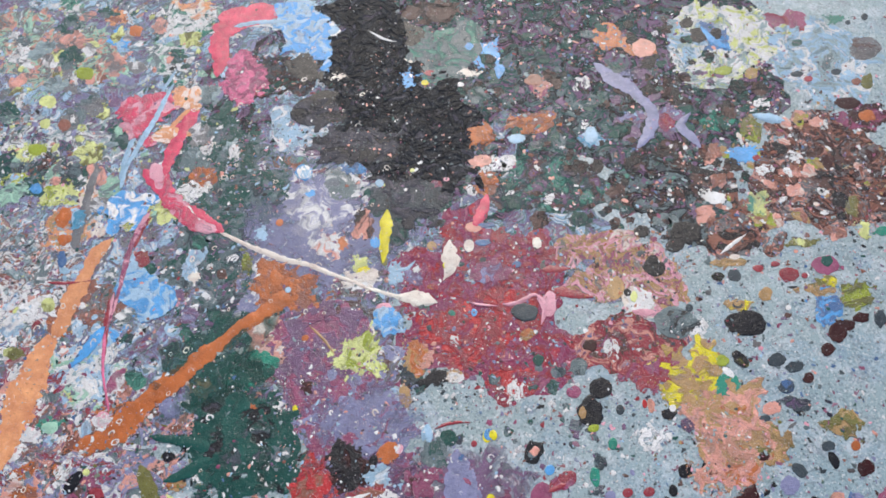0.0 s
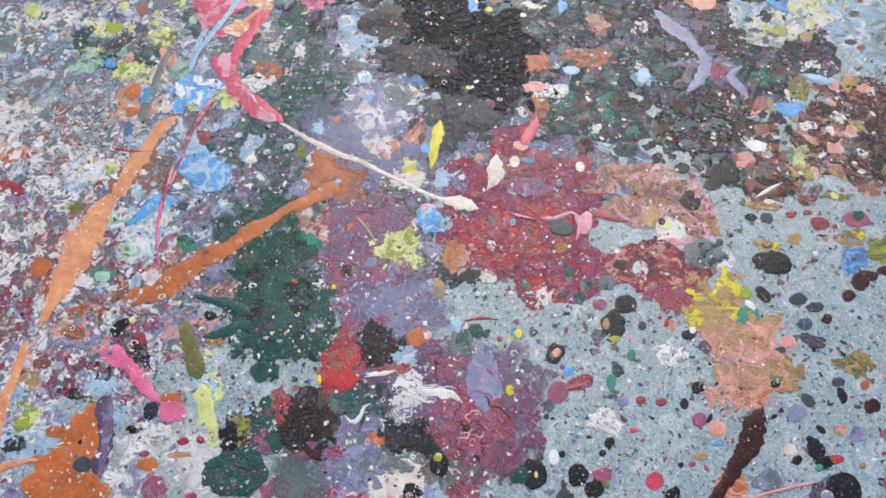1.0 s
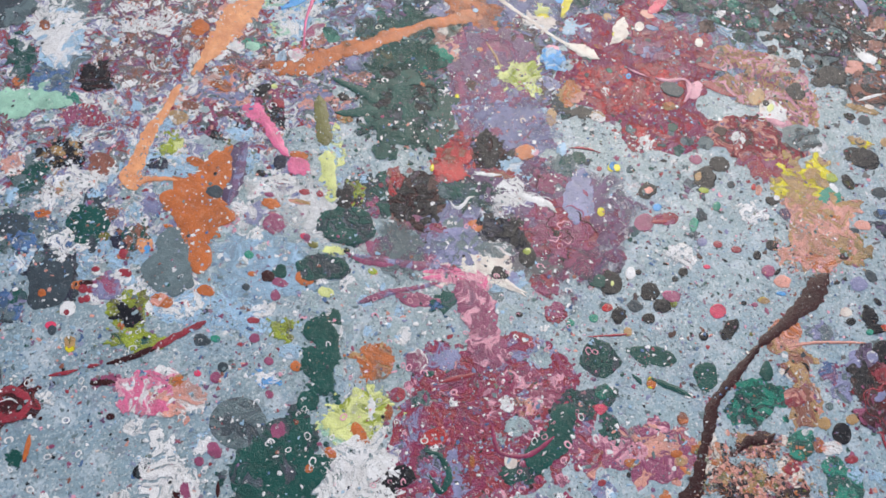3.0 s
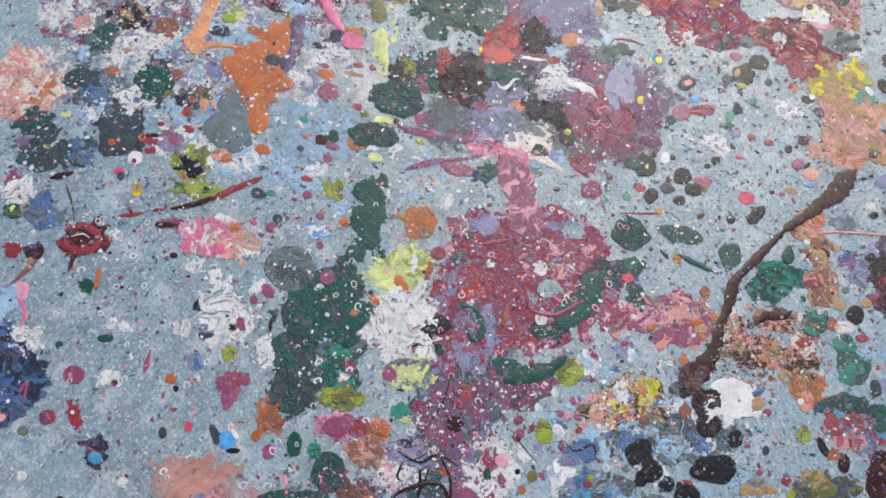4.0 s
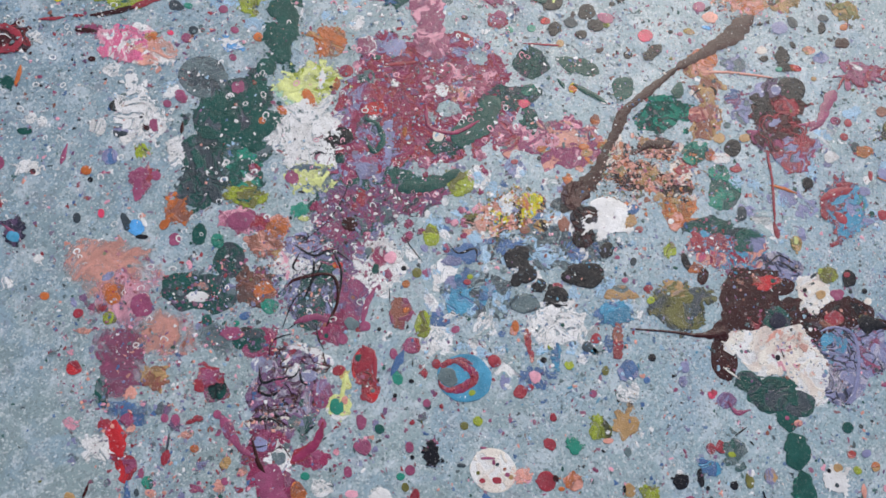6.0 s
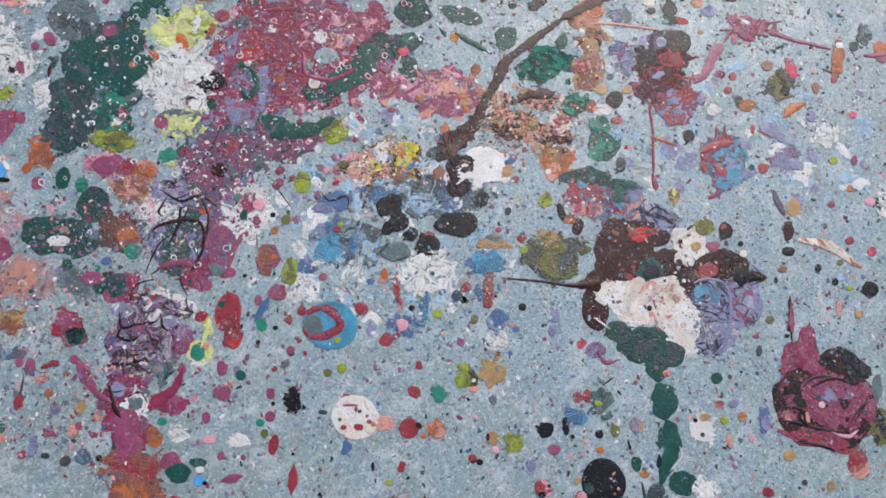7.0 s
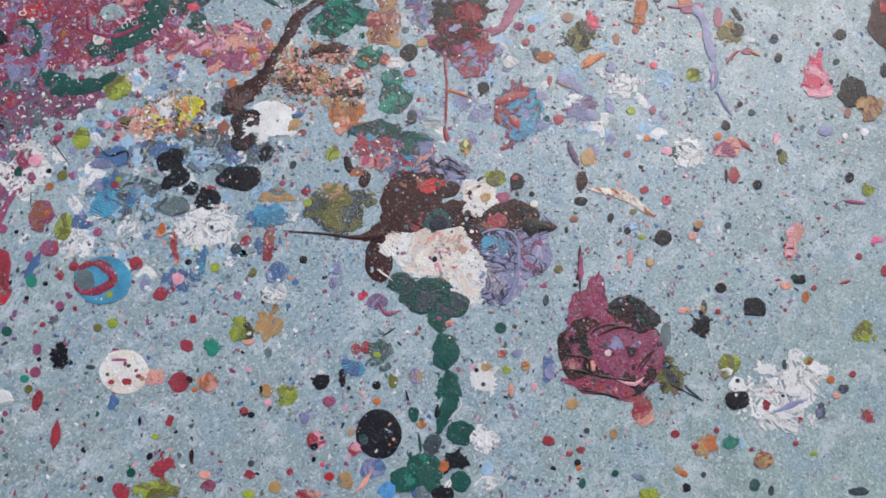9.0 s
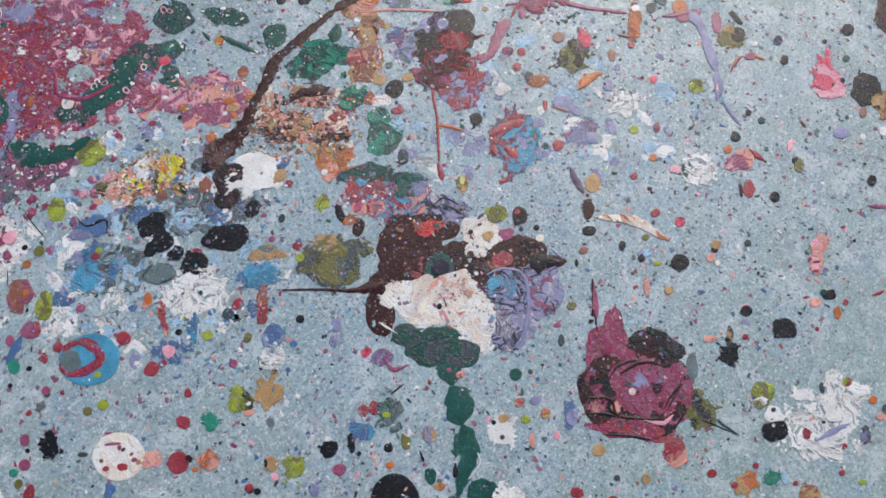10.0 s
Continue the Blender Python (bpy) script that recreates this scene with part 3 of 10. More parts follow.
spatter("cGWSmhbAK", 3240, -0.574, 0.184, 0.407, 0.306, 173, 0.0018, 0.0120)
spatter("GgcWhSKmA", 3960, -0.041, 0.651, 0.485, 0.322, 6, 0.0018, 0.0120)
blob("K/c", 0.318, 0.381, 0.0457, 0.0389, 28, "b")
spatter("hHKSTWA", 1872, 0.485, 0.514, 0.219, 0.181, 60, 0.0018, 0.0090)

# the far corner: pale and dark paints run together, with pink, blue and peach swirls
pool("W~AqxSch", "b", (-1.066, 0.644, 0.1589, 0.1044, 171), (-0.905, 0.630, 0.0856, 0.0661, 143))
pool("c~qWAmGD", "b", (-0.867, 0.433, 0.1299, 0.0602, 2), (-0.983, 0.447, 0.0753, 0.0524, 168))
pool("K~HGkcN", "b", (-0.951, 0.369, 0.0782, 0.0507, 173), (-0.872, 0.353, 0.0581, 0.0317, 0))
pool("K~HkCGN", "b", (-0.545, 0.639, 0.0903, 0.0583, 180), (-0.482, 0.631, 0.0479, 0.0359, 176), (-0.580, 0.591, 0.0363, 0.0281, 171))
pool("G/c", "b", (-0.588, 0.452, 0.0932, 0.0711, 172), (-0.496, 0.372, 0.1048, 0.0559, 3), (-0.595, 0.323, 0.0573, 0.0468, 161))
pool("q~mWVchG", "b", (-0.366, 0.338, 0.1022, 0.0718, 1), (-0.433, 0.430, 0.0673, 0.0508, 177), (-0.291, 0.396, 0.0547, 0.0488, 167))
pool("G~gWcx", "b", (-0.996, 0.699, 0.1161, 0.0319, 113), (-0.755, 0.756, 0.0903, 0.0627, 174), (-0.758, 0.646, 0.0637, 0.0465, 124))
pool("y/L", "b", (-0.869, 0.314, 0.0405, 0.0246, 177), (-0.884, 0.294, 0.0231, 0.0145, 176))
blob("y*", -0.973, 0.393, 0.0408, 0.0235, 178, "b")
blob("L/y", -0.969, 0.328, 0.0395, 0.0178, 2, "b")
blob("y/b", -0.931, 0.597, 0.0276, 0.0147, 180, "b")
pool("w/o", "b", (-0.813, 0.247, 0.0535, 0.0284, 1), (-0.811, 0.302, 0.0489, 0.0173, 113))
blob("h", -0.838, 0.262, 0.0213, 0.0159, 162, "m")
spot("b", -0.815, 0.259, 0.0226, 0.0096, 115, "m")
blob("O/h", -0.607, 0.381, 0.0340, 0.0226, 178, "b")
pool("b/W", "b", (-0.426, 0.497, 0.0513, 0.0371, 179), (-0.481, 0.532, 0.0286, 0.0243, 128))
blob("b", -0.408, 0.413, 0.0194, 0.0171, 156, "r")
blob("o/h", -0.918, 0.756, 0.0277, 0.0212, 158, "b")
blob("B/b", -0.882, 0.692, 0.0423, 0.0182, 113, "s")
blob("B", -0.821, 0.515, 0.0145, 0.0115, 149, "m")
blob("o/w", -0.748, 0.797, 0.0514, 0.0260, 2, "b")
blob("q/W", -0.959, 0.572, 0.0390, 0.0210, 118, "b")

# the far middle: green, black and rust paint with a pale yellow splash behind
pool("H~KhHCqSh", "b", (0.527, 0.543, 0.1208, 0.0952, 26), (0.580, 0.466, 0.0800, 0.0515, 16), (0.483, 0.465, 0.0611, 0.0460, 21))
pool("K/H", "b", (0.303, 0.468, 0.0725, 0.0594, 21), (0.271, 0.532, 0.0472, 0.0276, 10), (0.382, 0.395, 0.0496, 0.0283, 11))
pool("K/C", "b", (0.236, 0.667, 0.0712, 0.0357, 8), (0.177, 0.640, 0.0383, 0.0244, 9), (0.290, 0.659, 0.0326, 0.0190, 9))
pool("G~kKcGmH", "b", (-0.044, 0.679, 0.1364, 0.0998, 6), (0.089, 0.569, 0.1192, 0.0789, 8))
pool("c~gGkHm", "b", (0.067, 0.439, 0.1253, 0.0608, 7), (0.212, 0.445, 0.0720, 0.0419, 9))
blob("x/A", 0.221, 0.458, 0.0567, 0.0266, 8, "b")
pool("y~AWyL", "b", (0.401, 0.843, 0.1083, 0.0814, 15), (0.344, 0.749, 0.0666, 0.0425, 11), (0.468, 0.850, 0.0570, 0.0440, 19))
pool("A~WbAc", "b", (0.563, 0.787, 0.1233, 0.0966, 24), (0.300, 0.833, 0.0618, 0.0553, 64))
blob("M/R", 0.497, 0.883, 0.0435, 0.0328, 18, "b")
blob("C/M", 0.637, 0.658, 0.0475, 0.0308, 15, "b")
blob("l/L", 0.423, 0.614, 0.0396, 0.0228, 84, "b")
pool("O", "m", (0.143, 0.809, 0.0363, 0.0299, 87), (0.204, 0.790, 0.0411, 0.0222, 165))
blob("O/h", -0.059, 0.431, 0.0295, 0.0233, 98, "b")
blob("O/h", -0.100, 0.535, 0.0211, 0.0197, 105, "b")
pool("O/h", "b", (0.012, 0.574, 0.0526, 0.0240, 7), (0.043, 0.598, 0.0220, 0.0135, 7))
blob("B", -0.097, 0.731, 0.0384, 0.0278, 98, "s")
blob("B/b", 0.405, 0.552, 0.0271, 0.0162, 11, "b")
blob("D/B", 0.356, 0.831, 0.0414, 0.0318, 96, "s")
blob("u/b", 0.133, 0.555, 0.0300, 0.0182, 8, "b")
blob("G/t", 0.365, 0.621, 0.0342, 0.0235, 13, "b")
blob("S/M", 0.025, 0.672, 0.0310, 0.0225, 94, "b")
pool("m/V", "b", (0.217, 0.591, 0.0435, 0.0388, 26), (0.270, 0.610, 0.0334, 0.0265, 82))
blob("q/H", 0.653, 0.833, 0.0356, 0.0292, 44, "m")

# red and salmon field with a white petal
pool("R~eMRQ", "b", (-0.045, 0.157, 0.1271, 0.0865, 26), (0.049, 0.098, 0.0779, 0.0635, 35), (-0.132, 0.218, 0.0764, 0.0652, 32), (0.016, 0.271, 0.0825, 0.0648, 33), (-0.090, 0.337, 0.0563, 0.0416, 29))
pool("R/M", "b", (0.019, 0.280, 0.0770, 0.0586, 32), (-0.067, 0.302, 0.0667, 0.0473, 28))
pool("R/Q", "b", (-0.035, 0.161, 0.1005, 0.0557, 24), (-0.062, 0.110, 0.0474, 0.0419, 38), (0.039, 0.062, 0.0408, 0.0285, 28))
pool("S~wPTMc", "b", (0.194, 0.289, 0.0870, 0.0565, 30), (0.143, 0.317, 0.0819, 0.0326, 24), (0.258, 0.241, 0.0542, 0.0413, 39))
pool("M~HRSm", "b", (0.204, 0.149, 0.0779, 0.0517, 30), (0.275, 0.159, 0.0416, 0.0283, 32))
pool("w", "m", (0.219, 0.232, 0.0252, 0.0183, 91), (0.233, 0.218, 0.0159, 0.0133, 62))
pool("K", "m", (0.408, 0.213, 0.0314, 0.0192, 31), (0.387, 0.214, 0.0159, 0.0112, 36))
pool("k~HKcm", "b", (0.233, 0.470, 0.0703, 0.0541, 41), (0.282, 0.446, 0.0660, 0.0520, 76))
blob("H~KhqSC", 0.390, 0.390, 0.0805, 0.0611, 46, "b")

# worn mauve corner under a net of white paint, blue swirls and pale flow
pool("M~RmqhWe", "b", (-0.920, -0.134, 0.1601, 0.1003, 14), (-0.887, -0.253, 0.1128, 0.0693, 14), (-0.779, -0.144, 0.0842, 0.0601, 11))
pool("q~WhcAmW", "b", (-1.026, 0.139, 0.2078, 0.0838, 20), (-1.100, 0.012, 0.1064, 0.0820, 178))
pool("c~DqWhbm", "b", (-0.855, 0.098, 0.1272, 0.1045, 1), (-0.830, 0.188, 0.0705, 0.0588, 3))
blob("W*", -1.114, 0.070, 0.1051, 0.0730, 9, "s")
blob("W*", -1.046, -0.064, 0.0826, 0.0472, 16, "s")
blob("W*", -0.889, 0.060, 0.0678, 0.0488, 11, "s")
blob("W*", -1.088, 0.130, 0.0927, 0.0384, 20, "s")
blob("W*", -0.906, -0.155, 0.0630, 0.0311, 18, "s")
blob("W/c", -0.921, -0.078, 0.0439, 0.0321, 8, "b")
blob("O/S", -0.998, 0.067, 0.0319, 0.0202, 15, "b")
pool("G~kcGm", "b", (-0.532, 0.231, 0.0966, 0.0863, 11), (-0.510, 0.321, 0.0701, 0.0675, 174), (-0.489, 0.114, 0.0708, 0.0534, 18))
blob("b/B", -0.681, 0.028, 0.0584, 0.0189, 48, "b")
pool("y~xWbc", "b", (-0.681, -0.036, 0.0589, 0.0442, 12), (-0.749, -0.015, 0.0432, 0.0261, 17))
blob("h/O", -0.773, 0.058, 0.0283, 0.0214, 132, "m")
blob("h/q", -0.713, 0.095, 0.0564, 0.0477, 3, "b")
blob("o/T", -0.841, 0.241, 0.0454, 0.0391, 146, "b")
pool("h~OHSm", "b", (-0.623, -0.106, 0.0807, 0.0308, 34), (-0.706, -0.204, 0.0506, 0.0288, 17))
pool("W~cVSk", "b", (-0.522, -0.078, 0.0618, 0.0359, 19), (-0.531, -0.170, 0.0512, 0.0443, 179), (-0.697, -0.237, 0.0608, 0.0444, 10))
pool("k~KMHc", "b", (-0.602, -0.223, 0.0457, 0.0338, 131), (-0.676, -0.289, 0.0499, 0.0373, 8))

# pale flow with an orange spill, slate and green drops
pool("A~bWVAc", "b", (-0.709, -0.393, 0.0769, 0.0503, 13), (-0.697, -0.505, 0.0678, 0.0530, 174))
blob("b*", -0.663, -0.599, 0.0722, 0.0507, 7, "b")
blob("W*", -0.579, -0.630, 0.0944, 0.0415, 19, "b")
blob("b*", -0.491, -0.613, 0.1106, 0.0371, 20, "b")
blob("b/W", -0.709, -0.410, 0.0522, 0.0300, 16, "b")
blob("W^", -0.438, -0.359, 0.1301, 0.0682, 19, "b")
blob("b^", -0.453, -0.496, 0.1331, 0.0709, 18, "b")
blob("V/m", -0.625, -0.486, 0.0308, 0.0249, 155, "b")
pool("G/k", "m", (-0.360, -0.369, 0.0426, 0.0357, 8), (-0.356, -0.347, 0.0233, 0.0191, 11))
pool("G/k", "m", (-0.349, -0.447, 0.0392, 0.0197, 20), (-0.370, -0.463, 0.0200, 0.0173, 178))
blob("G", -0.292, -0.535, 0.0334, 0.0203, 121, "m")
blob("k/G", -0.365, -0.287, 0.0407, 0.0372, 170, "b")
blob("L/K", -0.378, -0.314, 0.0301, 0.0222, 124, "s")
blob("y/b", -0.456, -0.257, 0.0635, 0.0191, 119, "b")
pool("H/K", "b", (-0.260, -0.255, 0.0519, 0.0400, 18), (-0.300, -0.282, 0.0302, 0.0277, 137))
pool("R/Q", "b", (-0.258, -0.142, 0.0314, 0.0259, 19), (-0.250, -0.196, 0.0212, 0.0166, 19))
blob("R/h", -0.326, -0.260, 0.0427, 0.0123, 116, "b")
blob("V/c", -0.182, -0.318, 0.0475, 0.0394, 18, "b")
blob("k", -0.759, -0.540, 0.0412, 0.0215, 132, "m")
blob("L/l", -0.595, -0.659, 0.0393, 0.0311, 164, "b")
blob("h/k", -0.666, -0.558, 0.0222, 0.0175, 158, "m")
blob("M/S", -0.478, -0.417, 0.0191, 0.0163, 172, "m")
blob("P*", -0.539, -0.447, 0.0223, 0.0187, 153, "b")

# the large magenta spill with green and lavender run into it
pool("e~MReVe", "b", (0.024, -0.490, 0.1041, 0.0951, 53), (-0.008, -0.579, 0.0820, 0.0708, 40), (-0.004, -0.659, 0.0520, 0.0486, 45), (0.091, -0.539, 0.0579, 0.0402, 37), (0.069, -0.617, 0.0710, 0.0244, 33), (-0.092, -0.534, 0.0634, 0.0441, 120), (-0.069, -0.618, 0.0759, 0.0479, 121), (-0.042, -0.706, 0.0531, 0.0467, 119), (0.091, -0.478, 0.0623, 0.0389, 116))
pool("e~MGVmc", "b", (-0.014, -0.767, 0.0558, 0.0504, 120), (0.039, -0.766, 0.0555, 0.0543, 84), (0.034, -0.844, 0.0619, 0.0537, 121), (0.034, -0.926, 0.0595, 0.0481, 124), (0.016, -0.692, 0.0466, 0.0287, 34))
pool("e/R", "b", (-0.046, -0.505, 0.0530, 0.0392, 117), (-0.038, -0.586, 0.0408, 0.0336, 117))
blob("e/P", 0.034, -0.496, 0.0593, 0.0536, 50, "s")
blob("A/P", 0.054, -0.540, 0.0193, 0.0122, 35, "b")
blob("A/M", 0.029, -0.569, 0.0154, 0.0111, 36, "b")
blob("S/h", 0.047, -0.500, 0.0254, 0.0145, 35, "b")
blob("R/e", -0.033, -0.604, 0.0307, 0.0101, 33, "b")
blob("R/e", 0.017, -0.630, 0.0217, 0.0161, 118, "b")
blob("e/R", -0.011, -0.611, 0.0260, 0.0134, 120, "b")
blob("V", -0.097, -0.494, 0.0218, 0.0172, 37, "m")
pool("V", "m", (-0.012, -0.638, 0.0336, 0.0133, 121), (0.012, -0.672, 0.0135, 0.0084, 120))
blob("V/A", 0.031, -0.414, 0.0304, 0.0199, 116, "b")
blob("c~GkVM", -0.040, -0.651, 0.0356, 0.0227, 121, "b")
blob("c/G", -0.105, -0.570, 0.0195, 0.0146, 35, "b")
pool("G", "m", (0.051, -0.688, 0.0261, 0.0123, 33), (0.100, -0.664, 0.0298, 0.0104, 33))
pool("G/k", "b", (0.079, -0.594, 0.0305, 0.0187, 35), (0.093, -0.543, 0.0271, 0.0220, 41), (0.100, -0.496, 0.0308, 0.0174, 117), (0.119, -0.459, 0.0296, 0.0226, 40))
pool("k", "m", (-0.084, -0.713, 0.0194, 0.0140, 122), (-0.053, -0.721, 0.0102, 0.0086, 34))
blob("W*", -0.133, -0.728, 0.0515, 0.0450, 31, "s")
blob("W/A", -0.135, -0.734, 0.0337, 0.0312, 29, "b")
blob("y/x", -0.188, -0.653, 0.0438, 0.0253, 66, "b")
blob("y/D", -0.087, -0.781, 0.0283, 0.0258, 126, "b")
blob("O", -0.148, -0.614, 0.0165, 0.0126, 122, "m")
blob("O/h", -0.196, -0.552, 0.0280, 0.0276, 109, "m")
pool("G/k", "b", (-0.248, -0.734, 0.0475, 0.0450, 15), (-0.251, -0.795, 0.0490, 0.0372, 129), (-0.261, -0.682, 0.0269, 0.0173, 126), (-0.222, -0.868, 0.0381, 0.0359, 154))
blob("G/c", -0.190, -0.802, 0.0386, 0.0367, 145, "b")
blob("k/c", -0.331, -0.730, 0.0335, 0.0318, 160, "m")

# green ovals, a salmon rose and the brown and peach paint round the dark stem
blob("G/k", 0.120, -0.376, 0.0350, 0.0313, 62, "m")
blob("G", 0.195, -0.330, 0.0430, 0.0166, 17, "m")
blob("G", 0.282, -0.321, 0.0260, 0.0195, 104, "m")
pool("M~SMPc", "b", (0.225, -0.479, 0.0727, 0.0458, 37), (0.265, -0.491, 0.0528, 0.0216, 34), (0.181, -0.504, 0.0483, 0.0279, 36))
blob("S/C", 0.234, -0.463, 0.0331, 0.0220, 38, "b")
blob("M/R", 0.153, -0.522, 0.0267, 0.0243, 88, "b")
pool("G/k", "b", (0.142, -0.439, 0.0413, 0.0187, 34), (0.174, -0.473, 0.0306, 0.0145, 116))
blob("R/k", 0.148, -0.451, 0.0176, 0.0072, 34, "m")
pool("G~tGk", "b", (0.362, -0.332, 0.0549, 0.0347, 39), (0.399, -0.296, 0.0304, 0.0224, 45))
pool("o~SThw", "b", (0.411, -0.232, 0.0329, 0.0274, 73), (0.442, -0.284, 0.0444, 0.0252, 108), (0.376, -0.204, 0.0311, 0.0214, 43))
blob("h/S", 0.430, -0.280, 0.0243, 0.0163, 42, "b")
pool("H~TSKwO", "b", (0.390, -0.447, 0.0578, 0.0290, 36), (0.433, -0.435, 0.0481, 0.0240, 36), (0.345, -0.446, 0.0302, 0.0235, 102))
blob("S/C", 0.392, -0.388, 0.0449, 0.0179, 35, "b")
blob("C/S", 0.398, -0.390, 0.0253, 0.0099, 34, "b")
blob("t/G", 0.451, -0.350, 0.0248, 0.0168, 42, "m")
blob("O/T", 0.477, -0.464, 0.0383, 0.0243, 39, "b")
pool("t/G", "m", (0.530, -0.387, 0.0346, 0.0273, 91), (0.507, -0.364, 0.0204, 0.0167, 61))
blob("D/M", 0.459, -0.220, 0.0246, 0.0166, 43, "b")
blob("V/c", 0.489, -0.238, 0.0259, 0.0174, 102, "b")
blob("R/w", 0.449, -0.399, 0.0259, 0.0208, 53, "b")
blob("M/u", 0.612, -0.476, 0.0564, 0.0313, 38, "b")

# a blue and black patch with white and dark drops on it
pool("D~bckAD", "b", (0.308, -0.669, 0.1005, 0.0402, 34), (0.277, -0.783, 0.0534, 0.0341, 35), (0.382, -0.612, 0.0555, 0.0358, 38))
pool("T~YSKlO", "b", (0.247, -0.631, 0.0576, 0.0332, 35), (0.218, -0.673, 0.0369, 0.0273, 38))
blob("Y/L", 0.264, -0.613, 0.0298, 0.0185, 36, "b")
blob("S/w", 0.214, -0.686, 0.0276, 0.0217, 39, "b")
blob("l/L", 0.141, -0.634, 0.0214, 0.0201, 83, "b")

# the cracked column of mauve and white paint
pool("G~cmMkq", "b", (0.012, -0.780, 0.0471, 0.0380, 33), (0.068, -0.728, 0.0618, 0.0323, 35), (0.109, -0.687, 0.0432, 0.0264, 35), (0.056, -0.840, 0.0316, 0.0291, 26))
pool("e~MmV", "b", (0.092, -0.903, 0.0663, 0.0274, 127), (0.101, -0.861, 0.0479, 0.0231, 127), (0.007, -0.820, 0.0298, 0.0279, 140))
blob("V/m", -0.018, -0.879, 0.0424, 0.0155, 35, "b")
blob("M/P", -0.123, -0.902, 0.0386, 0.0216, 34, "b")
blob("S/O", -0.077, -0.885, 0.0263, 0.0250, 177, "b")
blob("L/l", -0.148, -0.862, 0.0224, 0.0199, 23, "b")
blob("W*", -0.006, -0.918, 0.0365, 0.0210, 33, "b")
blob("h/H", -0.036, -0.974, 0.0333, 0.0313, 176, "b")
blob("c~GkVc", 0.049, -0.944, 0.0509, 0.0398, 131, "m")
pool("G", "m", (0.043, -0.694, 0.0230, 0.0154, 35), (0.087, -0.673, 0.0308, 0.0092, 35))
pool("e/M", "b", (0.027, -1.054, 0.0383, 0.0282, 133), (0.103, -0.963, 0.0281, 0.0267, 155))
pool("m!C", "m", (0.083, -1.054, 0.0461, 0.0358, 29), (0.088, -1.104, 0.0441, 0.0393, 18), (0.115, -1.139, 0.0365, 0.0259, 30), (0.130, -1.087, 0.0425, 0.0366, 138))
blob("W!C", 0.099, -1.032, 0.0409, 0.0270, 32, "b")
blob("w!C", 0.110, -1.140, 0.0364, 0.0121, 33, "m")
blob("V/W", 0.047, -1.073, 0.0177, 0.0143, 27, "b")
blob("c/G", 0.147, -1.109, 0.0262, 0.0191, 132, "b")
blob("M", 0.154, -1.060, 0.0196, 0.0175, 139, "m")
pool("e/M", "b", (0.130, -1.185, 0.0410, 0.0306, 134), (0.169, -1.205, 0.0340, 0.0302, 146), (0.191, -1.152, 0.0259, 0.0144, 32), (0.170, -1.229, 0.0234, 0.0168, 133))
blob("V/W", 0.158, -1.180, 0.0207, 0.0168, 25, "b")
blob("h", 0.209, -1.246, 0.0355, 0.0212, 31, "m")
pool("R/Q", "m", (0.178, -0.989, 0.0308, 0.0161, 127), (0.211, -1.010, 0.0250, 0.0134, 127))
blob("H/R", 0.202, -1.006, 0.0233, 0.0107, 127, "m")
blob("y/W", 0.185, -1.060, 0.0199, 0.0189, 170, "m")
spot("t", 0.182, -1.062, 0.0115, 0.0105, 141, "m")
blob("S^", -0.248, -1.081, 0.0712, 0.0560, 25, "b")
blob("P^", -0.210, -1.111, 0.0658, 0.0518, 141, "b")
pool("G/k", "m", (-0.130, -1.050, 0.0374, 0.0279, 29), (-0.091, -1.027, 0.0394, 0.0298, 29), (-0.100, -0.966, 0.0309, 0.0269, 141))
blob("O/h", -0.222, -1.117, 0.0163, 0.0144, 157, "m")
blob("c^", -0.036, -1.081, 0.0354, 0.0289, 25, "b")
blob("G", -0.007, -1.061, 0.0165, 0.0140, 139, "m")
blob("G/k", 0.017, -1.050, 0.0197, 0.0180, 14, "m")
blob("G/c", -0.133, -1.243, 0.0281, 0.0118, 132, "m")
blob("M/G", 0.011, -1.146, 0.0210, 0.0174, 23, "m")
blob("M^", -0.151, -1.181, 0.0721, 0.0426, 134, "b")
blob("S^", -0.104, -1.116, 0.0613, 0.0362, 32, "b")
pool("R/Q", "b", (-0.070, -1.286, 0.0308, 0.0150, 133), (-0.033, -1.312, 0.0203, 0.0148, 138))
blob("D^", -0.080, -1.250, 0.0466, 0.0189, 33, "b")
blob("W/e", 0.107, -0.834, 0.0368, 0.0352, 139, "s")
blob("W*", 0.107, -0.834, 0.0407, 0.0389, 139, "s")

# the bouquet: maroon, white, cream, lavender and green run together
pool("R~MSuRr", "b", (0.583, -0.483, 0.0597, 0.0300, 36), (0.614, -0.442, 0.0292, 0.0202, 38))
pool("G/k", "m", (0.538, -0.458, 0.0435, 0.0173, 36), (0.593, -0.445, 0.0196, 0.0181, 54))
pool("V!N", "m", (0.664, -0.458, 0.0369, 0.0239, 37), (0.696, -0.446, 0.0197, 0.0178, 53))
pool("C", "m", (0.655, -0.534, 0.0548, 0.0493, 111), (0.667, -0.490, 0.0482, 0.0237, 36), (0.663, -0.599, 0.0357, 0.0266, 37), (0.665, -0.638, 0.0413, 0.0223, 122), (0.753, -0.520, 0.0671, 0.0405, 37), (0.808, -0.462, 0.0525, 0.0273, 36), (0.859, -0.449, 0.0332, 0.0117, 35))
pool("K/C", "m", (0.758, -0.510, 0.0433, 0.0328, 39), (0.810, -0.457, 0.0389, 0.0166, 36))
blob("h/Q", 0.656, -0.494, 0.0346, 0.0099, 35, "b")
blob("R/C", 0.679, -0.554, 0.0232, 0.0133, 121, "b")
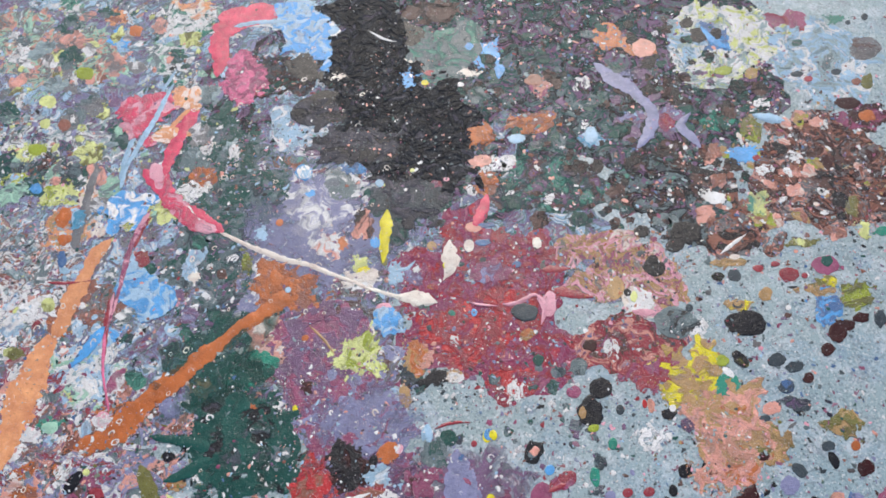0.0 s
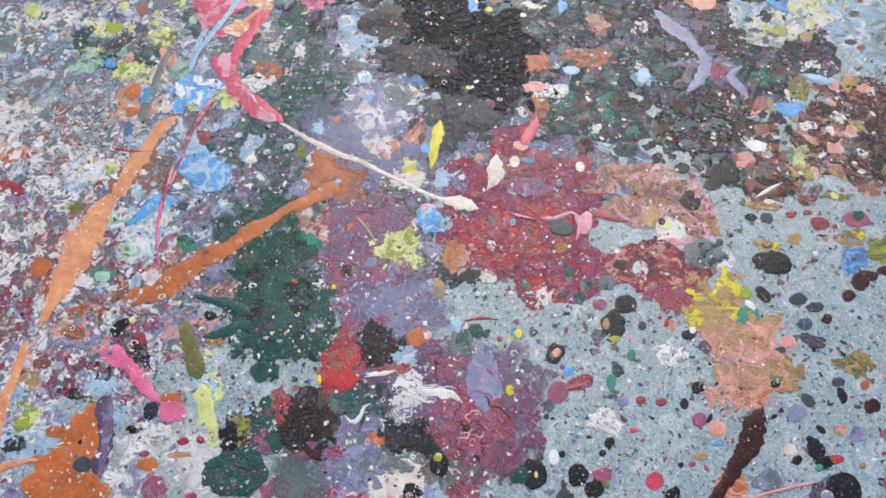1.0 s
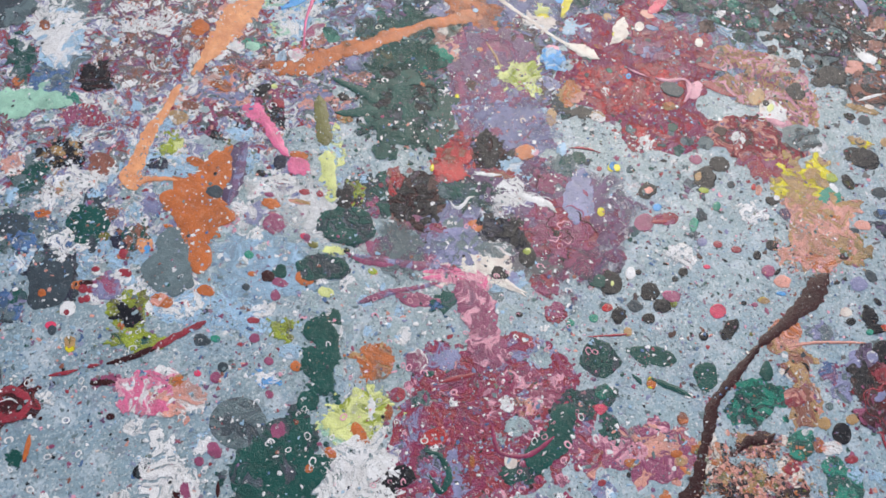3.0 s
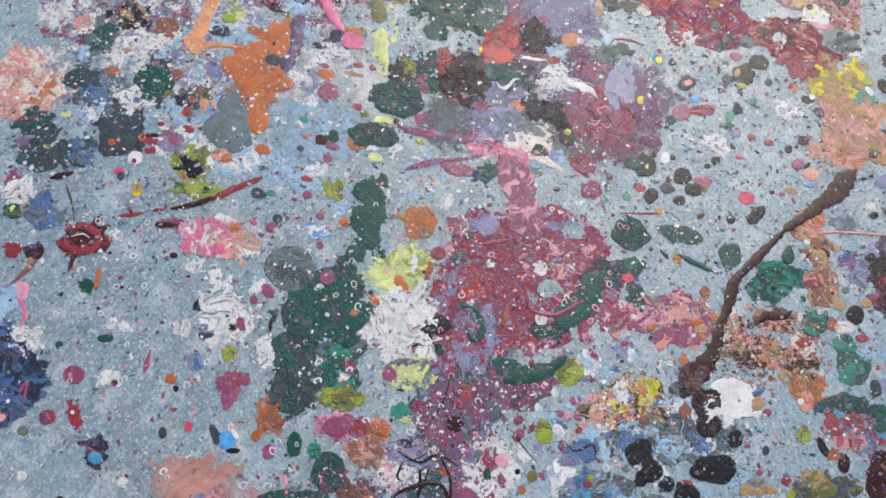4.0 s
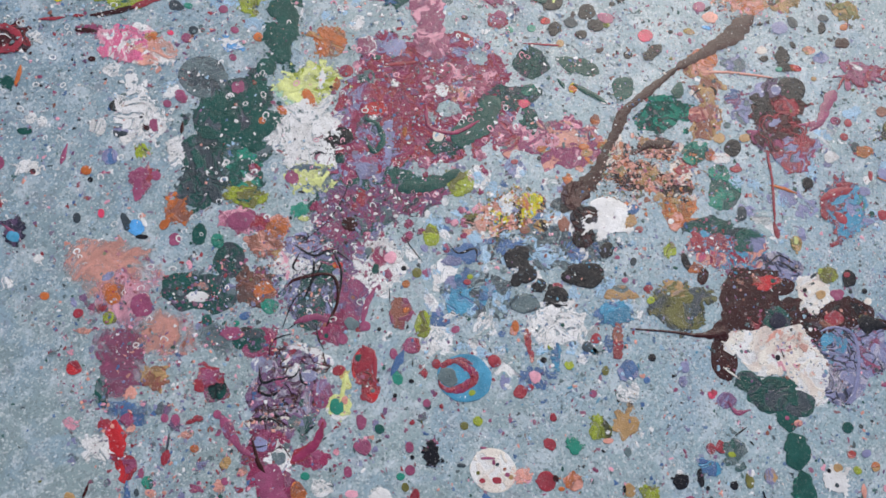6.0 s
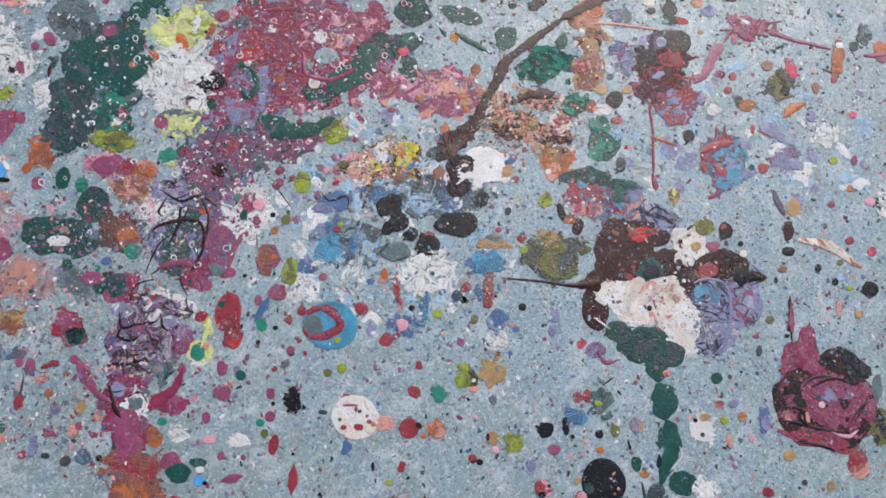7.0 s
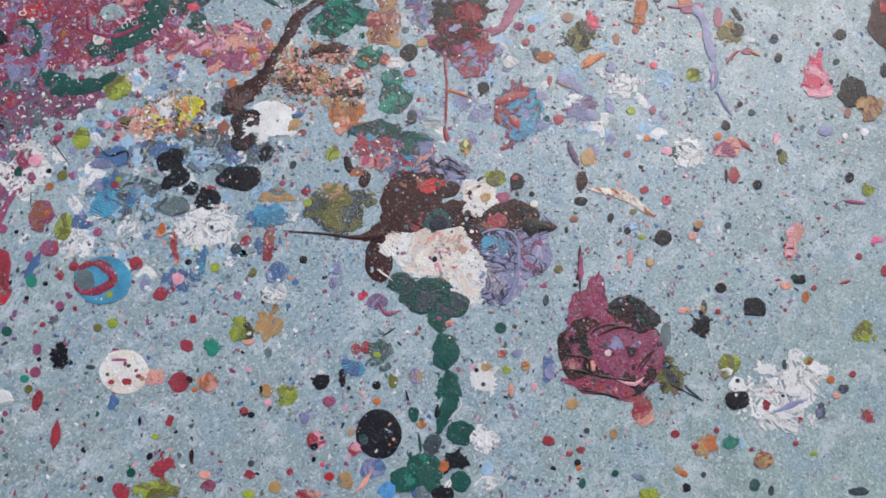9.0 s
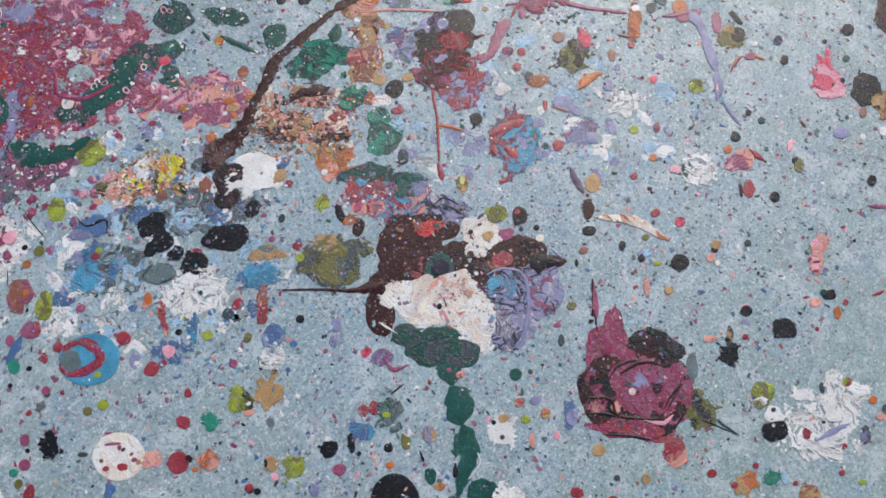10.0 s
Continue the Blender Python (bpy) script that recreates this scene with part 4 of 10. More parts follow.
blob("G/k", 0.711, -0.534, 0.0259, 0.0231, 46, "m")
blob("h/H", 0.790, -0.488, 0.0193, 0.0116, 37, "m")
pool("V!N", "m", (0.840, -0.535, 0.0575, 0.0510, 106), (0.862, -0.497, 0.0482, 0.0383, 113), (0.856, -0.581, 0.0285, 0.0232, 41))
blob("M/V", 0.877, -0.504, 0.0421, 0.0268, 117, "b")
blob("u/V", 0.814, -0.519, 0.0250, 0.0200, 41, "m")
blob("w/W", 0.747, -0.464, 0.0358, 0.0317, 107, "b")
pool("w/W", "m", (0.692, -0.602, 0.0451, 0.0246, 35), (0.737, -0.566, 0.0550, 0.0286, 36), (0.797, -0.587, 0.0526, 0.0339, 119), (0.732, -0.604, 0.0470, 0.0226, 35))
blob("S/w", 0.744, -0.561, 0.0361, 0.0172, 35, "b")
blob("W*", 0.815, -0.604, 0.0283, 0.0241, 42, "s")
blob("m/V", 0.704, -0.703, 0.0165, 0.0128, 36, "m")
pool("G", "m", (0.762, -0.651, 0.0465, 0.0295, 36), (0.808, -0.637, 0.0244, 0.0220, 46), (0.716, -0.656, 0.0186, 0.0157, 39), (0.803, -0.673, 0.0219, 0.0184, 116))
blob("G/k", 0.752, -0.652, 0.0279, 0.0166, 35, "b")

# the thick magenta rose with a dark heart
pool("C/K", "m", (1.065, -0.558, 0.0813, 0.0707, 41), (1.090, -0.602, 0.0572, 0.0265, 29))
pool("e/M", "m", (1.013, -0.543, 0.0588, 0.0404, 112), (0.996, -0.492, 0.0336, 0.0151, 114))
pool("e/R", "m", (1.074, -0.620, 0.0518, 0.0157, 29), (1.120, -0.603, 0.0295, 0.0148, 30))
pool("e/M", "m", (1.127, -0.529, 0.0444, 0.0211, 112), (1.130, -0.566, 0.0188, 0.0171, 88))
blob("R~MeM", 1.085, -0.550, 0.0616, 0.0457, 34, "m")
blob("e/S", 1.024, -0.614, 0.0156, 0.0108, 31, "m")
blob("R/S", 1.051, -0.601, 0.0109, 0.0078, 111, "m")
pool("K/C", "m", (1.055, -0.482, 0.0357, 0.0193, 30), (1.085, -0.485, 0.0286, 0.0174, 31))
blob("c", 1.130, -0.489, 0.0226, 0.0097, 112, "m")
blob("l/K", 1.170, -0.543, 0.0271, 0.0245, 59, "s")
blob("R/S", 1.158, -0.617, 0.0230, 0.0188, 104, "m")
blob("M/V", 1.078, -0.534, 0.0318, 0.0171, 30, "b")
spatter("KkCHcGMNK", 900, 0.28, 0.0, 0.50, 0.42, 0, 0.0030, 0.0150, power=2.2)
spatter("KkCHcGMhlR", 900, 0.35, -0.25, 0.75, 0.40, 0, 0.0025, 0.0110, power=2.4)
spatter("WWAbVc", 2600, 0.05, -0.15, 0.75, 0.40, 0, 0.0015, 0.0075, power=1.8)
spatter("DbMVmRcW", 1500, -0.55, -0.55, 0.55, 0.40, 0, 0.0020, 0.0110, power=2.0)

# thin pale and blue blots wiped over the floor
blots(["W*", "W*", "b*", "b/W", "A/W", "A/W", "V/W"], 170, -0.731, -0.480, 0.2942, 0.1897, 22, 0.006, 0.026, 1)
blots(["W*", "A/W", "b*"], 70, -0.312, -0.435, 0.1912, 0.1829, 1, 0.005, 0.018, 2)
blots(["c/k", "G/c", "W*", "A/W", "k/c", "m/c"], 110, -0.013, -0.086, 0.2677, 0.1500, 32, 0.004, 0.013, 3)
blots(["b*", "b/W", "D*", "b*", "A/W", "V/b", "W*"], 150, 0.319, -0.710, 0.2092, 0.1926, 28, 0.006, 0.024, 4)
blots(["b*", "b*", "V*", "A/W", "b/W"], 70, 0.748, -0.220, 0.3079, 0.1384, 37, 0.006, 0.024, 5)
blots(["M/c", "V/M", "m/c", "R/m"], 60, 0.245, -0.975, 0.2047, 0.1329, 31, 0.003, 0.009, 6)
blots(["W*", "q/W", "c/q", "A/c", "x/c", "S/q", "y/l", "V/m", "G/c", "b*"], 200, -0.850, 0.518, 0.3227, 0.2523, 146, 0.008, 0.036, 7)
blots(["W*", "c/W", "V/W", "S/h", "G/g", "b/W", "m/V", "k/G"], 160, -0.397, 0.119, 0.3319, 0.1981, 4, 0.005, 0.022, 8)
blots(["G/k", "K/G", "c/G", "K/H", "H/K", "m/G", "W*"], 200, 0.141, 0.602, 0.3267, 0.2530, 11, 0.006, 0.026, 9)
blots(["h/S", "K/H", "S/w", "T/L", "C/h", "W*"], 110, 0.495, 0.515, 0.1663, 0.1298, 24, 0.005, 0.022, 10)
blots(["W*", "W*", "c/W", "R/W", "S/W", "M/W", "b/W"], 150, -0.874, -0.073, 0.2777, 0.2208, 146, 0.006, 0.026, 11)
blots(["M/S", "W/c", "K/H", "G/k", "V/m", "h/S", "R/m"], 120, -0.212, -0.225, 0.1707, 0.1513, 17, 0.005, 0.02, 12)
blots(["e/M", "M/P", "R/M", "e/M", "V/M", "W*"], 110, 0.021, -0.666, 0.2322, 0.1594, 119, 0.004, 0.014, 13)
blots(["M/c", "S/c", "P*", "V/c", "R/c", "m/c"], 120, -0.051, -1.166, 0.2109, 0.1909, 164, 0.003, 0.011, 14)
blots(["T/S", "H/K", "w/S", "O/T", "l/T", "S/h"], 70, 0.389, -0.452, 0.1254, 0.0770, 38, 0.004, 0.013, 15)
blots(["W*", "w/S", "W*", "P/w"], 18, 0.754, -0.594, 0.0707, 0.0470, 36, 0.005, 0.012, 16)
pool("G/k", "m", (0.763, -0.653, 0.0446, 0.0258, 35), (0.809, -0.638, 0.0262, 0.0220, 40), (0.717, -0.658, 0.0204, 0.0157, 37))

blob("V^", -0.358, 0.303, 0.1596, 0.1168, 180, "b")
blob("O", -0.860, 0.721, 0.0179, 0.0141, 144, "b")
blob("L", -0.931, 0.597, 0.0225, 0.0158, 169, "b")
blob("y", -0.982, 0.518, 0.0189, 0.0142, 153, "b")
blob("L", -0.958, 0.402, 0.0228, 0.0131, 178, "b")
blob("y", -0.965, 0.463, 0.0142, 0.0105, 141, "b")
blob("h", -0.923, 0.465, 0.0155, 0.0117, 140, "b")
strand("r", (-0.552, 0.812, 0.0256), (-0.607, 0.781, 0.0396), (-0.657, 0.753, 0.0478), (-0.665, 0.699, 0.0358), (-0.648, 0.658, 0.0324), (-0.644, 0.617, 0.0106))
strand("W", (-0.507, 0.784, 0.0056), (-0.603, 0.763, 0.0084), (-0.656, 0.750, 0.0070), (-0.695, 0.730, 0.0056))
strand("r", (-0.662, 0.547, 0.0155), (-0.669, 0.504, 0.0279), (-0.699, 0.466, 0.0250))
strand("o", (-0.674, 0.538, 0.0077), (-0.696, 0.494, 0.0127), (-0.714, 0.457, 0.0175))
strand("W", (-0.670, 0.490, 0.0101), (-0.696, 0.459, 0.0075))
strand("b", (-0.736, 0.626, 0.0054), (-0.756, 0.529, 0.0091), (-0.768, 0.458, 0.0101), (-0.769, 0.401, 0.0123), (-0.757, 0.347, 0.0108))
strand("R", (-0.606, 0.574, 0.0065), (-0.567, 0.586, 0.0104), (-0.530, 0.583, 0.0052))
blob("b%W", -0.479, 0.760, 0.0673, 0.0537, 117, "s")
blob("b", -0.512, 0.816, 0.0411, 0.0345, 163, "b")
blob("W", -0.496, 0.741, 0.0308, 0.0215, 178, "b")
blob("B%b", -0.428, 0.702, 0.0320, 0.0213, 108, "b")
blob("W", -0.404, 0.645, 0.0247, 0.0102, 5, "s")
blob("k/g", -0.441, 0.744, 0.0161, 0.0136, 167, "b")
blob("k/G", -0.196, 0.383, 0.0675, 0.0630, 121, "b")
blob("c/g", -0.203, 0.735, 0.0889, 0.0818, 169, "b")
blob("c/G", -0.217, 0.603, 0.0512, 0.0347, 4, "b")
blob("k", -0.150, 0.395, 0.0319, 0.0302, 169, "b")
blob("K", -0.294, 0.772, 0.0602, 0.0385, 3, "b")
blob("H/K", -0.232, 0.841, 0.0547, 0.0319, 4, "b")
blob("W", -0.139, 0.654, 0.0080, 0.0057, 4, "b")
blob("S", -0.332, 0.597, 0.0173, 0.0112, 3, "b")
blob("w", -0.256, 0.697, 0.0118, 0.0088, 1, "s")
blob("R", -0.206, 0.676, 0.0105, 0.0087, 180, "b")
strand("B", (-0.065, 0.713, 0.0259), (-0.064, 0.676, 0.0076))
blob("B", -0.135, 0.754, 0.0105, 0.0088, 102, "b")
blob("B", -0.244, 0.657, 0.0231, 0.0150, 102, "s")
blob("Y", -0.211, 0.650, 0.0070, 0.0064, 169, "r")
blob("D", -0.197, 0.619, 0.0149, 0.0139, 167, "b")
strand("W", (-0.432, 0.845, 0.0043), (-0.380, 0.834, 0.0071), (-0.348, 0.813, 0.0042))
strand("W", (-0.353, 0.773, 0.0027), (-0.315, 0.754, 0.0054), (-0.287, 0.749, 0.0027))
blob("h", 0.007, 0.681, 0.0170, 0.0142, 8, "b")
blob("b", -0.012, 0.538, 0.0163, 0.0118, 7, "b")
blob("S", -0.076, 0.479, 0.0237, 0.0140, 6, "b")
blob("w", -0.125, 0.684, 0.0172, 0.0101, 5, "s")
blob("R", -0.110, 0.571, 0.0095, 0.0089, 107, "b")
blob("b", 0.127, 0.561, 0.0196, 0.0129, 91, "b")
blob("S", 0.221, 0.786, 0.0233, 0.0216, 40, "b")
blob("M/R", 0.264, 0.609, 0.0205, 0.0186, 58, "b")
strand("V", (0.122, 0.737, 0.0128), (0.169, 0.699, 0.0326), (0.214, 0.665, 0.0221), (0.237, 0.637, 0.0218), (0.240, 0.587, 0.0236), (0.216, 0.542, 0.0116))
strand("V", (0.314, 0.635, 0.0096), (0.296, 0.604, 0.0166), (0.318, 0.576, 0.0163), (0.333, 0.556, 0.0092))
blob("V/K", 0.185, 0.706, 0.0224, 0.0183, 14, "b")
blob("K", 0.305, 0.861, 0.0152, 0.0135, 29, "b")
blob("K", 0.330, 0.833, 0.0204, 0.0184, 52, "b")
strand("B", (0.334, 0.855, 0.0105), (0.358, 0.821, 0.0155), (0.384, 0.804, 0.0077))
blob("L", 0.377, 0.744, 0.0188, 0.0113, 10, "b")
blob("K/L", 0.362, 0.839, 0.0154, 0.0132, 69, "b")
blob("c/G", 0.523, 0.832, 0.0113, 0.0086, 20, "b")
blob("g", 0.604, 0.902, 0.0181, 0.0105, 11, "s")
blob("K", 0.271, 0.848, 0.0070, 0.0060, 21, "r")
blob("k", 0.626, 0.896, 0.0064, 0.0052, 59, "r")
blob("k", 0.660, 0.915, 0.0094, 0.0064, 74, "r")
blob("l", 0.650, 0.747, 0.0199, 0.0123, 77, "b")
blob("k", 0.594, 0.765, 0.0099, 0.0069, 17, "b")
blob("h", 0.629, 0.745, 0.0113, 0.0091, 34, "b")
blob("k", 0.518, 0.751, 0.0120, 0.0069, 11, "b")
blob("T/Y", 0.432, 0.744, 0.0147, 0.0125, 62, "b")
strand("b", (0.431, 0.641, 0.0095), (0.455, 0.636, 0.0141), (0.483, 0.631, 0.0094))
blob("B", 0.411, 0.550, 0.0239, 0.0149, 12, "s")
blob("R", 0.434, 0.545, 0.0079, 0.0068, 56, "b")
blob("R", 0.539, 0.742, 0.0088, 0.0068, 22, "b")
blob("C", 0.609, 0.692, 0.0234, 0.0145, 14, "b")
blob("O", 0.642, 0.665, 0.0163, 0.0126, 27, "b")
blob("h/S", 0.343, 0.413, 0.0204, 0.0170, 25, "b")
blob("y/g", 0.433, 0.445, 0.0238, 0.0137, 84, "s")
blob("W", 0.358, 0.450, 0.0183, 0.0129, 14, "b")
blob("K/h", 0.391, 0.362, 0.0441, 0.0221, 10, "b")
strand("W", (0.367, 0.337, 0.0041), (0.391, 0.362, 0.0063), (0.411, 0.381, 0.0031))
blob("w", 0.391, 0.334, 0.0097, 0.0054, 11, "b")
blob("T/l", 0.381, 0.322, 0.0290, 0.0087, 8, "b")
blob("l/y", 0.507, 0.377, 0.0290, 0.0088, 8, "b")
blob("l/T", 0.599, 0.462, 0.0238, 0.0114, 81, "b")
blob("y", 0.614, 0.412, 0.0173, 0.0093, 80, "s")
blob("B", -0.921, 0.313, 0.0120, 0.0084, 168, "b")
blob("b", -0.816, 0.271, 0.0229, 0.0074, 157, "b")
blob("O", -0.845, 0.255, 0.0204, 0.0116, 119, "b")
blob("O", -0.827, 0.215, 0.0131, 0.0098, 138, "b")
strand("q", (-0.820, 0.372, 0.0122), (-0.810, 0.284, 0.0187), (-0.800, 0.201, 0.0202))
blob("D", -0.813, 0.176, 0.0179, 0.0083, 116, "b")
blob("b", -0.799, 0.155, 0.0099, 0.0066, 174, "b")
blob("W", -0.713, 0.286, 0.0122, 0.0098, 146, "b")
blob("W", -0.741, 0.317, 0.0081, 0.0060, 169, "b")
blob("W", -0.743, 0.274, 0.0066, 0.0051, 135, "r")
strand("r", (-0.724, 0.383, 0.0169), (-0.676, 0.344, 0.0260), (-0.625, 0.309, 0.0254), (-0.576, 0.291, 0.0273), (-0.528, 0.268, 0.0157))
strand("W", (-0.616, 0.318, 0.0070), (-0.586, 0.293, 0.0126), (-0.550, 0.277, 0.0056))
strand("w", (-0.534, 0.267, 0.0067), (-0.474, 0.248, 0.0088), (-0.416, 0.232, 0.0119), (-0.355, 0.223, 0.0096), (-0.294, 0.208, 0.0074), (-0.240, 0.193, 0.0073))
strand("w", (-0.240, 0.193, 0.0073), (-0.187, 0.185, 0.0082), (-0.152, 0.185, 0.0287), (-0.125, 0.183, 0.0163), (-0.112, 0.182, 0.0051))
strand("r", (-0.690, 0.387, 0.0060), (-0.676, 0.363, 0.0048))
strand("R", (-0.674, 0.282, 0.0115), (-0.686, 0.257, 0.0159), (-0.685, 0.215, 0.0056))
blob("R/h", -0.665, 0.195, 0.0188, 0.0143, 168, "b")
strand("b", (-0.691, 0.215, 0.0067), (-0.685, 0.190, 0.0220), (-0.671, 0.169, 0.0479))
strand("o", (-0.735, 0.230, 0.0090), (-0.751, 0.195, 0.0267), (-0.758, 0.149, 0.0261), (-0.765, 0.098, 0.0362), (-0.767, 0.030, 0.0247))
strand("o", (-0.767, 0.030, 0.0226), (-0.783, -0.025, 0.0441), (-0.782, -0.085, 0.0564), (-0.775, -0.159, 0.0392), (-0.778, -0.196, 0.0183))
strand("R", (-0.822, 0.129, 0.0054), (-0.784, 0.132, 0.0065), (-0.742, 0.143, 0.0043))
blob("y/l", -0.805, 0.087, 0.0151, 0.0116, 151, "b")
strand("P", (-0.692, 0.124, 0.0053), (-0.689, 0.097, 0.0063), (-0.683, 0.066, 0.0052))
strand("B", (-0.686, 0.060, 0.0186), (-0.697, 0.032, 0.0184), (-0.712, 0.003, 0.0101))
blob("l/L", -0.469, 0.217, 0.0240, 0.0123, 108, "b")
blob("W*", -0.429, 0.200, 0.0254, 0.0218, 130, "s")
blob("w", -0.555, 0.175, 0.0106, 0.0076, 176, "s")
blob("H", -0.508, 0.186, 0.0106, 0.0088, 133, "b")
blob("V/W", -0.361, 0.339, 0.0636, 0.0563, 161, "b")
blob("B", -0.409, 0.414, 0.0182, 0.0150, 119, "b")
blob("B", -0.385, 0.370, 0.0111, 0.0096, 164, "b")
blob("b", -0.454, 0.274, 0.0133, 0.0112, 127, "s")
blob("W/S", -0.329, 0.272, 0.0314, 0.0228, 1, "s")
blob("O", -0.428, 0.301, 0.0086, 0.0072, 125, "b")
blob("c/W", -0.323, 0.393, 0.0377, 0.0319, 116, "b")
blob("D/B", -0.310, 0.432, 0.0219, 0.0152, 2, "b")
blob("K/S", -0.274, 0.314, 0.0295, 0.0209, 106, "b")
blob("O/h", -0.393, 0.185, 0.0517, 0.0400, 177, "s")
blob("O", -0.380, 0.175, 0.0307, 0.0216, 1, "b")
strand("O", (-0.362, 0.165, 0.0313), (-0.409, 0.126, 0.0268), (-0.441, 0.092, 0.0224), (-0.480, 0.048, 0.0260), (-0.517, 0.006, 0.0334), (-0.554, -0.036, 0.0348), (-0.586, -0.084, 0.0435), (-0.617, -0.126, 0.0372), (-0.664, -0.145, 0.0185))
blob("B", -0.377, 0.171, 0.0056, 0.0049, 130, "r")
blob("O/h", -0.343, 0.148, 0.0403, 0.0264, 3, "s")
strand("y", (-0.255, 0.426, 0.0105), (-0.247, 0.399, 0.0046))
strand("Y", (-0.231, 0.345, 0.0090), (-0.228, 0.308, 0.0220), (-0.224, 0.273, 0.0151), (-0.221, 0.244, 0.0064))
blob("l", -0.220, 0.249, 0.0112, 0.0071, 103, "b")
blob("B", -0.242, 0.283, 0.0118, 0.0110, 141, "b")
blob("y/Y", -0.262, 0.235, 0.0168, 0.0142, 112, "s")
blob("w/W", -0.251, 0.208, 0.0314, 0.0228, 3, "s")
blob("O", -0.304, 0.275, 0.0128, 0.0112, 120, "s")

strand("R", (0.085, 0.230, 0.0264), (0.124, 0.228, 0.0141), (0.153, 0.227, 0.0060))
strand("R", (0.062, 0.267, 0.0166), (0.111, 0.276, 0.0083))
spatter("RMQSWC", 576, -0.060, 0.206, 0.149, 0.148, 120, 0.0018, 0.0070)
blob("b", -0.195, 0.225, 0.0198, 0.0121, 102, "s")
strand("b", (-0.196, 0.232, 0.0084), (-0.177, 0.240, 0.0063), (-0.164, 0.256, 0.0032))
strand("w", (-0.110, 0.305, 0.0108), (-0.103, 0.272, 0.0276), (-0.101, 0.250, 0.0231), (-0.109, 0.224, 0.0052))
strand("w", (-0.063, 0.260, 0.0032), (-0.050, 0.240, 0.0052), (-0.041, 0.228, 0.0031))
strand("r", (-0.054, 0.407, 0.0113), (-0.057, 0.376, 0.0200), (-0.068, 0.339, 0.0240))
blob("S", -0.068, 0.337, 0.0175, 0.0104, 7, "b")
blob("D", -0.048, 0.342, 0.0175, 0.0052, 7, "b")
blob("D", -0.049, 0.307, 0.0142, 0.0062, 7, "b")
blob("D", 0.016, 0.272, 0.0080, 0.0066, 10, "b")
blob("w", -0.073, 0.298, 0.0124, 0.0092, 98, "r")
blob("w", 0.047, 0.319, 0.0113, 0.0081, 94, "b")
blob("T", -0.139, 0.289, 0.0093, 0.0090, 155, "b")
blob("G/W", -0.083, 0.260, 0.0070, 0.0044, 7, "b")
blob("O/R", -0.126, 0.210, 0.0100, 0.0054, 7, "b")
blob("P", -0.203, 0.161, 0.0149, 0.0084, 6, "b")
spot("k", 0.040, 0.184, 0.0222, 0.0155, 9, "b")
strand("P", (0.057, 0.213, 0.0051), (0.072, 0.192, 0.0060), (0.069, 0.165, 0.0039))
blob("P", 0.079, 0.203, 0.0229, 0.0125, 94, "b")
strand("P", (-0.058, 0.190, 0.0030), (-0.038, 0.188, 0.0040), (-0.007, 0.189, 0.0020))
strand("P", (0.005, 0.191, 0.0030), (0.029, 0.200, 0.0050), (0.049, 0.216, 0.0041))
blob("B%b", -0.193, 0.136, 0.0279, 0.0263, 156, "b")
blob("w", -0.224, 0.113, 0.0167, 0.0132, 1, "b")
blob("y/L", -0.227, 0.080, 0.0252, 0.0208, 179, "s")
blob("S/O", -0.125, 0.082, 0.0218, 0.0209, 120, "b")
spatter("SwPKTO", 576, 0.208, 0.295, 0.113, 0.081, 13, 0.0018, 0.0070)
blob("c", 0.291, 0.198, 0.0316, 0.0266, 26, "b")
blob("T", 0.190, 0.249, 0.0213, 0.0144, 89, "b")
blob("W", 0.231, 0.228, 0.0223, 0.0194, 26, "s")
spot("P", 0.238, 0.210, 0.0199, 0.0061, 8, "b")
spot("y", 0.221, 0.236, 0.0105, 0.0057, 90, "b")
blob("K", 0.210, 0.243, 0.0075, 0.0066, 73, "b")
blob("K", 0.414, 0.213, 0.0255, 0.0196, 22, "b")
blob("K", 0.256, 0.295, 0.0187, 0.0150, 18, "b")
blob("k", 0.390, 0.299, 0.0120, 0.0102, 36, "b")
blob("R", 0.482, 0.313, 0.0165, 0.0124, 22, "b")
blob("R", 0.430, 0.317, 0.0097, 0.0064, 15, "b")
blob("R", 0.459, 0.329, 0.0078, 0.0053, 16, "b")
blob("R", 0.507, 0.313, 0.0060, 0.0050, 39, "r")
blob("M", 0.542, 0.337, 0.0230, 0.0183, 33, "b")
spot("G", 0.545, 0.346, 0.0114, 0.0090, 64, "b")
blob("T/l", 0.530, 0.293, 0.0358, 0.0176, 11, "b")
blob("Y/l", 0.549, 0.308, 0.0138, 0.0110, 32, "b")
blob("B%D", 0.541, 0.258, 0.0325, 0.0197, 79, "b")
blob("l/L", 0.593, 0.286, 0.0266, 0.0214, 47, "s")
blob("C", 0.594, 0.248, 0.0140, 0.0088, 17, "b")
blob("k", 0.624, 0.248, 0.0155, 0.0087, 78, "b")
blob("T/Y", 0.398, 0.245, 0.0207, 0.0102, 10, "b")
blob("T", 0.441, 0.271, 0.0131, 0.0107, 64, "b")
blob("W", 0.477, 0.250, 0.0054, 0.0044, 62, "r")
blob("t", 0.645, 0.418, 0.0130, 0.0097, 26, "b")
blob("K", 0.289, 0.344, 0.0160, 0.0132, 22, "b")
blob("K", 0.230, 0.365, 0.0151, 0.0113, 14, "b")
blob("K", 0.309, 0.372, 0.0300, 0.0224, 16, "b")
blob("W*", 0.324, 0.194, 0.0209, 0.0167, 22, "b")
blob("k", 0.394, 0.244, 0.0095, 0.0071, 19, "b")
blob("k", 0.314, 0.228, 0.0074, 0.0064, 67, "b")
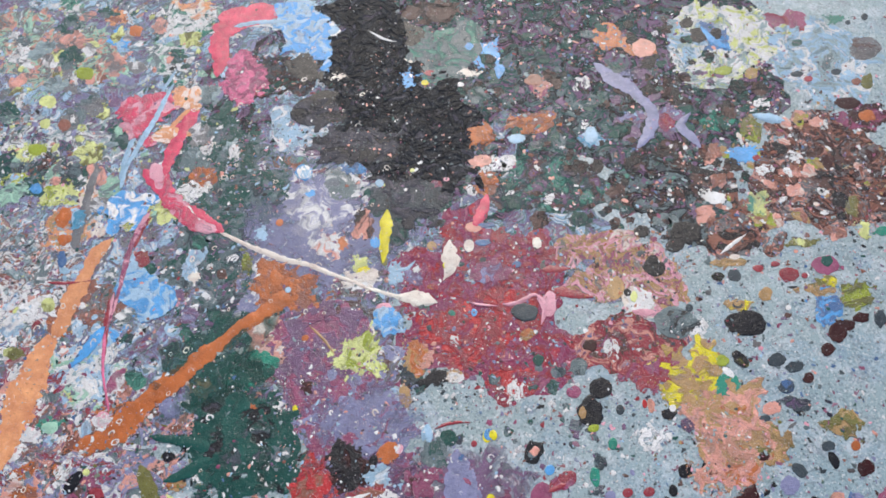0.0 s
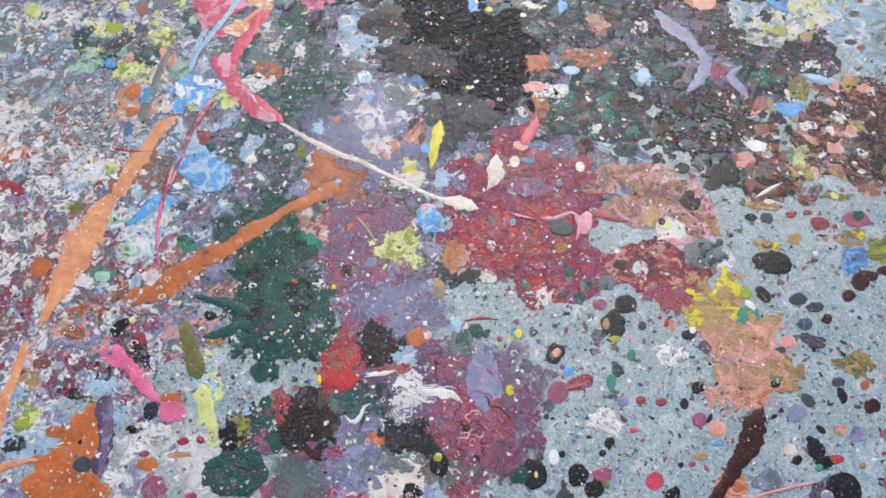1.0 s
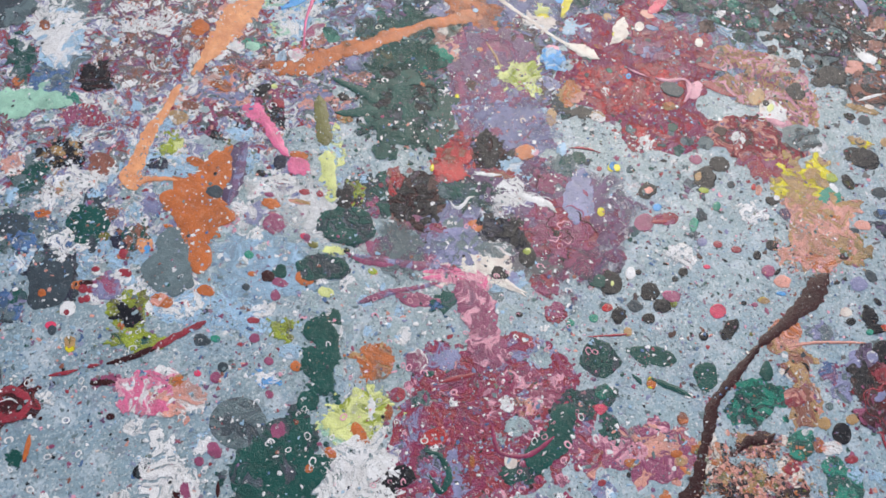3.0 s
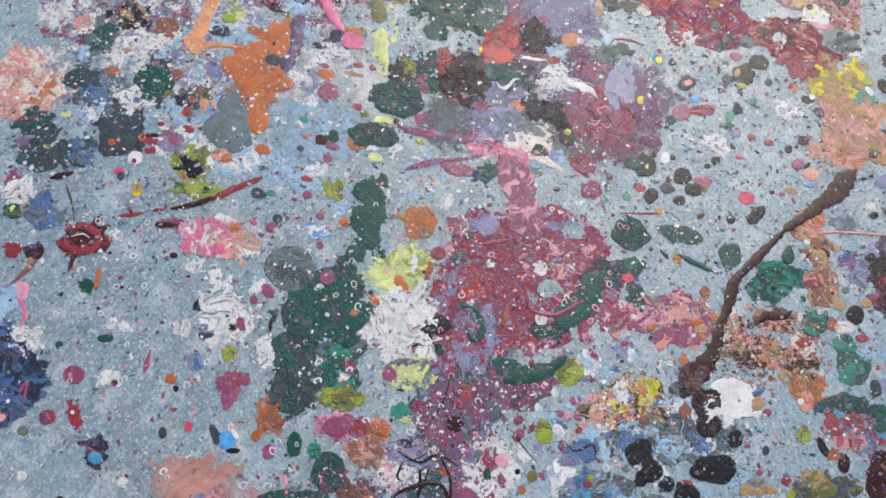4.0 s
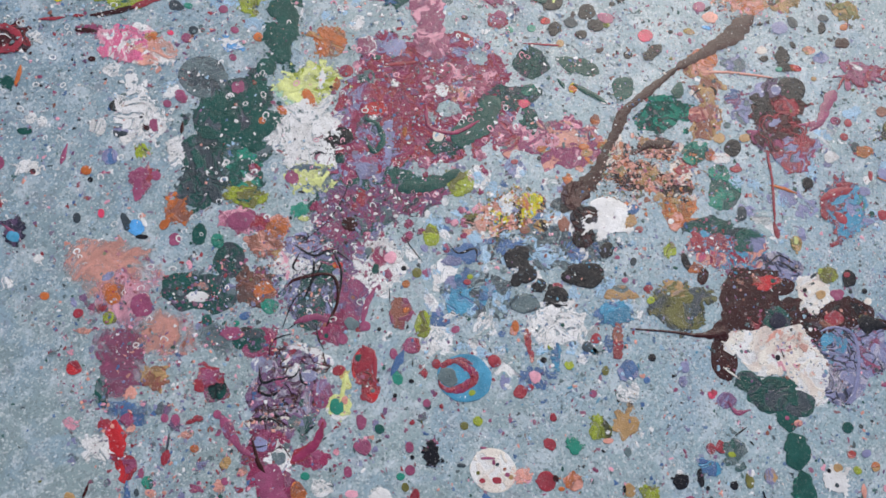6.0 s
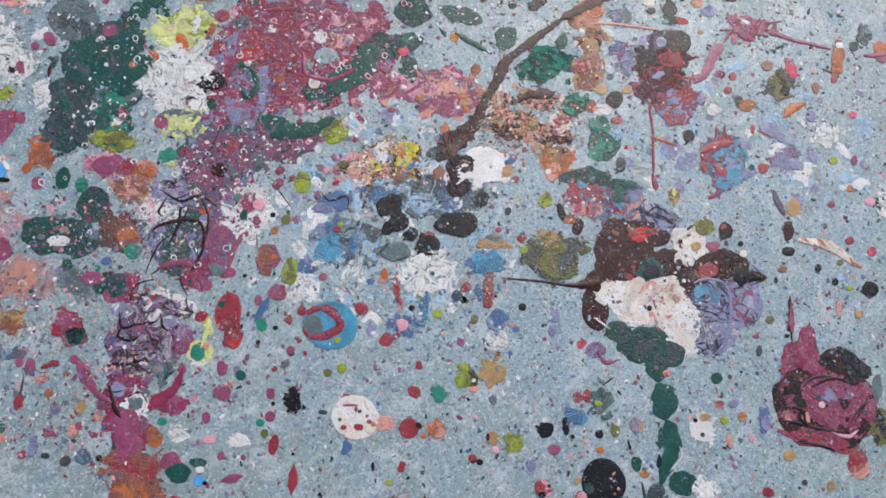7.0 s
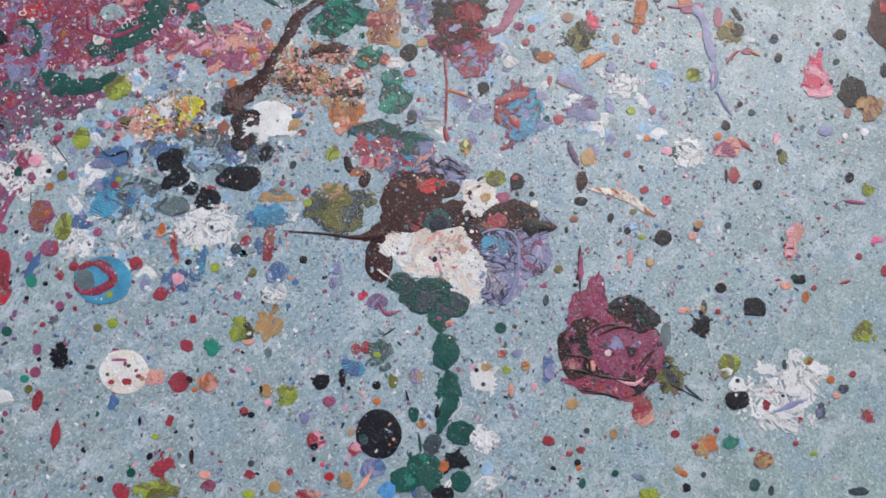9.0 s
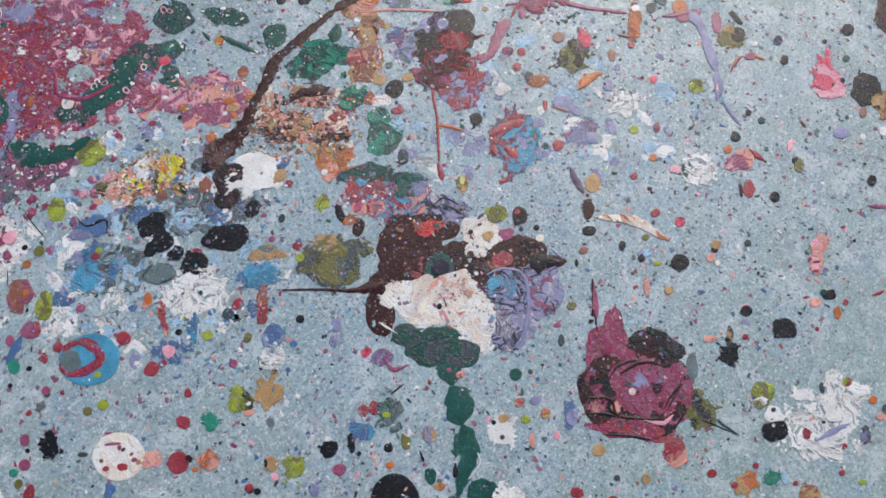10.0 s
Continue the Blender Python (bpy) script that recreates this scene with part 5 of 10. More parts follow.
blob("K/l", 0.362, 0.293, 0.0116, 0.0084, 16, "b")
blob("k", 0.231, 0.320, 0.0089, 0.0066, 14, "b")
blob("C", 0.566, 0.231, 0.0158, 0.0098, 16, "b")

spatter("RMWSCm", 936, -0.845, -0.139, 0.159, 0.113, 3, 0.0018, 0.0100)
blob("G/K", -0.418, -0.069, 0.0845, 0.0547, 118, "s")
blob("G/t", -0.359, -0.107, 0.0455, 0.0419, 164, "b")
blob("O", -0.831, -0.134, 0.0190, 0.0151, 164, "b")
blob("t/g", -0.719, -0.116, 0.0227, 0.0137, 12, "b")
blob("W/P", -0.633, -0.096, 0.0152, 0.0129, 161, "b")
blob("V", -0.527, -0.060, 0.0157, 0.0135, 175, "b")
blob("K", -0.501, -0.137, 0.0092, 0.0079, 173, "b")
blob("K", -0.499, -0.107, 0.0150, 0.0067, 17, "s")
blob("T/S", -0.483, -0.024, 0.0227, 0.0174, 10, "b")
blob("O/T", -0.476, -0.177, 0.0166, 0.0105, 14, "b")
blob("h", -0.506, -0.092, 0.0101, 0.0067, 13, "b")
spatter("WSAcmGl", 1152, -0.591, -0.207, 0.207, 0.126, 13, 0.0018, 0.0090)
blob("O/h", -0.713, -0.225, 0.0200, 0.0127, 10, "b")
blob("h", -0.661, -0.138, 0.0172, 0.0090, 15, "b")
blob("h", -0.807, -0.163, 0.0186, 0.0113, 11, "b")
blob("h", -0.741, -0.290, 0.0149, 0.0101, 6, "b")
blob("T/W", -0.743, -0.323, 0.0199, 0.0146, 0, "b")
spot("K", -0.643, -0.197, 0.0188, 0.0102, 68, "b")
spot("y", -0.628, -0.180, 0.0062, 0.0052, 170, "r")
spot("R", -0.601, -0.208, 0.0101, 0.0082, 176, "b")
strand("p", (-0.654, -0.248, 0.0282), (-0.628, -0.244, 0.0362), (-0.599, -0.254, 0.0179), (-0.570, -0.268, 0.0177), (-0.536, -0.288, 0.0097))
blob("p", -0.495, -0.305, 0.0201, 0.0161, 1, "b")
blob("O", -0.508, -0.285, 0.0161, 0.0079, 16, "b")
strand("l", (-0.545, -0.157, 0.0124), (-0.509, -0.202, 0.0302), (-0.476, -0.245, 0.0215))
strand("y", (-0.469, -0.253, 0.0214), (-0.445, -0.286, 0.0248), (-0.412, -0.321, 0.0130))
blob("S/w", -0.389, 0.070, 0.0427, 0.0291, 115, "b")
blob("m/M", -0.313, 0.077, 0.0782, 0.0717, 6, "b")
blob("M/m", -0.278, 0.014, 0.0811, 0.0515, 17, "b")
blob("V/M", -0.210, -0.011, 0.0799, 0.0666, 16, "b")
blob("V/m", -0.164, -0.053, 0.0490, 0.0353, 18, "b")
blob("M/V", -0.136, -0.120, 0.0573, 0.0507, 17, "b")
spatter("mMVWSC", 864, -0.240, -0.032, 0.150, 0.143, 1, 0.0018, 0.0070)
blob("y/L", -0.233, 0.068, 0.0390, 0.0352, 14, "s")
blob("T/O", -0.132, 0.081, 0.0232, 0.0183, 106, "s")
blob("C", -0.305, 0.005, 0.0149, 0.0121, 116, "s")
blob("Y", -0.316, -0.034, 0.0078, 0.0045, 113, "b")
blob("K", -0.096, 0.049, 0.0271, 0.0135, 19, "s")
blob("T", -0.141, 0.012, 0.0189, 0.0100, 108, "b")
blob("W/T", -0.064, 0.056, 0.0151, 0.0112, 21, "b")
blob("O", -0.151, -0.082, 0.0203, 0.0157, 18, "b")
blob("b", -0.157, -0.119, 0.0172, 0.0123, 18, "s")
blob("K/C", -0.221, -0.096, 0.0466, 0.0326, 17, "s")
blob("Q/R", -0.259, -0.145, 0.0386, 0.0337, 9, "s")
blob("Q/h", -0.263, -0.108, 0.0195, 0.0158, 13, "b")
blob("b", -0.167, -0.104, 0.0062, 0.0048, 111, "r")
strand("T", (-0.326, 0.111, 0.0034), (-0.295, 0.089, 0.0045), (-0.270, 0.066, 0.0033))
blob("O", -0.328, 0.088, 0.0073, 0.0061, 13, "b")
blob("w", -0.184, 0.004, 0.0078, 0.0070, 111, "b")
blob("K", -0.179, -0.099, 0.0073, 0.0068, 116, "b")
blob("W", -0.136, -0.077, 0.0068, 0.0042, 18, "s")
blob("Y", 0.001, -0.034, 0.0094, 0.0072, 101, "b")
blob("K", 0.075, -0.053, 0.0135, 0.0120, 36, "b")
spot("c", 0.075, -0.052, 0.0067, 0.0050, 24, "b")
strand("b", (-0.101, -0.034, 0.0102), (-0.099, -0.055, 0.0081))
blob("c/G", -0.081, -0.080, 0.0227, 0.0125, 107, "b")
blob("G", -0.059, -0.045, 0.0128, 0.0124, 62, "b")
strand("R", (-0.083, -0.033, 0.0041), (-0.057, -0.020, 0.0061), (-0.028, -0.015, 0.0031))
blob("G", 0.070, 0.103, 0.0102, 0.0089, 36, "b")
blob("W*", 0.037, 0.046, 0.0189, 0.0152, 26, "s")
blob("T/O", 0.048, 0.145, 0.0123, 0.0092, 25, "b")
blob("R", -0.018, -0.048, 0.0052, 0.0048, 92, "r")
blob("V", -0.121, -0.136, 0.0189, 0.0150, 18, "b")
blob("B", -0.047, 0.172, 0.0072, 0.0052, 102, "r")
blob("c/K", 0.300, 0.198, 0.0327, 0.0224, 27, "b")
blob("K", 0.250, 0.301, 0.0184, 0.0156, 65, "b")
blob("W*", 0.188, 0.140, 0.0151, 0.0126, 81, "b")
blob("R/M", 0.255, 0.108, 0.0514, 0.0270, 22, "s")
blob("K", 0.412, 0.215, 0.0279, 0.0207, 35, "b")
blob("K", 0.160, 0.028, 0.0247, 0.0208, 85, "b")
spot("T", 0.148, 0.024, 0.0106, 0.0058, 100, "b")
blob("K", 0.173, 0.069, 0.0190, 0.0158, 35, "b")
blob("c/k", 0.136, 0.099, 0.0155, 0.0138, 52, "b")
blob("C", 0.153, 0.140, 0.0133, 0.0111, 35, "b")
blob("M", 0.133, 0.058, 0.0119, 0.0096, 30, "b")
blob("L", 0.167, 0.003, 0.0096, 0.0062, 23, "b")
blob("T/Y", 0.323, 0.110, 0.0576, 0.0400, 28, "s")
blob("S/T", 0.366, 0.078, 0.0610, 0.0309, 22, "b")
blob("Y/T", 0.336, 0.090, 0.0275, 0.0186, 27, "b")
blob("O/T", 0.383, 0.062, 0.0288, 0.0132, 21, "b")
blob("t", 0.373, 0.102, 0.0228, 0.0164, 31, "b")
spot("L", 0.367, 0.141, 0.0114, 0.0092, 46, "b")
blob("W", 0.377, 0.123, 0.0104, 0.0066, 133, "b")
blob("K/l", 0.398, 0.147, 0.0162, 0.0110, 130, "b")
blob("k", 0.453, 0.154, 0.0160, 0.0105, 29, "b")
blob("k", 0.482, 0.147, 0.0148, 0.0083, 25, "b")
blob("C", 0.502, 0.131, 0.0103, 0.0079, 68, "b")
blob("k/D", 0.467, 0.112, 0.0148, 0.0101, 31, "b")
blob("C", 0.553, 0.214, 0.0179, 0.0135, 70, "b")
blob("C", 0.536, 0.184, 0.0127, 0.0099, 50, "b")
blob("k/v", 0.483, 0.085, 0.0249, 0.0130, 178, "b")
blob("v/M", 0.316, 0.031, 0.0137, 0.0109, 37, "b")
blob("W*", 0.260, -0.001, 0.0259, 0.0189, 28, "s")
blob("t", 0.198, -0.017, 0.0093, 0.0074, 88, "b")
blob("K", 0.284, 0.042, 0.0118, 0.0091, 33, "b")
blob("O/S", 0.255, 0.052, 0.0106, 0.0066, 95, "b")
blob("Q", 0.245, 0.053, 0.0074, 0.0038, 97, "b")
blob("k", 0.381, 0.037, 0.0062, 0.0051, 56, "r")
blob("k", 0.431, 0.054, 0.0097, 0.0069, 31, "b")
blob("S", 0.443, 0.073, 0.0146, 0.0099, 30, "b")
blob("W", 0.289, 0.052, 0.0066, 0.0055, 73, "r")
blob("k", 0.207, 0.038, 0.0085, 0.0066, 90, "b")
strand("O", (-0.623, -0.325, 0.0135), (-0.621, -0.366, 0.0377), (-0.618, -0.415, 0.0827), (-0.617, -0.443, 0.0995), (-0.587, -0.476, 0.0840), (-0.575, -0.513, 0.0518), (-0.551, -0.540, 0.0440))
blob("O", -0.662, -0.385, 0.0187, 0.0085, 15, "b")
blob("O", -0.648, -0.434, 0.0165, 0.0129, 171, "b")
blob("O", -0.626, -0.512, 0.0089, 0.0043, 14, "b")
blob("K", -0.596, -0.422, 0.0170, 0.0132, 177, "b")
spot("c", -0.595, -0.422, 0.0111, 0.0072, 9, "b")
blob("o", -0.616, -0.409, 0.0143, 0.0062, 123, "b")
strand("o", (-0.770, -0.354, 0.0175), (-0.755, -0.411, 0.0208), (-0.744, -0.457, 0.0313))
strand("o", (-0.729, -0.463, 0.0146), (-0.699, -0.444, 0.0083), (-0.666, -0.431, 0.0074))
blob("W", -0.699, -0.377, 0.0141, 0.0048, 17, "b")
strand("v", (-0.614, -0.312, 0.0252), (-0.594, -0.367, 0.0413), (-0.564, -0.425, 0.0271))
strand("V", (-0.603, -0.319, 0.0077), (-0.588, -0.365, 0.0113), (-0.568, -0.407, 0.0073))
blob("N", -0.530, -0.313, 0.0143, 0.0116, 139, "b")
blob("K", -0.547, -0.349, 0.0094, 0.0066, 8, "b")
blob("W*", -0.500, -0.340, 0.0187, 0.0131, 9, "b")
blob("R", -0.459, -0.344, 0.0102, 0.0065, 13, "b")
blob("R", -0.433, -0.335, 0.0066, 0.0055, 178, "b")
blob("O", -0.498, -0.392, 0.0165, 0.0100, 13, "b")
blob("M", -0.510, -0.378, 0.0092, 0.0046, 15, "b")
blob("M", -0.473, -0.420, 0.0184, 0.0156, 157, "b")
blob("r", -0.415, -0.418, 0.0064, 0.0052, 1, "b")
blob("T/S", -0.456, -0.365, 0.0182, 0.0046, 18, "b")
blob("y", -0.414, -0.328, 0.0116, 0.0098, 136, "b")
blob("K", -0.389, -0.316, 0.0198, 0.0175, 150, "s")
blob("G", -0.377, -0.464, 0.0220, 0.0166, 8, "b")
blob("O", -0.373, -0.482, 0.0157, 0.0107, 11, "b")
blob("y", -0.361, -0.418, 0.0194, 0.0069, 17, "s")
blob("K", -0.337, -0.406, 0.0063, 0.0051, 4, "b")
blob("l", -0.392, -0.424, 0.0089, 0.0060, 12, "b")
blob("G", -0.416, -0.491, 0.0127, 0.0109, 52, "b")
blob("C", -0.424, -0.508, 0.0098, 0.0080, 177, "b")
blob("M", -0.402, -0.509, 0.0112, 0.0065, 14, "b")
blob("t/G", -0.477, -0.491, 0.0085, 0.0071, 161, "b")
blob("L", -0.279, -0.418, 0.0079, 0.0059, 11, "b")
blob("y", -0.328, -0.487, 0.0138, 0.0089, 13, "b")
blob("h", -0.670, -0.553, 0.0068, 0.0053, 160, "b")
blob("o", -0.650, -0.554, 0.0122, 0.0094, 170, "b")
blob("R", -0.626, -0.561, 0.0053, 0.0033, 9, "r")
blob("B", -0.631, -0.567, 0.0054, 0.0040, 179, "r")
blob("O/h", -0.659, -0.594, 0.0113, 0.0057, 13, "b")
blob("R", -0.656, -0.500, 0.0040, 0.0031, 158, "r")
blob("V/m", -0.668, -0.493, 0.0227, 0.0131, 11, "b")
strand("M", (-0.336, -0.410, 0.0052), (-0.299, -0.406, 0.0139), (-0.254, -0.389, 0.0227))
blob("Q/R", -0.255, -0.194, 0.0217, 0.0129, 17, "b")
blob("K/C", -0.285, -0.253, 0.0356, 0.0313, 3, "b")
blob("Q/h", -0.324, -0.256, 0.0320, 0.0102, 114, "b")
blob("h/R", -0.290, -0.305, 0.0233, 0.0181, 120, "b")
blob("G", -0.235, -0.208, 0.0244, 0.0195, 13, "b")
blob("M", -0.268, -0.297, 0.0233, 0.0181, 119, "b")
blob("c/V", -0.186, -0.179, 0.0282, 0.0197, 17, "b")
blob("V/D", -0.170, -0.298, 0.0524, 0.0342, 112, "s")
blob("V", -0.176, -0.333, 0.0312, 0.0220, 16, "b")
blob("O", -0.171, -0.263, 0.0119, 0.0111, 5, "b")
blob("G/c", -0.227, -0.279, 0.0183, 0.0121, 16, "b")
blob("R/M", -0.216, -0.294, 0.0136, 0.0101, 15, "b")
blob("W*", -0.119, -0.171, 0.0393, 0.0117, 18, "s")
blob("W*", -0.139, -0.204, 0.0240, 0.0167, 110, "b")
strand("W", (-0.222, -0.240, 0.0028), (-0.205, -0.243, 0.0056), (-0.198, -0.220, 0.0028))
blob("K", -0.131, -0.249, 0.0292, 0.0185, 18, "b")
blob("K/N", -0.101, -0.222, 0.0202, 0.0169, 18, "s")
blob("c/W", -0.121, -0.277, 0.0271, 0.0181, 18, "b")
blob("m/M", -0.249, -0.367, 0.0489, 0.0306, 16, "b")
blob("M/m", -0.035, -0.190, 0.0581, 0.0547, 29, "s")
blob("K", -0.030, -0.204, 0.0183, 0.0112, 19, "b")
blob("C", -0.078, -0.204, 0.0142, 0.0138, 103, "b")
blob("K", -0.014, -0.232, 0.0092, 0.0090, 73, "b")
blob("h", -0.035, -0.234, 0.0091, 0.0064, 20, "b")
blob("W", -0.166, -0.233, 0.0092, 0.0066, 17, "b")
blob("C", -0.123, -0.158, 0.0282, 0.0148, 18, "b")
blob("K", -0.061, -0.265, 0.0171, 0.0144, 19, "b")
spot("L", -0.066, -0.262, 0.0054, 0.0045, 19, "r")
blob("M/R", 0.039, -0.145, 0.0389, 0.0365, 79, "b")
blob("V", -0.022, -0.135, 0.0343, 0.0122, 106, "b")
blob("Y", 0.014, -0.131, 0.0078, 0.0051, 104, "b")
blob("W*", 0.068, -0.145, 0.0143, 0.0110, 100, "b")
blob("w", -0.121, -0.316, 0.0293, 0.0238, 16, "s")
blob("K", -0.089, -0.319, 0.0150, 0.0139, 14, "b")
blob("P/p", -0.137, -0.349, 0.0290, 0.0181, 17, "s")
strand("p/P", (-0.201, -0.389, 0.0069), (-0.170, -0.373, 0.0156), (-0.130, -0.355, 0.0364), (-0.108, -0.374, 0.0342))
strand("M/p", (-0.118, -0.364, 0.0310), (-0.098, -0.388, 0.0372), (-0.080, -0.412, 0.0383))
strand("w", (-0.215, -0.378, 0.0044), (-0.192, -0.366, 0.0061), (-0.163, -0.354, 0.0052))
strand("w", (-0.096, -0.334, 0.0157), (-0.054, -0.333, 0.0078), (-0.030, -0.336, 0.0034))
blob("Y", -0.156, -0.368, 0.0069, 0.0039, 112, "b")
blob("B/D", -0.068, -0.321, 0.0185, 0.0087, 18, "b")
blob("V", -0.119, -0.386, 0.0174, 0.0166, 178, "b")
blob("b", -0.076, -0.363, 0.0210, 0.0069, 109, "b")
blob("W/V", -0.082, -0.361, 0.0087, 0.0059, 18, "b")
blob("G/D", -0.145, -0.413, 0.0217, 0.0204, 176, "b")
blob("M", -0.186, -0.426, 0.0387, 0.0124, 18, "b")
blob("K", -0.028, -0.370, 0.0060, 0.0050, 19, "b")
blob("M/R", -0.019, -0.299, 0.0217, 0.0177, 106, "b")
blob("K", 0.085, -0.244, 0.0204, 0.0168, 98, "b")
blob("G", 0.060, -0.254, 0.0125, 0.0105, 26, "b")
blob("Y", 0.086, -0.248, 0.0044, 0.0035, 99, "r")
blob("W", 0.109, -0.214, 0.0100, 0.0088, 88, "r")
blob("K", 0.120, -0.204, 0.0056, 0.0052, 63, "r")
blob("K", 0.150, -0.231, 0.0161, 0.0139, 33, "b")
blob("K", 0.120, -0.291, 0.0145, 0.0121, 95, "b")
blob("t", 0.084, -0.317, 0.0079, 0.0074, 46, "b")
blob("M", 0.093, -0.113, 0.0159, 0.0145, 76, "r")
strand("R", (0.105, -0.104, 0.0076), (0.130, -0.089, 0.0076))
blob("M/R", 0.072, -0.195, 0.0191, 0.0119, 21, "b")
blob("t", 0.053, -0.343, 0.0069, 0.0066, 39, "b")
blob("R/M", 0.025, -0.338, 0.0184, 0.0173, 95, "b")
blob("K", 0.165, -0.274, 0.0114, 0.0092, 28, "b")
blob("S/Q", 0.097, -0.289, 0.0088, 0.0076, 29, "b")
strand("R", (0.087, -0.352, 0.0033), (0.144, -0.316, 0.0050))
blob("T", 0.143, -0.312, 0.0083, 0.0068, 95, "b")
blob("W", 0.055, -0.098, 0.0050, 0.0046, 81, "r")
blob("t", 0.174, -0.071, 0.0138, 0.0074, 100, "b")
blob("W*", 0.174, -0.137, 0.0209, 0.0188, 55, "b")
blob("K", 0.188, -0.167, 0.0093, 0.0079, 85, "b")
blob("M", 0.318, -0.094, 0.0125, 0.0106, 50, "r")
blob("r", 0.264, -0.206, 0.0146, 0.0126, 46, "r")
blob("K", 0.292, -0.227, 0.0225, 0.0107, 79, "b")
blob("K", 0.257, -0.259, 0.0088, 0.0074, 37, "b")
blob("p", 0.179, -0.219, 0.0098, 0.0078, 29, "b")
blob("K", 0.175, -0.243, 0.0125, 0.0110, 39, "b")
blob("L/l", 0.193, -0.230, 0.0072, 0.0060, 33, "b")
blob("K", 0.310, -0.044, 0.0123, 0.0105, 68, "b")
blob("K", 0.345, -0.032, 0.0135, 0.0112, 67, "b")
blob("K", 0.292, -0.075, 0.0097, 0.0063, 93, "b")
blob("K", 0.333, -0.088, 0.0090, 0.0034, 72, "b")
blob("K", 0.180, -0.186, 0.0057, 0.0051, 63, "r")
blob("R", 0.224, -0.088, 0.0084, 0.0066, 30, "b")
blob("R", 0.256, -0.082, 0.0093, 0.0066, 27, "b")
blob("r", 0.221, -0.138, 0.0064, 0.0041, 24, "b")
blob("K", 0.299, -0.171, 0.0048, 0.0041, 60, "r")
blob("M", 0.316, -0.165, 0.0055, 0.0043, 35, "r")
blob("T/Y", 0.326, -0.151, 0.0108, 0.0062, 23, "b")
blob("V", 0.198, -0.097, 0.0090, 0.0080, 69, "b")
blob("k", 0.136, -0.265, 0.0132, 0.0102, 25, "b")
blob("S/T", 0.380, 0.010, 0.0608, 0.0460, 35, "s")
blob("S/O", 0.391, -0.037, 0.0326, 0.0188, 24, "b")
blob("T/l", 0.445, 0.011, 0.0294, 0.0231, 43, "b")
blob("C", 0.428, -0.004, 0.0097, 0.0074, 38, "b")
spatter("SwOTPhA", 720, 0.379, -0.011, 0.079, 0.064, 47, 0.0018, 0.0070)
blob("O/S", 0.384, -0.177, 0.0188, 0.0135, 30, "b")
blob("K", 0.535, -0.142, 0.0258, 0.0202, 62, "r")
blob("K", 0.496, -0.091, 0.0168, 0.0142, 106, "b")
blob("K", 0.511, -0.108, 0.0137, 0.0094, 32, "b")
blob("Q/O", 0.527, -0.099, 0.0126, 0.0069, 25, "b")
blob("t", 0.503, -0.119, 0.0069, 0.0055, 59, "b")
blob("V", 0.465, -0.042, 0.0152, 0.0116, 39, "b")
blob("k", 0.480, -0.017, 0.0108, 0.0094, 149, "b")
blob("V/D", 0.558, -0.051, 0.0144, 0.0110, 45, "b")
blob("T/S", 0.532, -0.051, 0.0124, 0.0094, 43, "b")
blob("w", 0.458, -0.104, 0.0105, 0.0084, 48, "r")
blob("K", 0.468, -0.117, 0.0069, 0.0056, 59, "b")
blob("V/c", 0.426, -0.161, 0.0244, 0.0184, 35, "b")
blob("B", 0.350, -0.124, 0.0090, 0.0036, 20, "b")
blob("l/T", 0.550, 0.065, 0.0310, 0.0210, 32, "b")
blob("G", 0.550, 0.057, 0.0087, 0.0067, 65, "b")
blob("K", 0.532, 0.005, 0.0127, 0.0077, 107, "b")
blob("k", 0.525, 0.026, 0.0114, 0.0075, 30, "b")
blob("K", 0.486, -0.078, 0.0056, 0.0043, 40, "r")
blob("K", 0.502, -0.059, 0.0081, 0.0051, 152, "b")
blob("O", 0.566, 0.032, 0.0086, 0.0066, 63, "b")
blob("C", 0.577, 0.000, 0.0145, 0.0106, 40, "b")
blob("V", 0.496, -0.172, 0.0168, 0.0133, 49, "b")
blob("C/M", 0.531, -0.186, 0.0237, 0.0187, 55, "b")
blob("S", 0.346, -0.101, 0.0141, 0.0115, 42, "b")
blob("T", 0.566, -0.098, 0.0057, 0.0044, 49, "r")

blob("G", -0.395, -0.114, 0.0843, 0.0742, 169, "s")
blob("G/t", -0.410, 0.020, 0.0457, 0.0333, 9, "b")
blob("M/V", -0.234, -0.065, 0.0628, 0.0558, 5, "b")
blob("Q/h", -0.264, -0.155, 0.0345, 0.0320, 140, "s")
blob("K/C", -0.219, -0.128, 0.0329, 0.0243, 12, "b")

blob("W*", -0.119, -0.171, 0.0393, 0.0117, 18, "s")
ripples("W", 6, -0.123, -0.174, 0.0421, 0.0175, 18)
blob("W*", -0.213, -0.239, 0.0185, 0.0076, 18, "s")
ripples("W", 4, -0.141, -0.205, 0.0240, 0.0185, 111)

blob("m^", -0.047, -0.189, 0.1458, 0.1196, 33, "b")
blob("M^", -0.009, -0.226, 0.0820, 0.0746, 46, "b")
blob("V^", -0.195, -0.287, 0.0766, 0.0713, 116, "b")
blob("G^", -0.224, -0.211, 0.0734, 0.0487, 26, "b")
blob("m^", -0.166, -0.143, 0.0996, 0.0722, 28, "b")
blob("V^", -0.199, -0.044, 0.0929, 0.0714, 29, "b")
blob("q^", -0.064, -0.258, 0.1232, 0.0752, 27, "b")
blob("c^", -0.268, -0.355, 0.0616, 0.0591, 173, "b")
blob("t/g", -0.954, -0.399, 0.0354, 0.0229, 15, "b")
blob("K/C", -0.931, -0.326, 0.0387, 0.0312, 169, "s")
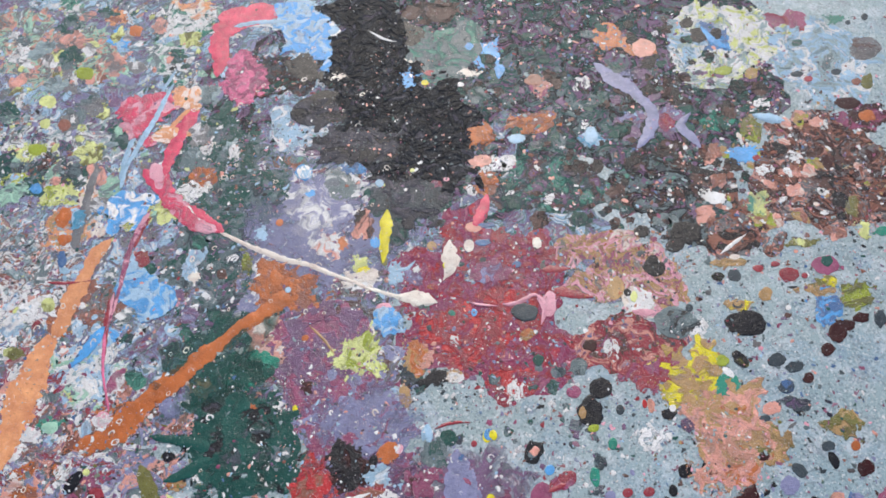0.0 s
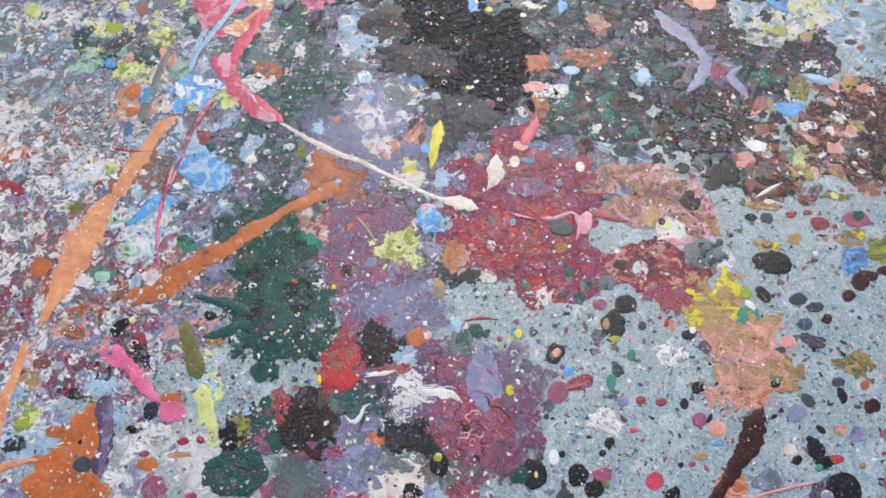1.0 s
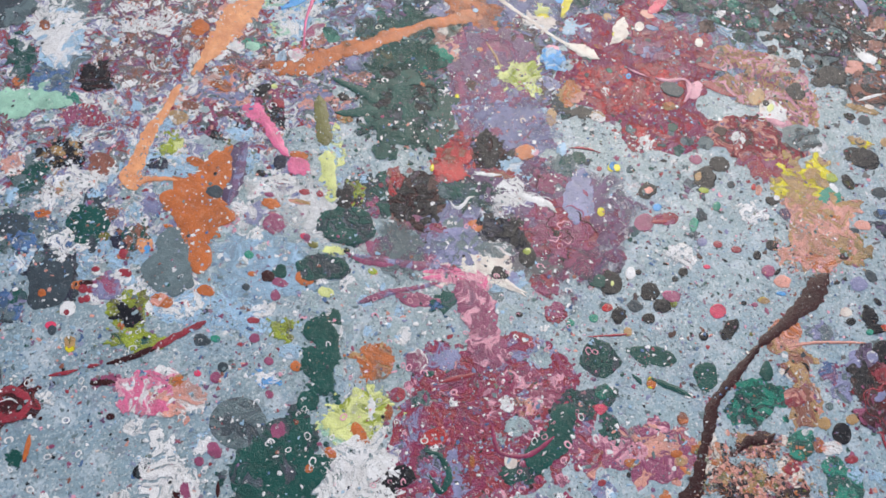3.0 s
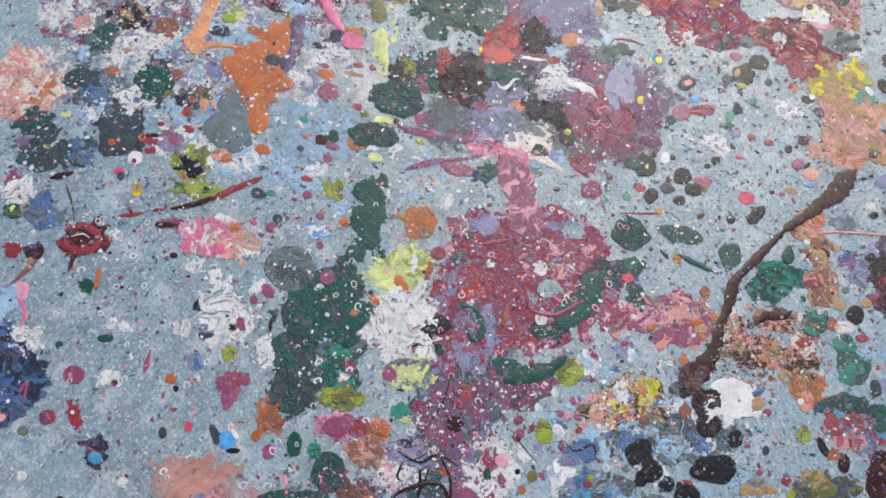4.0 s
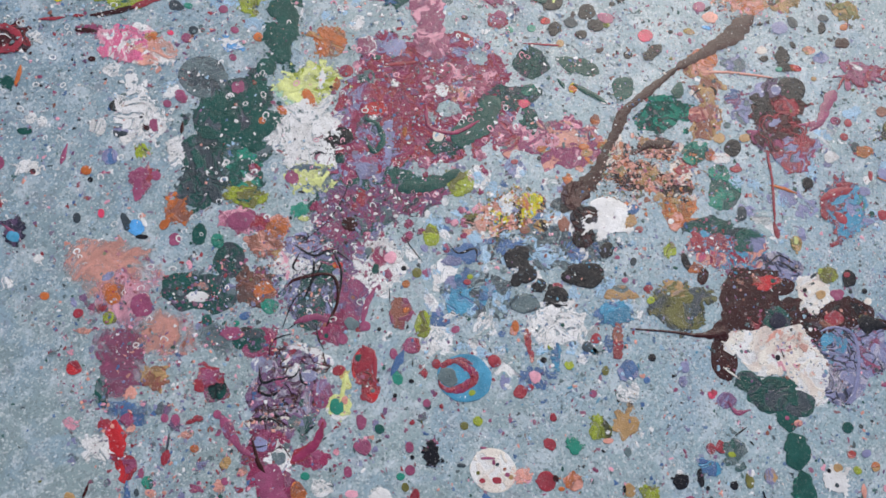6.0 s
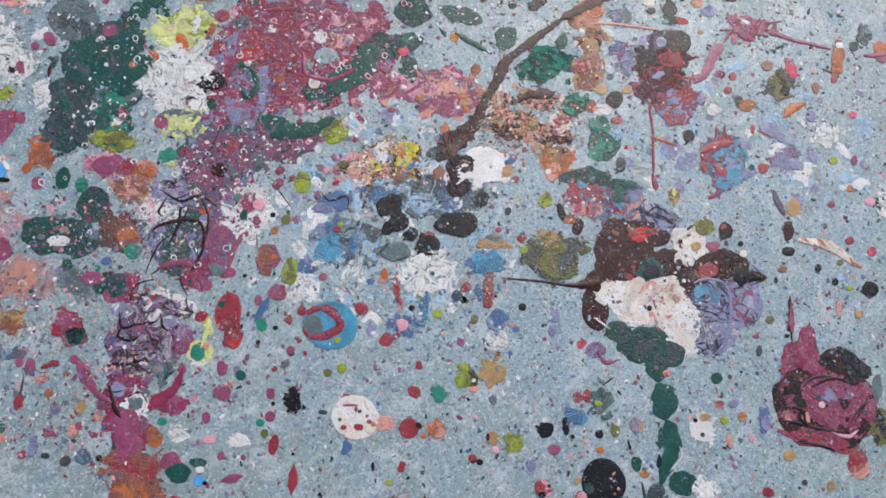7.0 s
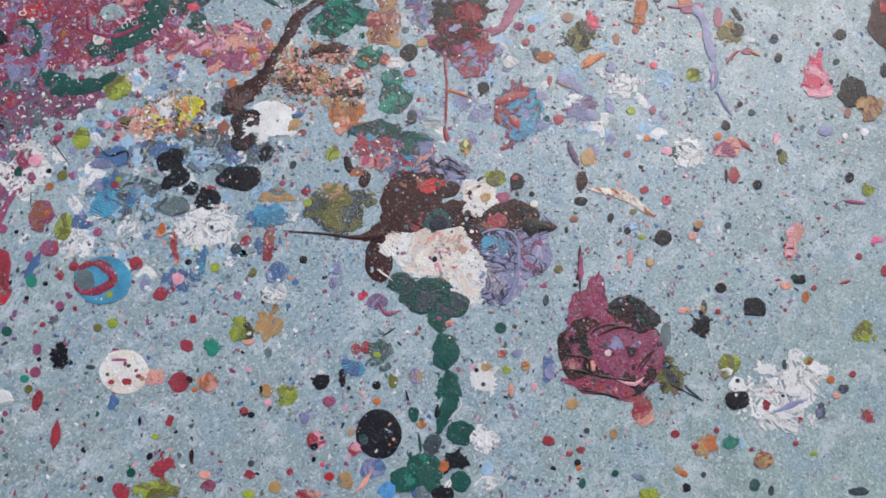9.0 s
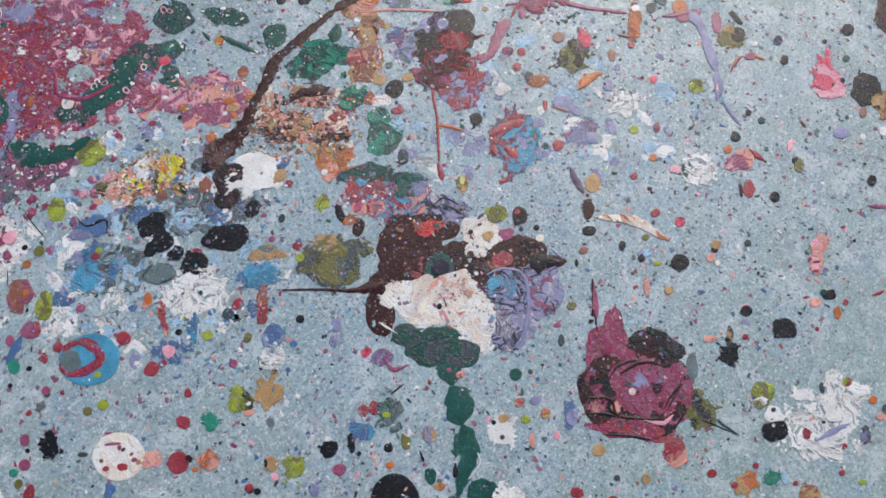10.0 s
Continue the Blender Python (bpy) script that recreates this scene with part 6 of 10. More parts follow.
blob("c/W", -1.120, -0.179, 0.1150, 0.0470, 132, "b")
blob("c/b", -1.022, -0.308, 0.1041, 0.0397, 131, "b")
blob("b/W", -1.072, -0.246, 0.0412, 0.0203, 133, "b")
blob("l/y", -0.825, -0.009, 0.0134, 0.0099, 18, "b")
blob("W*", -0.881, -0.137, 0.0215, 0.0133, 20, "s")
blob("L/y", -0.717, -0.377, 0.0216, 0.0181, 158, "s")
blob("G/c", -0.754, -0.567, 0.0342, 0.0272, 161, "r")
blob("h", -0.806, -0.463, 0.0208, 0.0156, 7, "b")
blob("h", -0.727, -0.535, 0.0122, 0.0079, 16, "b")
blob("h/K", -0.672, -0.564, 0.0214, 0.0174, 160, "b")
blob("o", -0.641, -0.556, 0.0139, 0.0115, 164, "b")
blob("K", -0.869, -0.481, 0.0314, 0.0248, 170, "s")
blob("N", -0.681, -0.573, 0.0187, 0.0141, 8, "b")
blob("T/V", -0.843, -0.528, 0.0220, 0.0134, 138, "b")
blob("k/N", -0.744, -0.676, 0.0632, 0.0399, 140, "b")
strand("R", (-0.634, -0.810, 0.0057), (-0.615, -0.795, 0.0074), (-0.600, -0.781, 0.0066))
strand("R", (-0.591, -0.771, 0.0066), (-0.576, -0.759, 0.0050))
strand("C", (-0.568, -0.753, 0.0066), (-0.543, -0.729, 0.0117), (-0.516, -0.696, 0.0119))
strand("R", (-0.521, -0.703, 0.0102), (-0.500, -0.667, 0.0120), (-0.472, -0.622, 0.0123))
blob("K", -0.586, -0.674, 0.0207, 0.0162, 150, "s")
blob("O/S", -0.555, -0.627, 0.0178, 0.0115, 17, "b")
blob("O", -0.586, -0.693, 0.0067, 0.0054, 162, "b")
blob("L/G", -0.554, -0.700, 0.0386, 0.0170, 22, "s")
blob("W", -0.563, -0.699, 0.0038, 0.0031, 162, "r")
blob("M", -0.550, -0.774, 0.0191, 0.0080, 22, "s")
blob("P/W", -0.486, -0.750, 0.0501, 0.0256, 21, "b")
blob("T/O", -0.452, -0.725, 0.0117, 0.0098, 167, "b")
blob("K", -0.456, -0.725, 0.0051, 0.0040, 143, "r")
blob("O", -0.504, -0.578, 0.0135, 0.0099, 14, "b")
blob("T/O", -0.686, -0.667, 0.0105, 0.0083, 171, "b")
blob("R", -0.671, -0.665, 0.0092, 0.0069, 4, "b")
blob("V/M", -0.645, -0.650, 0.0229, 0.0175, 5, "b")
blob("R", -0.670, -0.687, 0.0065, 0.0050, 178, "b")
blob("R", -0.681, -0.714, 0.0069, 0.0054, 161, "b")
blob("T/Y", -0.636, -0.757, 0.0108, 0.0079, 147, "b")
blob("L/l", -0.357, -0.573, 0.0201, 0.0177, 149, "s")
blob("R", -0.634, -0.614, 0.0081, 0.0065, 157, "b")
blob("R", -0.657, -0.591, 0.0082, 0.0047, 19, "b")
blob("k", -0.460, -0.651, 0.0132, 0.0101, 11, "b")
blob("t", -0.442, -0.639, 0.0079, 0.0059, 13, "b")
blob("R", -0.406, -0.585, 0.0105, 0.0053, 23, "b")
blob("h", -0.287, -0.589, 0.0155, 0.0103, 125, "b")
blob("O", -0.303, -0.617, 0.0080, 0.0072, 166, "b")
blob("k", -0.405, -0.672, 0.0090, 0.0078, 165, "b")
blob("M", -0.405, -0.692, 0.0090, 0.0077, 167, "r")
blob("r", -0.434, -0.699, 0.0061, 0.0048, 7, "b")
blob("B/W", -0.335, -0.657, 0.0187, 0.0123, 20, "s")
blob("M", -0.388, -0.609, 0.0089, 0.0076, 2, "b")
blob("M", -0.398, -0.531, 0.0103, 0.0079, 132, "b")
blob("M", -0.347, -0.630, 0.0078, 0.0066, 6, "b")
blob("b/W", -0.324, -0.601, 0.0190, 0.0128, 20, "b")
blob("M", -0.317, -0.674, 0.0070, 0.0062, 170, "b")
blob("C", -0.428, -0.508, 0.0116, 0.0097, 139, "b")
blob("G", -0.414, -0.491, 0.0128, 0.0096, 155, "b")
blob("O", -0.369, -0.484, 0.0136, 0.0103, 18, "b")
blob("M", -0.407, -0.509, 0.0100, 0.0074, 17, "b")
blob("O", -0.454, -0.518, 0.0064, 0.0047, 17, "b")
blob("k", -0.449, -0.542, 0.0068, 0.0059, 155, "b")
blob("M/W", -0.470, -0.424, 0.0192, 0.0167, 1, "b")
blob("M", -0.409, -0.417, 0.0071, 0.0063, 144, "b")
blob("G", -0.275, -0.592, 0.0554, 0.0256, 122, "s")
blob("G", -0.259, -0.653, 0.0173, 0.0156, 172, "b")

blob("V/m", -0.188, -0.299, 0.0566, 0.0454, 116, "b")
blob("V", -0.023, -0.121, 0.0544, 0.0236, 110, "b")
blob("K/H", -0.278, -0.250, 0.0419, 0.0406, 137, "b")
blob("R/Q", -0.263, -0.144, 0.0285, 0.0221, 115, "b")
blob("R", -0.254, -0.199, 0.0217, 0.0121, 26, "b")
blob("Q/R", -0.320, -0.263, 0.0322, 0.0107, 118, "b")
blob("K/C", -0.212, -0.113, 0.0402, 0.0303, 113, "b")
blob("G/V", -0.225, -0.210, 0.0343, 0.0216, 26, "b")
blob("G/c", -0.329, -0.107, 0.0205, 0.0142, 25, "b")
blob("K", -0.116, -0.235, 0.0384, 0.0248, 27, "s")
blob("K", -0.033, -0.204, 0.0193, 0.0134, 29, "b")
blob("K", -0.012, -0.234, 0.0190, 0.0130, 29, "s")
blob("M/m", -0.071, -0.216, 0.0385, 0.0309, 31, "b")
blob("M/R", -0.035, -0.228, 0.0525, 0.0304, 27, "s")
blob("m/V", -0.105, -0.186, 0.0321, 0.0291, 101, "s")
blob("c/G", -0.078, -0.076, 0.0284, 0.0181, 109, "b")
blob("G", -0.063, -0.046, 0.0118, 0.0109, 79, "b")
blob("W*", -0.140, -0.157, 0.0241, 0.0197, 109, "b")
strand("W", (-0.133, -0.171, 0.0041), (-0.108, -0.167, 0.0082), (-0.084, -0.161, 0.0072), (-0.057, -0.161, 0.0031))
strand("W", (-0.215, -0.163, 0.0042), (-0.200, -0.160, 0.0073), (-0.189, -0.151, 0.0042), (-0.171, -0.143, 0.0053))
strand("W", (-0.220, -0.244, 0.0030), (-0.202, -0.237, 0.0051), (-0.200, -0.217, 0.0051), (-0.191, -0.208, 0.0031))
blob("b/W", -0.163, -0.117, 0.0171, 0.0146, 31, "s")
blob("b", -0.093, -0.041, 0.0140, 0.0071, 110, "b")
blob("K", -0.172, -0.096, 0.0092, 0.0071, 111, "b")
blob("O", -0.149, -0.081, 0.0183, 0.0160, 35, "b")
blob("W/P", -0.135, -0.073, 0.0081, 0.0069, 33, "b")
blob("O", -0.165, -0.259, 0.0134, 0.0124, 29, "b")
blob("W*", -0.115, -0.282, 0.0283, 0.0200, 27, "s")
blob("c/W", -0.106, -0.280, 0.0189, 0.0170, 32, "b")
blob("K", -0.063, -0.263, 0.0170, 0.0132, 109, "b")
spot("y", -0.064, -0.260, 0.0066, 0.0061, 96, "r")
blob("Y", 0.019, -0.128, 0.0097, 0.0068, 105, "b")
blob("Y", -0.020, -0.131, 0.0065, 0.0049, 105, "r")
blob("M", 0.095, -0.109, 0.0184, 0.0153, 92, "r")
blob("M/R", 0.124, -0.086, 0.0247, 0.0096, 27, "b")
blob("K", 0.077, -0.044, 0.0146, 0.0128, 56, "b")
spot("S", 0.078, -0.046, 0.0073, 0.0064, 56, "b")
blob("B", 0.104, -0.071, 0.0083, 0.0073, 58, "r")
blob("B/c", 0.004, -0.030, 0.0096, 0.0087, 68, "b")
blob("Y", 0.010, -0.030, 0.0086, 0.0065, 102, "b")
strand("M/V", (-0.333, -0.411, 0.0038), (-0.288, -0.397, 0.0085), (-0.235, -0.379, 0.0133), (-0.182, -0.360, 0.0170), (-0.147, -0.348, 0.0208))
strand("M/V", (-0.273, -0.480, 0.0091), (-0.242, -0.444, 0.0110), (-0.199, -0.408, 0.0083), (-0.171, -0.382, 0.0056))
blob("P/w", -0.165, -0.363, 0.0461, 0.0173, 25, "b")
strand("P/p", (-0.204, -0.379, 0.0094), (-0.164, -0.354, 0.0170), (-0.128, -0.345, 0.0245), (-0.092, -0.357, 0.0205))
blob("w", -0.122, -0.313, 0.0421, 0.0275, 26, "s")
strand("w", (-0.086, -0.325, 0.0170), (-0.053, -0.331, 0.0084), (-0.032, -0.329, 0.0037))
blob("K", -0.087, -0.317, 0.0156, 0.0148, 99, "s")
blob("Y", -0.151, -0.365, 0.0067, 0.0051, 116, "b")
blob("b/V", -0.058, -0.315, 0.0186, 0.0144, 29, "s")
blob("c/b", -0.077, -0.356, 0.0170, 0.0137, 111, "b")
blob("M/R", -0.007, -0.296, 0.0212, 0.0139, 110, "s")
blob("K", 0.083, -0.245, 0.0221, 0.0199, 79, "b")
spot("G", 0.067, -0.252, 0.0128, 0.0110, 95, "b")
spot("y", 0.088, -0.245, 0.0049, 0.0028, 107, "r")
blob("K", 0.149, -0.228, 0.0168, 0.0137, 94, "b")
blob("W", 0.108, -0.211, 0.0110, 0.0084, 100, "r")
blob("W*", 0.175, -0.136, 0.0243, 0.0204, 85, "s")
blob("K", 0.180, -0.239, 0.0136, 0.0109, 94, "b")
blob("M", 0.186, -0.218, 0.0143, 0.0113, 39, "b")

blob("S/w", -0.955, -0.710, 0.0803, 0.0686, 179, "b")
blob("w/O", -0.921, -0.687, 0.0512, 0.0360, 25, "s")
blob("S/P", -0.918, -0.736, 0.0652, 0.0237, 32, "b")
spatter("SwPOW", 576, -0.946, -0.704, 0.090, 0.076, 6, 0.0018, 0.0070)
blob("G", -0.750, -0.576, 0.0381, 0.0345, 165, "b")
blob("c/G", -0.851, -0.638, 0.0407, 0.0271, 137, "b")
blob("c/D", -0.819, -0.620, 0.0324, 0.0288, 172, "b")
blob("D/c", -0.770, -0.616, 0.0245, 0.0200, 143, "b")
blob("k", -0.742, -0.680, 0.0612, 0.0376, 134, "b")
spot("O", -0.733, -0.707, 0.0073, 0.0065, 172, "b")
blob("c", -0.778, -0.661, 0.0099, 0.0087, 160, "b")
blob("G/k", -0.868, -0.749, 0.0374, 0.0287, 21, "b")
blob("k", -0.819, -0.786, 0.0513, 0.0282, 30, "s")
blob("m/V", -0.850, -0.782, 0.0248, 0.0137, 30, "b")
blob("y/l", -0.819, -0.772, 0.0099, 0.0057, 29, "b")
blob("D/c", -0.771, -0.746, 0.0290, 0.0194, 137, "b")
blob("D/c", -0.747, -0.867, 0.0336, 0.0276, 152, "b")
blob("M/V", -0.818, -0.852, 0.0235, 0.0199, 164, "b")
blob("V/M", -0.656, -0.647, 0.0234, 0.0205, 14, "b")
blob("G/h", -0.664, -0.553, 0.0213, 0.0197, 169, "b")
blob("h", -0.725, -0.539, 0.0126, 0.0109, 17, "b")
blob("O", -0.828, -0.593, 0.0155, 0.0086, 31, "b")
blob("h", -0.669, -0.563, 0.0097, 0.0081, 139, "b")
blob("o", -0.644, -0.561, 0.0145, 0.0111, 134, "b")
blob("R", -0.661, -0.589, 0.0096, 0.0080, 140, "b")
blob("k", -0.718, -0.599, 0.0181, 0.0081, 130, "b")
blob("l", -0.709, -0.578, 0.0103, 0.0084, 23, "b")
blob("B", -0.633, -0.562, 0.0063, 0.0058, 179, "r")
blob("R", -0.684, -0.633, 0.0071, 0.0047, 29, "b")
blob("R", -0.642, -0.617, 0.0073, 0.0067, 172, "b")
blob("C", -0.682, -0.660, 0.0130, 0.0058, 32, "b")
blob("R", -0.680, -0.670, 0.0084, 0.0076, 167, "b")
blob("T/O", -0.695, -0.672, 0.0082, 0.0069, 144, "b")
blob("R", -0.664, -0.681, 0.0070, 0.0059, 144, "r")
blob("W", -0.679, -0.710, 0.0139, 0.0116, 145, "b")
blob("R", -0.677, -0.715, 0.0058, 0.0048, 145, "r")
strand("C", (-0.776, -0.817, 0.0062), (-0.765, -0.804, 0.0125), (-0.749, -0.786, 0.0063))
strand("k", (-0.746, -0.810, 0.0031), (-0.716, -0.830, 0.0041), (-0.687, -0.855, 0.0030))
blob("r", -0.685, -0.744, 0.0089, 0.0066, 25, "b")
blob("k", -0.678, -0.749, 0.0090, 0.0067, 139, "b")
blob("T/l", -0.641, -0.752, 0.0101, 0.0086, 147, "b")
blob("l", -0.826, -0.906, 0.0221, 0.0140, 140, "b")
blob("G/l", -0.791, -0.889, 0.0220, 0.0140, 139, "b")
blob("y", -0.789, -0.891, 0.0077, 0.0056, 143, "b")
blob("y/c", -0.837, -0.707, 0.0093, 0.0080, 8, "b")
blob("G/V", -0.763, -0.732, 0.0177, 0.0145, 147, "b")
blob("k/K", -0.857, -0.880, 0.0101, 0.0066, 140, "b")
blob("K", -0.621, -0.817, 0.0049, 0.0042, 13, "r")
blob("C/R", -0.657, -0.877, 0.0404, 0.0319, 19, "s")
strand("R", (-0.691, -0.877, 0.0080), (-0.673, -0.854, 0.0101), (-0.642, -0.853, 0.0120), (-0.630, -0.872, 0.0119), (-0.648, -0.894, 0.0119), (-0.674, -0.895, 0.0079), (-0.683, -0.880, 0.0060))
strand("W", (-0.674, -0.879, 0.0030), (-0.661, -0.865, 0.0030), (-0.646, -0.865, 0.0030))
blob("R", -0.737, -0.948, 0.0149, 0.0126, 178, "s")
blob("C/v", -0.709, -0.930, 0.0174, 0.0141, 13, "b")
strand("h", (-0.693, -0.941, 0.0078), (-0.697, -0.968, 0.0087), (-0.701, -0.994, 0.0038))
blob("T/O", -0.701, -0.946, 0.0075, 0.0062, 156, "b")
blob("G", -0.597, -0.932, 0.0119, 0.0104, 172, "s")
strand("O", (-0.600, -0.893, 0.0069), (-0.589, -0.913, 0.0087), (-0.582, -0.929, 0.0048))
blob("P", -0.679, -0.992, 0.0164, 0.0108, 140, "b")
strand("p", (-0.681, -1.003, 0.0038), (-0.652, -1.014, 0.0057), (-0.635, -1.043, 0.0037))
blob("b/V", -0.692, -1.024, 0.0368, 0.0308, 1, "b")
blob("D/N", -0.678, -1.059, 0.0305, 0.0241, 153, "b")
blob("W*", -0.623, -1.047, 0.0302, 0.0208, 24, "s")
blob("N/D", -0.608, -1.115, 0.0583, 0.0489, 169, "s")
blob("M", -0.648, -1.091, 0.0153, 0.0075, 30, "b")
strand("M", (-0.567, -1.122, 0.0045), (-0.571, -1.097, 0.0054), (-0.550, -1.133, 0.0036))
blob("M", -0.517, -1.052, 0.0168, 0.0143, 4, "r")
blob("W*", -0.472, -1.030, 0.0200, 0.0155, 20, "s")
blob("k/R", -0.456, -1.029, 0.0058, 0.0051, 162, "r")
blob("G", -0.515, -0.982, 0.0128, 0.0067, 30, "b")
strand("M", (-0.443, -0.959, 0.0056), (-0.431, -0.985, 0.0092), (-0.427, -0.994, 0.0027))
blob("V/D", -0.371, -0.937, 0.0146, 0.0132, 158, "r")
blob("O", -0.387, -0.978, 0.0092, 0.0082, 7, "r")
blob("K", -0.371, -0.987, 0.0048, 0.0043, 162, "r")
blob("L/K", -0.333, -0.902, 0.0122, 0.0111, 2, "s")
blob("W*", -0.359, -0.853, 0.0362, 0.0334, 179, "s")
blob("W*", -0.280, -0.865, 0.0243, 0.0225, 153, "b")
blob("p/W", -0.484, -0.759, 0.0435, 0.0346, 25, "b")
blob("S/W", -0.439, -0.748, 0.0433, 0.0314, 28, "b")
blob("O/T", -0.456, -0.724, 0.0126, 0.0106, 23, "b")
blob("G", -0.445, -0.767, 0.0116, 0.0095, 137, "b")
blob("b/W", -0.363, -0.785, 0.0133, 0.0121, 146, "s")
blob("M", -0.344, -0.784, 0.0143, 0.0093, 149, "b")
blob("M", -0.354, -0.808, 0.0076, 0.0069, 12, "r")
blob("W*", -0.472, -0.813, 0.0145, 0.0130, 7, "b")
blob("M/R", -0.307, -0.935, 0.0202, 0.0182, 9, "s")
blob("M", -0.406, -0.691, 0.0089, 0.0084, 180, "b")
blob("W*", -0.616, -0.838, 0.0116, 0.0093, 19, "b")
blob("C", -0.554, -0.779, 0.0192, 0.0053, 33, "b")
blob("K/k", -0.422, -0.859, 0.0122, 0.0108, 107, "b")
blob("k/V", -0.385, -0.893, 0.0129, 0.0096, 26, "b")
blob("M", -0.288, -0.921, 0.0092, 0.0083, 12, "b")
blob("W*", -0.422, -0.906, 0.0150, 0.0134, 155, "b")
blob("W*", -0.521, -0.958, 0.0113, 0.0095, 12, "b")
blob("M", -0.348, -0.852, 0.0128, 0.0092, 132, "b")
blob("C", -0.356, -0.863, 0.0088, 0.0064, 132, "b")
strand("C", (-0.313, -0.818, 0.0038), (-0.300, -0.838, 0.0066))
blob("W*", -0.502, -0.952, 0.0101, 0.0088, 157, "b")
blob("k", -0.568, -1.028, 0.0070, 0.0060, 160, "b")
blob("C", -0.511, -0.816, 0.0067, 0.0051, 25, "b")
blob("c/k", -0.336, -0.733, 0.0417, 0.0395, 1, "r")
blob("G/k", -0.268, -0.771, 0.0519, 0.0474, 20, "b")
blob("G", -0.221, -0.758, 0.0442, 0.0394, 26, "s")
blob("G/k", -0.239, -0.844, 0.0478, 0.0366, 130, "b")
blob("k/G", -0.217, -0.903, 0.0386, 0.0362, 2, "b")
blob("G/t", -0.168, -0.833, 0.0423, 0.0274, 126, "b")
blob("G", -0.241, -0.715, 0.0182, 0.0161, 131, "b")
blob("G/k", -0.176, -0.838, 0.0123, 0.0109, 133, "b")
blob("R/M", -0.162, -0.818, 0.0110, 0.0094, 28, "b")
blob("M/W", -0.155, -0.836, 0.0155, 0.0112, 31, "b")
blob("M", -0.274, -0.714, 0.0124, 0.0112, 24, "b")
blob("G", -0.260, -0.659, 0.0145, 0.0135, 24, "r")
blob("R/M", -0.141, -0.581, 0.0127, 0.0115, 37, "r")
blob("O/h", -0.146, -0.613, 0.0145, 0.0135, 120, "r")
blob("O", -0.163, -0.661, 0.0201, 0.0096, 146, "b")
blob("O", -0.187, -0.706, 0.0116, 0.0069, 0, "b")
blob("O/h", -0.204, -0.741, 0.0070, 0.0066, 137, "b")
blob("O", -0.306, -0.617, 0.0086, 0.0078, 131, "b")
blob("O/T", -0.195, -0.550, 0.0276, 0.0269, 42, "s")
blob("y/L", -0.173, -0.624, 0.0405, 0.0311, 33, "s")
blob("y", -0.206, -0.661, 0.0240, 0.0123, 33, "b")
blob("W", -0.165, -0.619, 0.0207, 0.0077, 123, "b")
blob("y/c", -0.076, -0.773, 0.0304, 0.0264, 32, "s")
blob("M", -0.100, -0.795, 0.0122, 0.0119, 139, "b")
blob("c/D", -0.091, -0.766, 0.0259, 0.0057, 33, "b")
blob("W*", -0.130, -0.716, 0.0546, 0.0540, 15, "s")
blob("W*", -0.119, -0.698, 0.0395, 0.0377, 124, "s")
blob("K", -0.083, -0.710, 0.0214, 0.0169, 122, "s")
blob("K", -0.075, -0.684, 0.0177, 0.0160, 120, "b")
blob("W", -0.110, -0.686, 0.0149, 0.0095, 123, "b")
blob("K/G", -0.056, -0.721, 0.0096, 0.0075, 122, "b")
strand("M/P", (-0.138, -0.360, 0.0370), (-0.093, -0.392, 0.0491), (-0.056, -0.434, 0.0544), (-0.025, -0.472, 0.0514))
blob("Q/M", -0.058, -0.611, 0.0192, 0.0152, 35, "b")
strand("R", (-0.092, -0.534, 0.0061), (-0.070, -0.513, 0.0082), (-0.048, -0.493, 0.0061))
blob("M/W", -0.140, -0.521, 0.0194, 0.0177, 115, "b")
blob("G/K", -0.112, -0.528, 0.0079, 0.0053, 34, "b")
spatter("MRVWCP", 1008, 0.002, -0.596, 0.141, 0.129, 109, 0.0018, 0.0070)
strand("G", (0.090, -0.586, 0.0387), (0.107, -0.528, 0.0434), (0.107, -0.467, 0.0302))
blob("w", 0.059, -0.589, 0.0119, 0.0086, 117, "r")
blob("A/W", 0.046, -0.537, 0.0194, 0.0152, 38, "b")
strand("G", (-0.062, -0.637, 0.0059), (-0.037, -0.633, 0.0097), (-0.013, -0.653, 0.0116), (-0.015, -0.678, 0.0076), (-0.040, -0.664, 0.0058))
blob("l/L", 0.137, -0.642, 0.0235, 0.0207, 46, "b")
blob("O/T", 0.008, -0.616, 0.0109, 0.0038, 120, "b")
blob("W", -0.163, -0.841, 0.0028, 0.0027, 151, "r")
blob("V/M", -0.008, -0.707, 0.0192, 0.0186, 103, "b")
blob("C", 0.027, -0.806, 0.0136, 0.0135, 73, "b")
spatter("GMmWCc", 576, 0.049, -0.782, 0.091, 0.068, 34, 0.0018, 0.0070)
strand("G", (0.204, -0.367, 0.0082), (0.247, -0.364, 0.0102), (0.276, -0.365, 0.0041))
blob("t/G", 0.145, -0.424, 0.0149, 0.0114, 41, "b")
blob("r/S", 0.151, -0.451, 0.0099, 0.0082, 45, "b")
strand("G", (0.175, -0.375, 0.0051), (0.188, -0.379, 0.0082), (0.196, -0.384, 0.0041))
blob("P/R", 0.229, -0.482, 0.0130, 0.0116, 64, "b")
blob("O/T", 0.225, -0.505, 0.0115, 0.0069, 36, "b")
blob("O", 0.282, -0.459, 0.0097, 0.0059, 37, "b")
blob("Y/O", 0.208, -0.374, 0.0097, 0.0078, 103, "b")
blob("O/h", 0.272, -0.405, 0.0107, 0.0093, 85, "b")
blob("W", 0.269, -0.365, 0.0070, 0.0041, 37, "b")
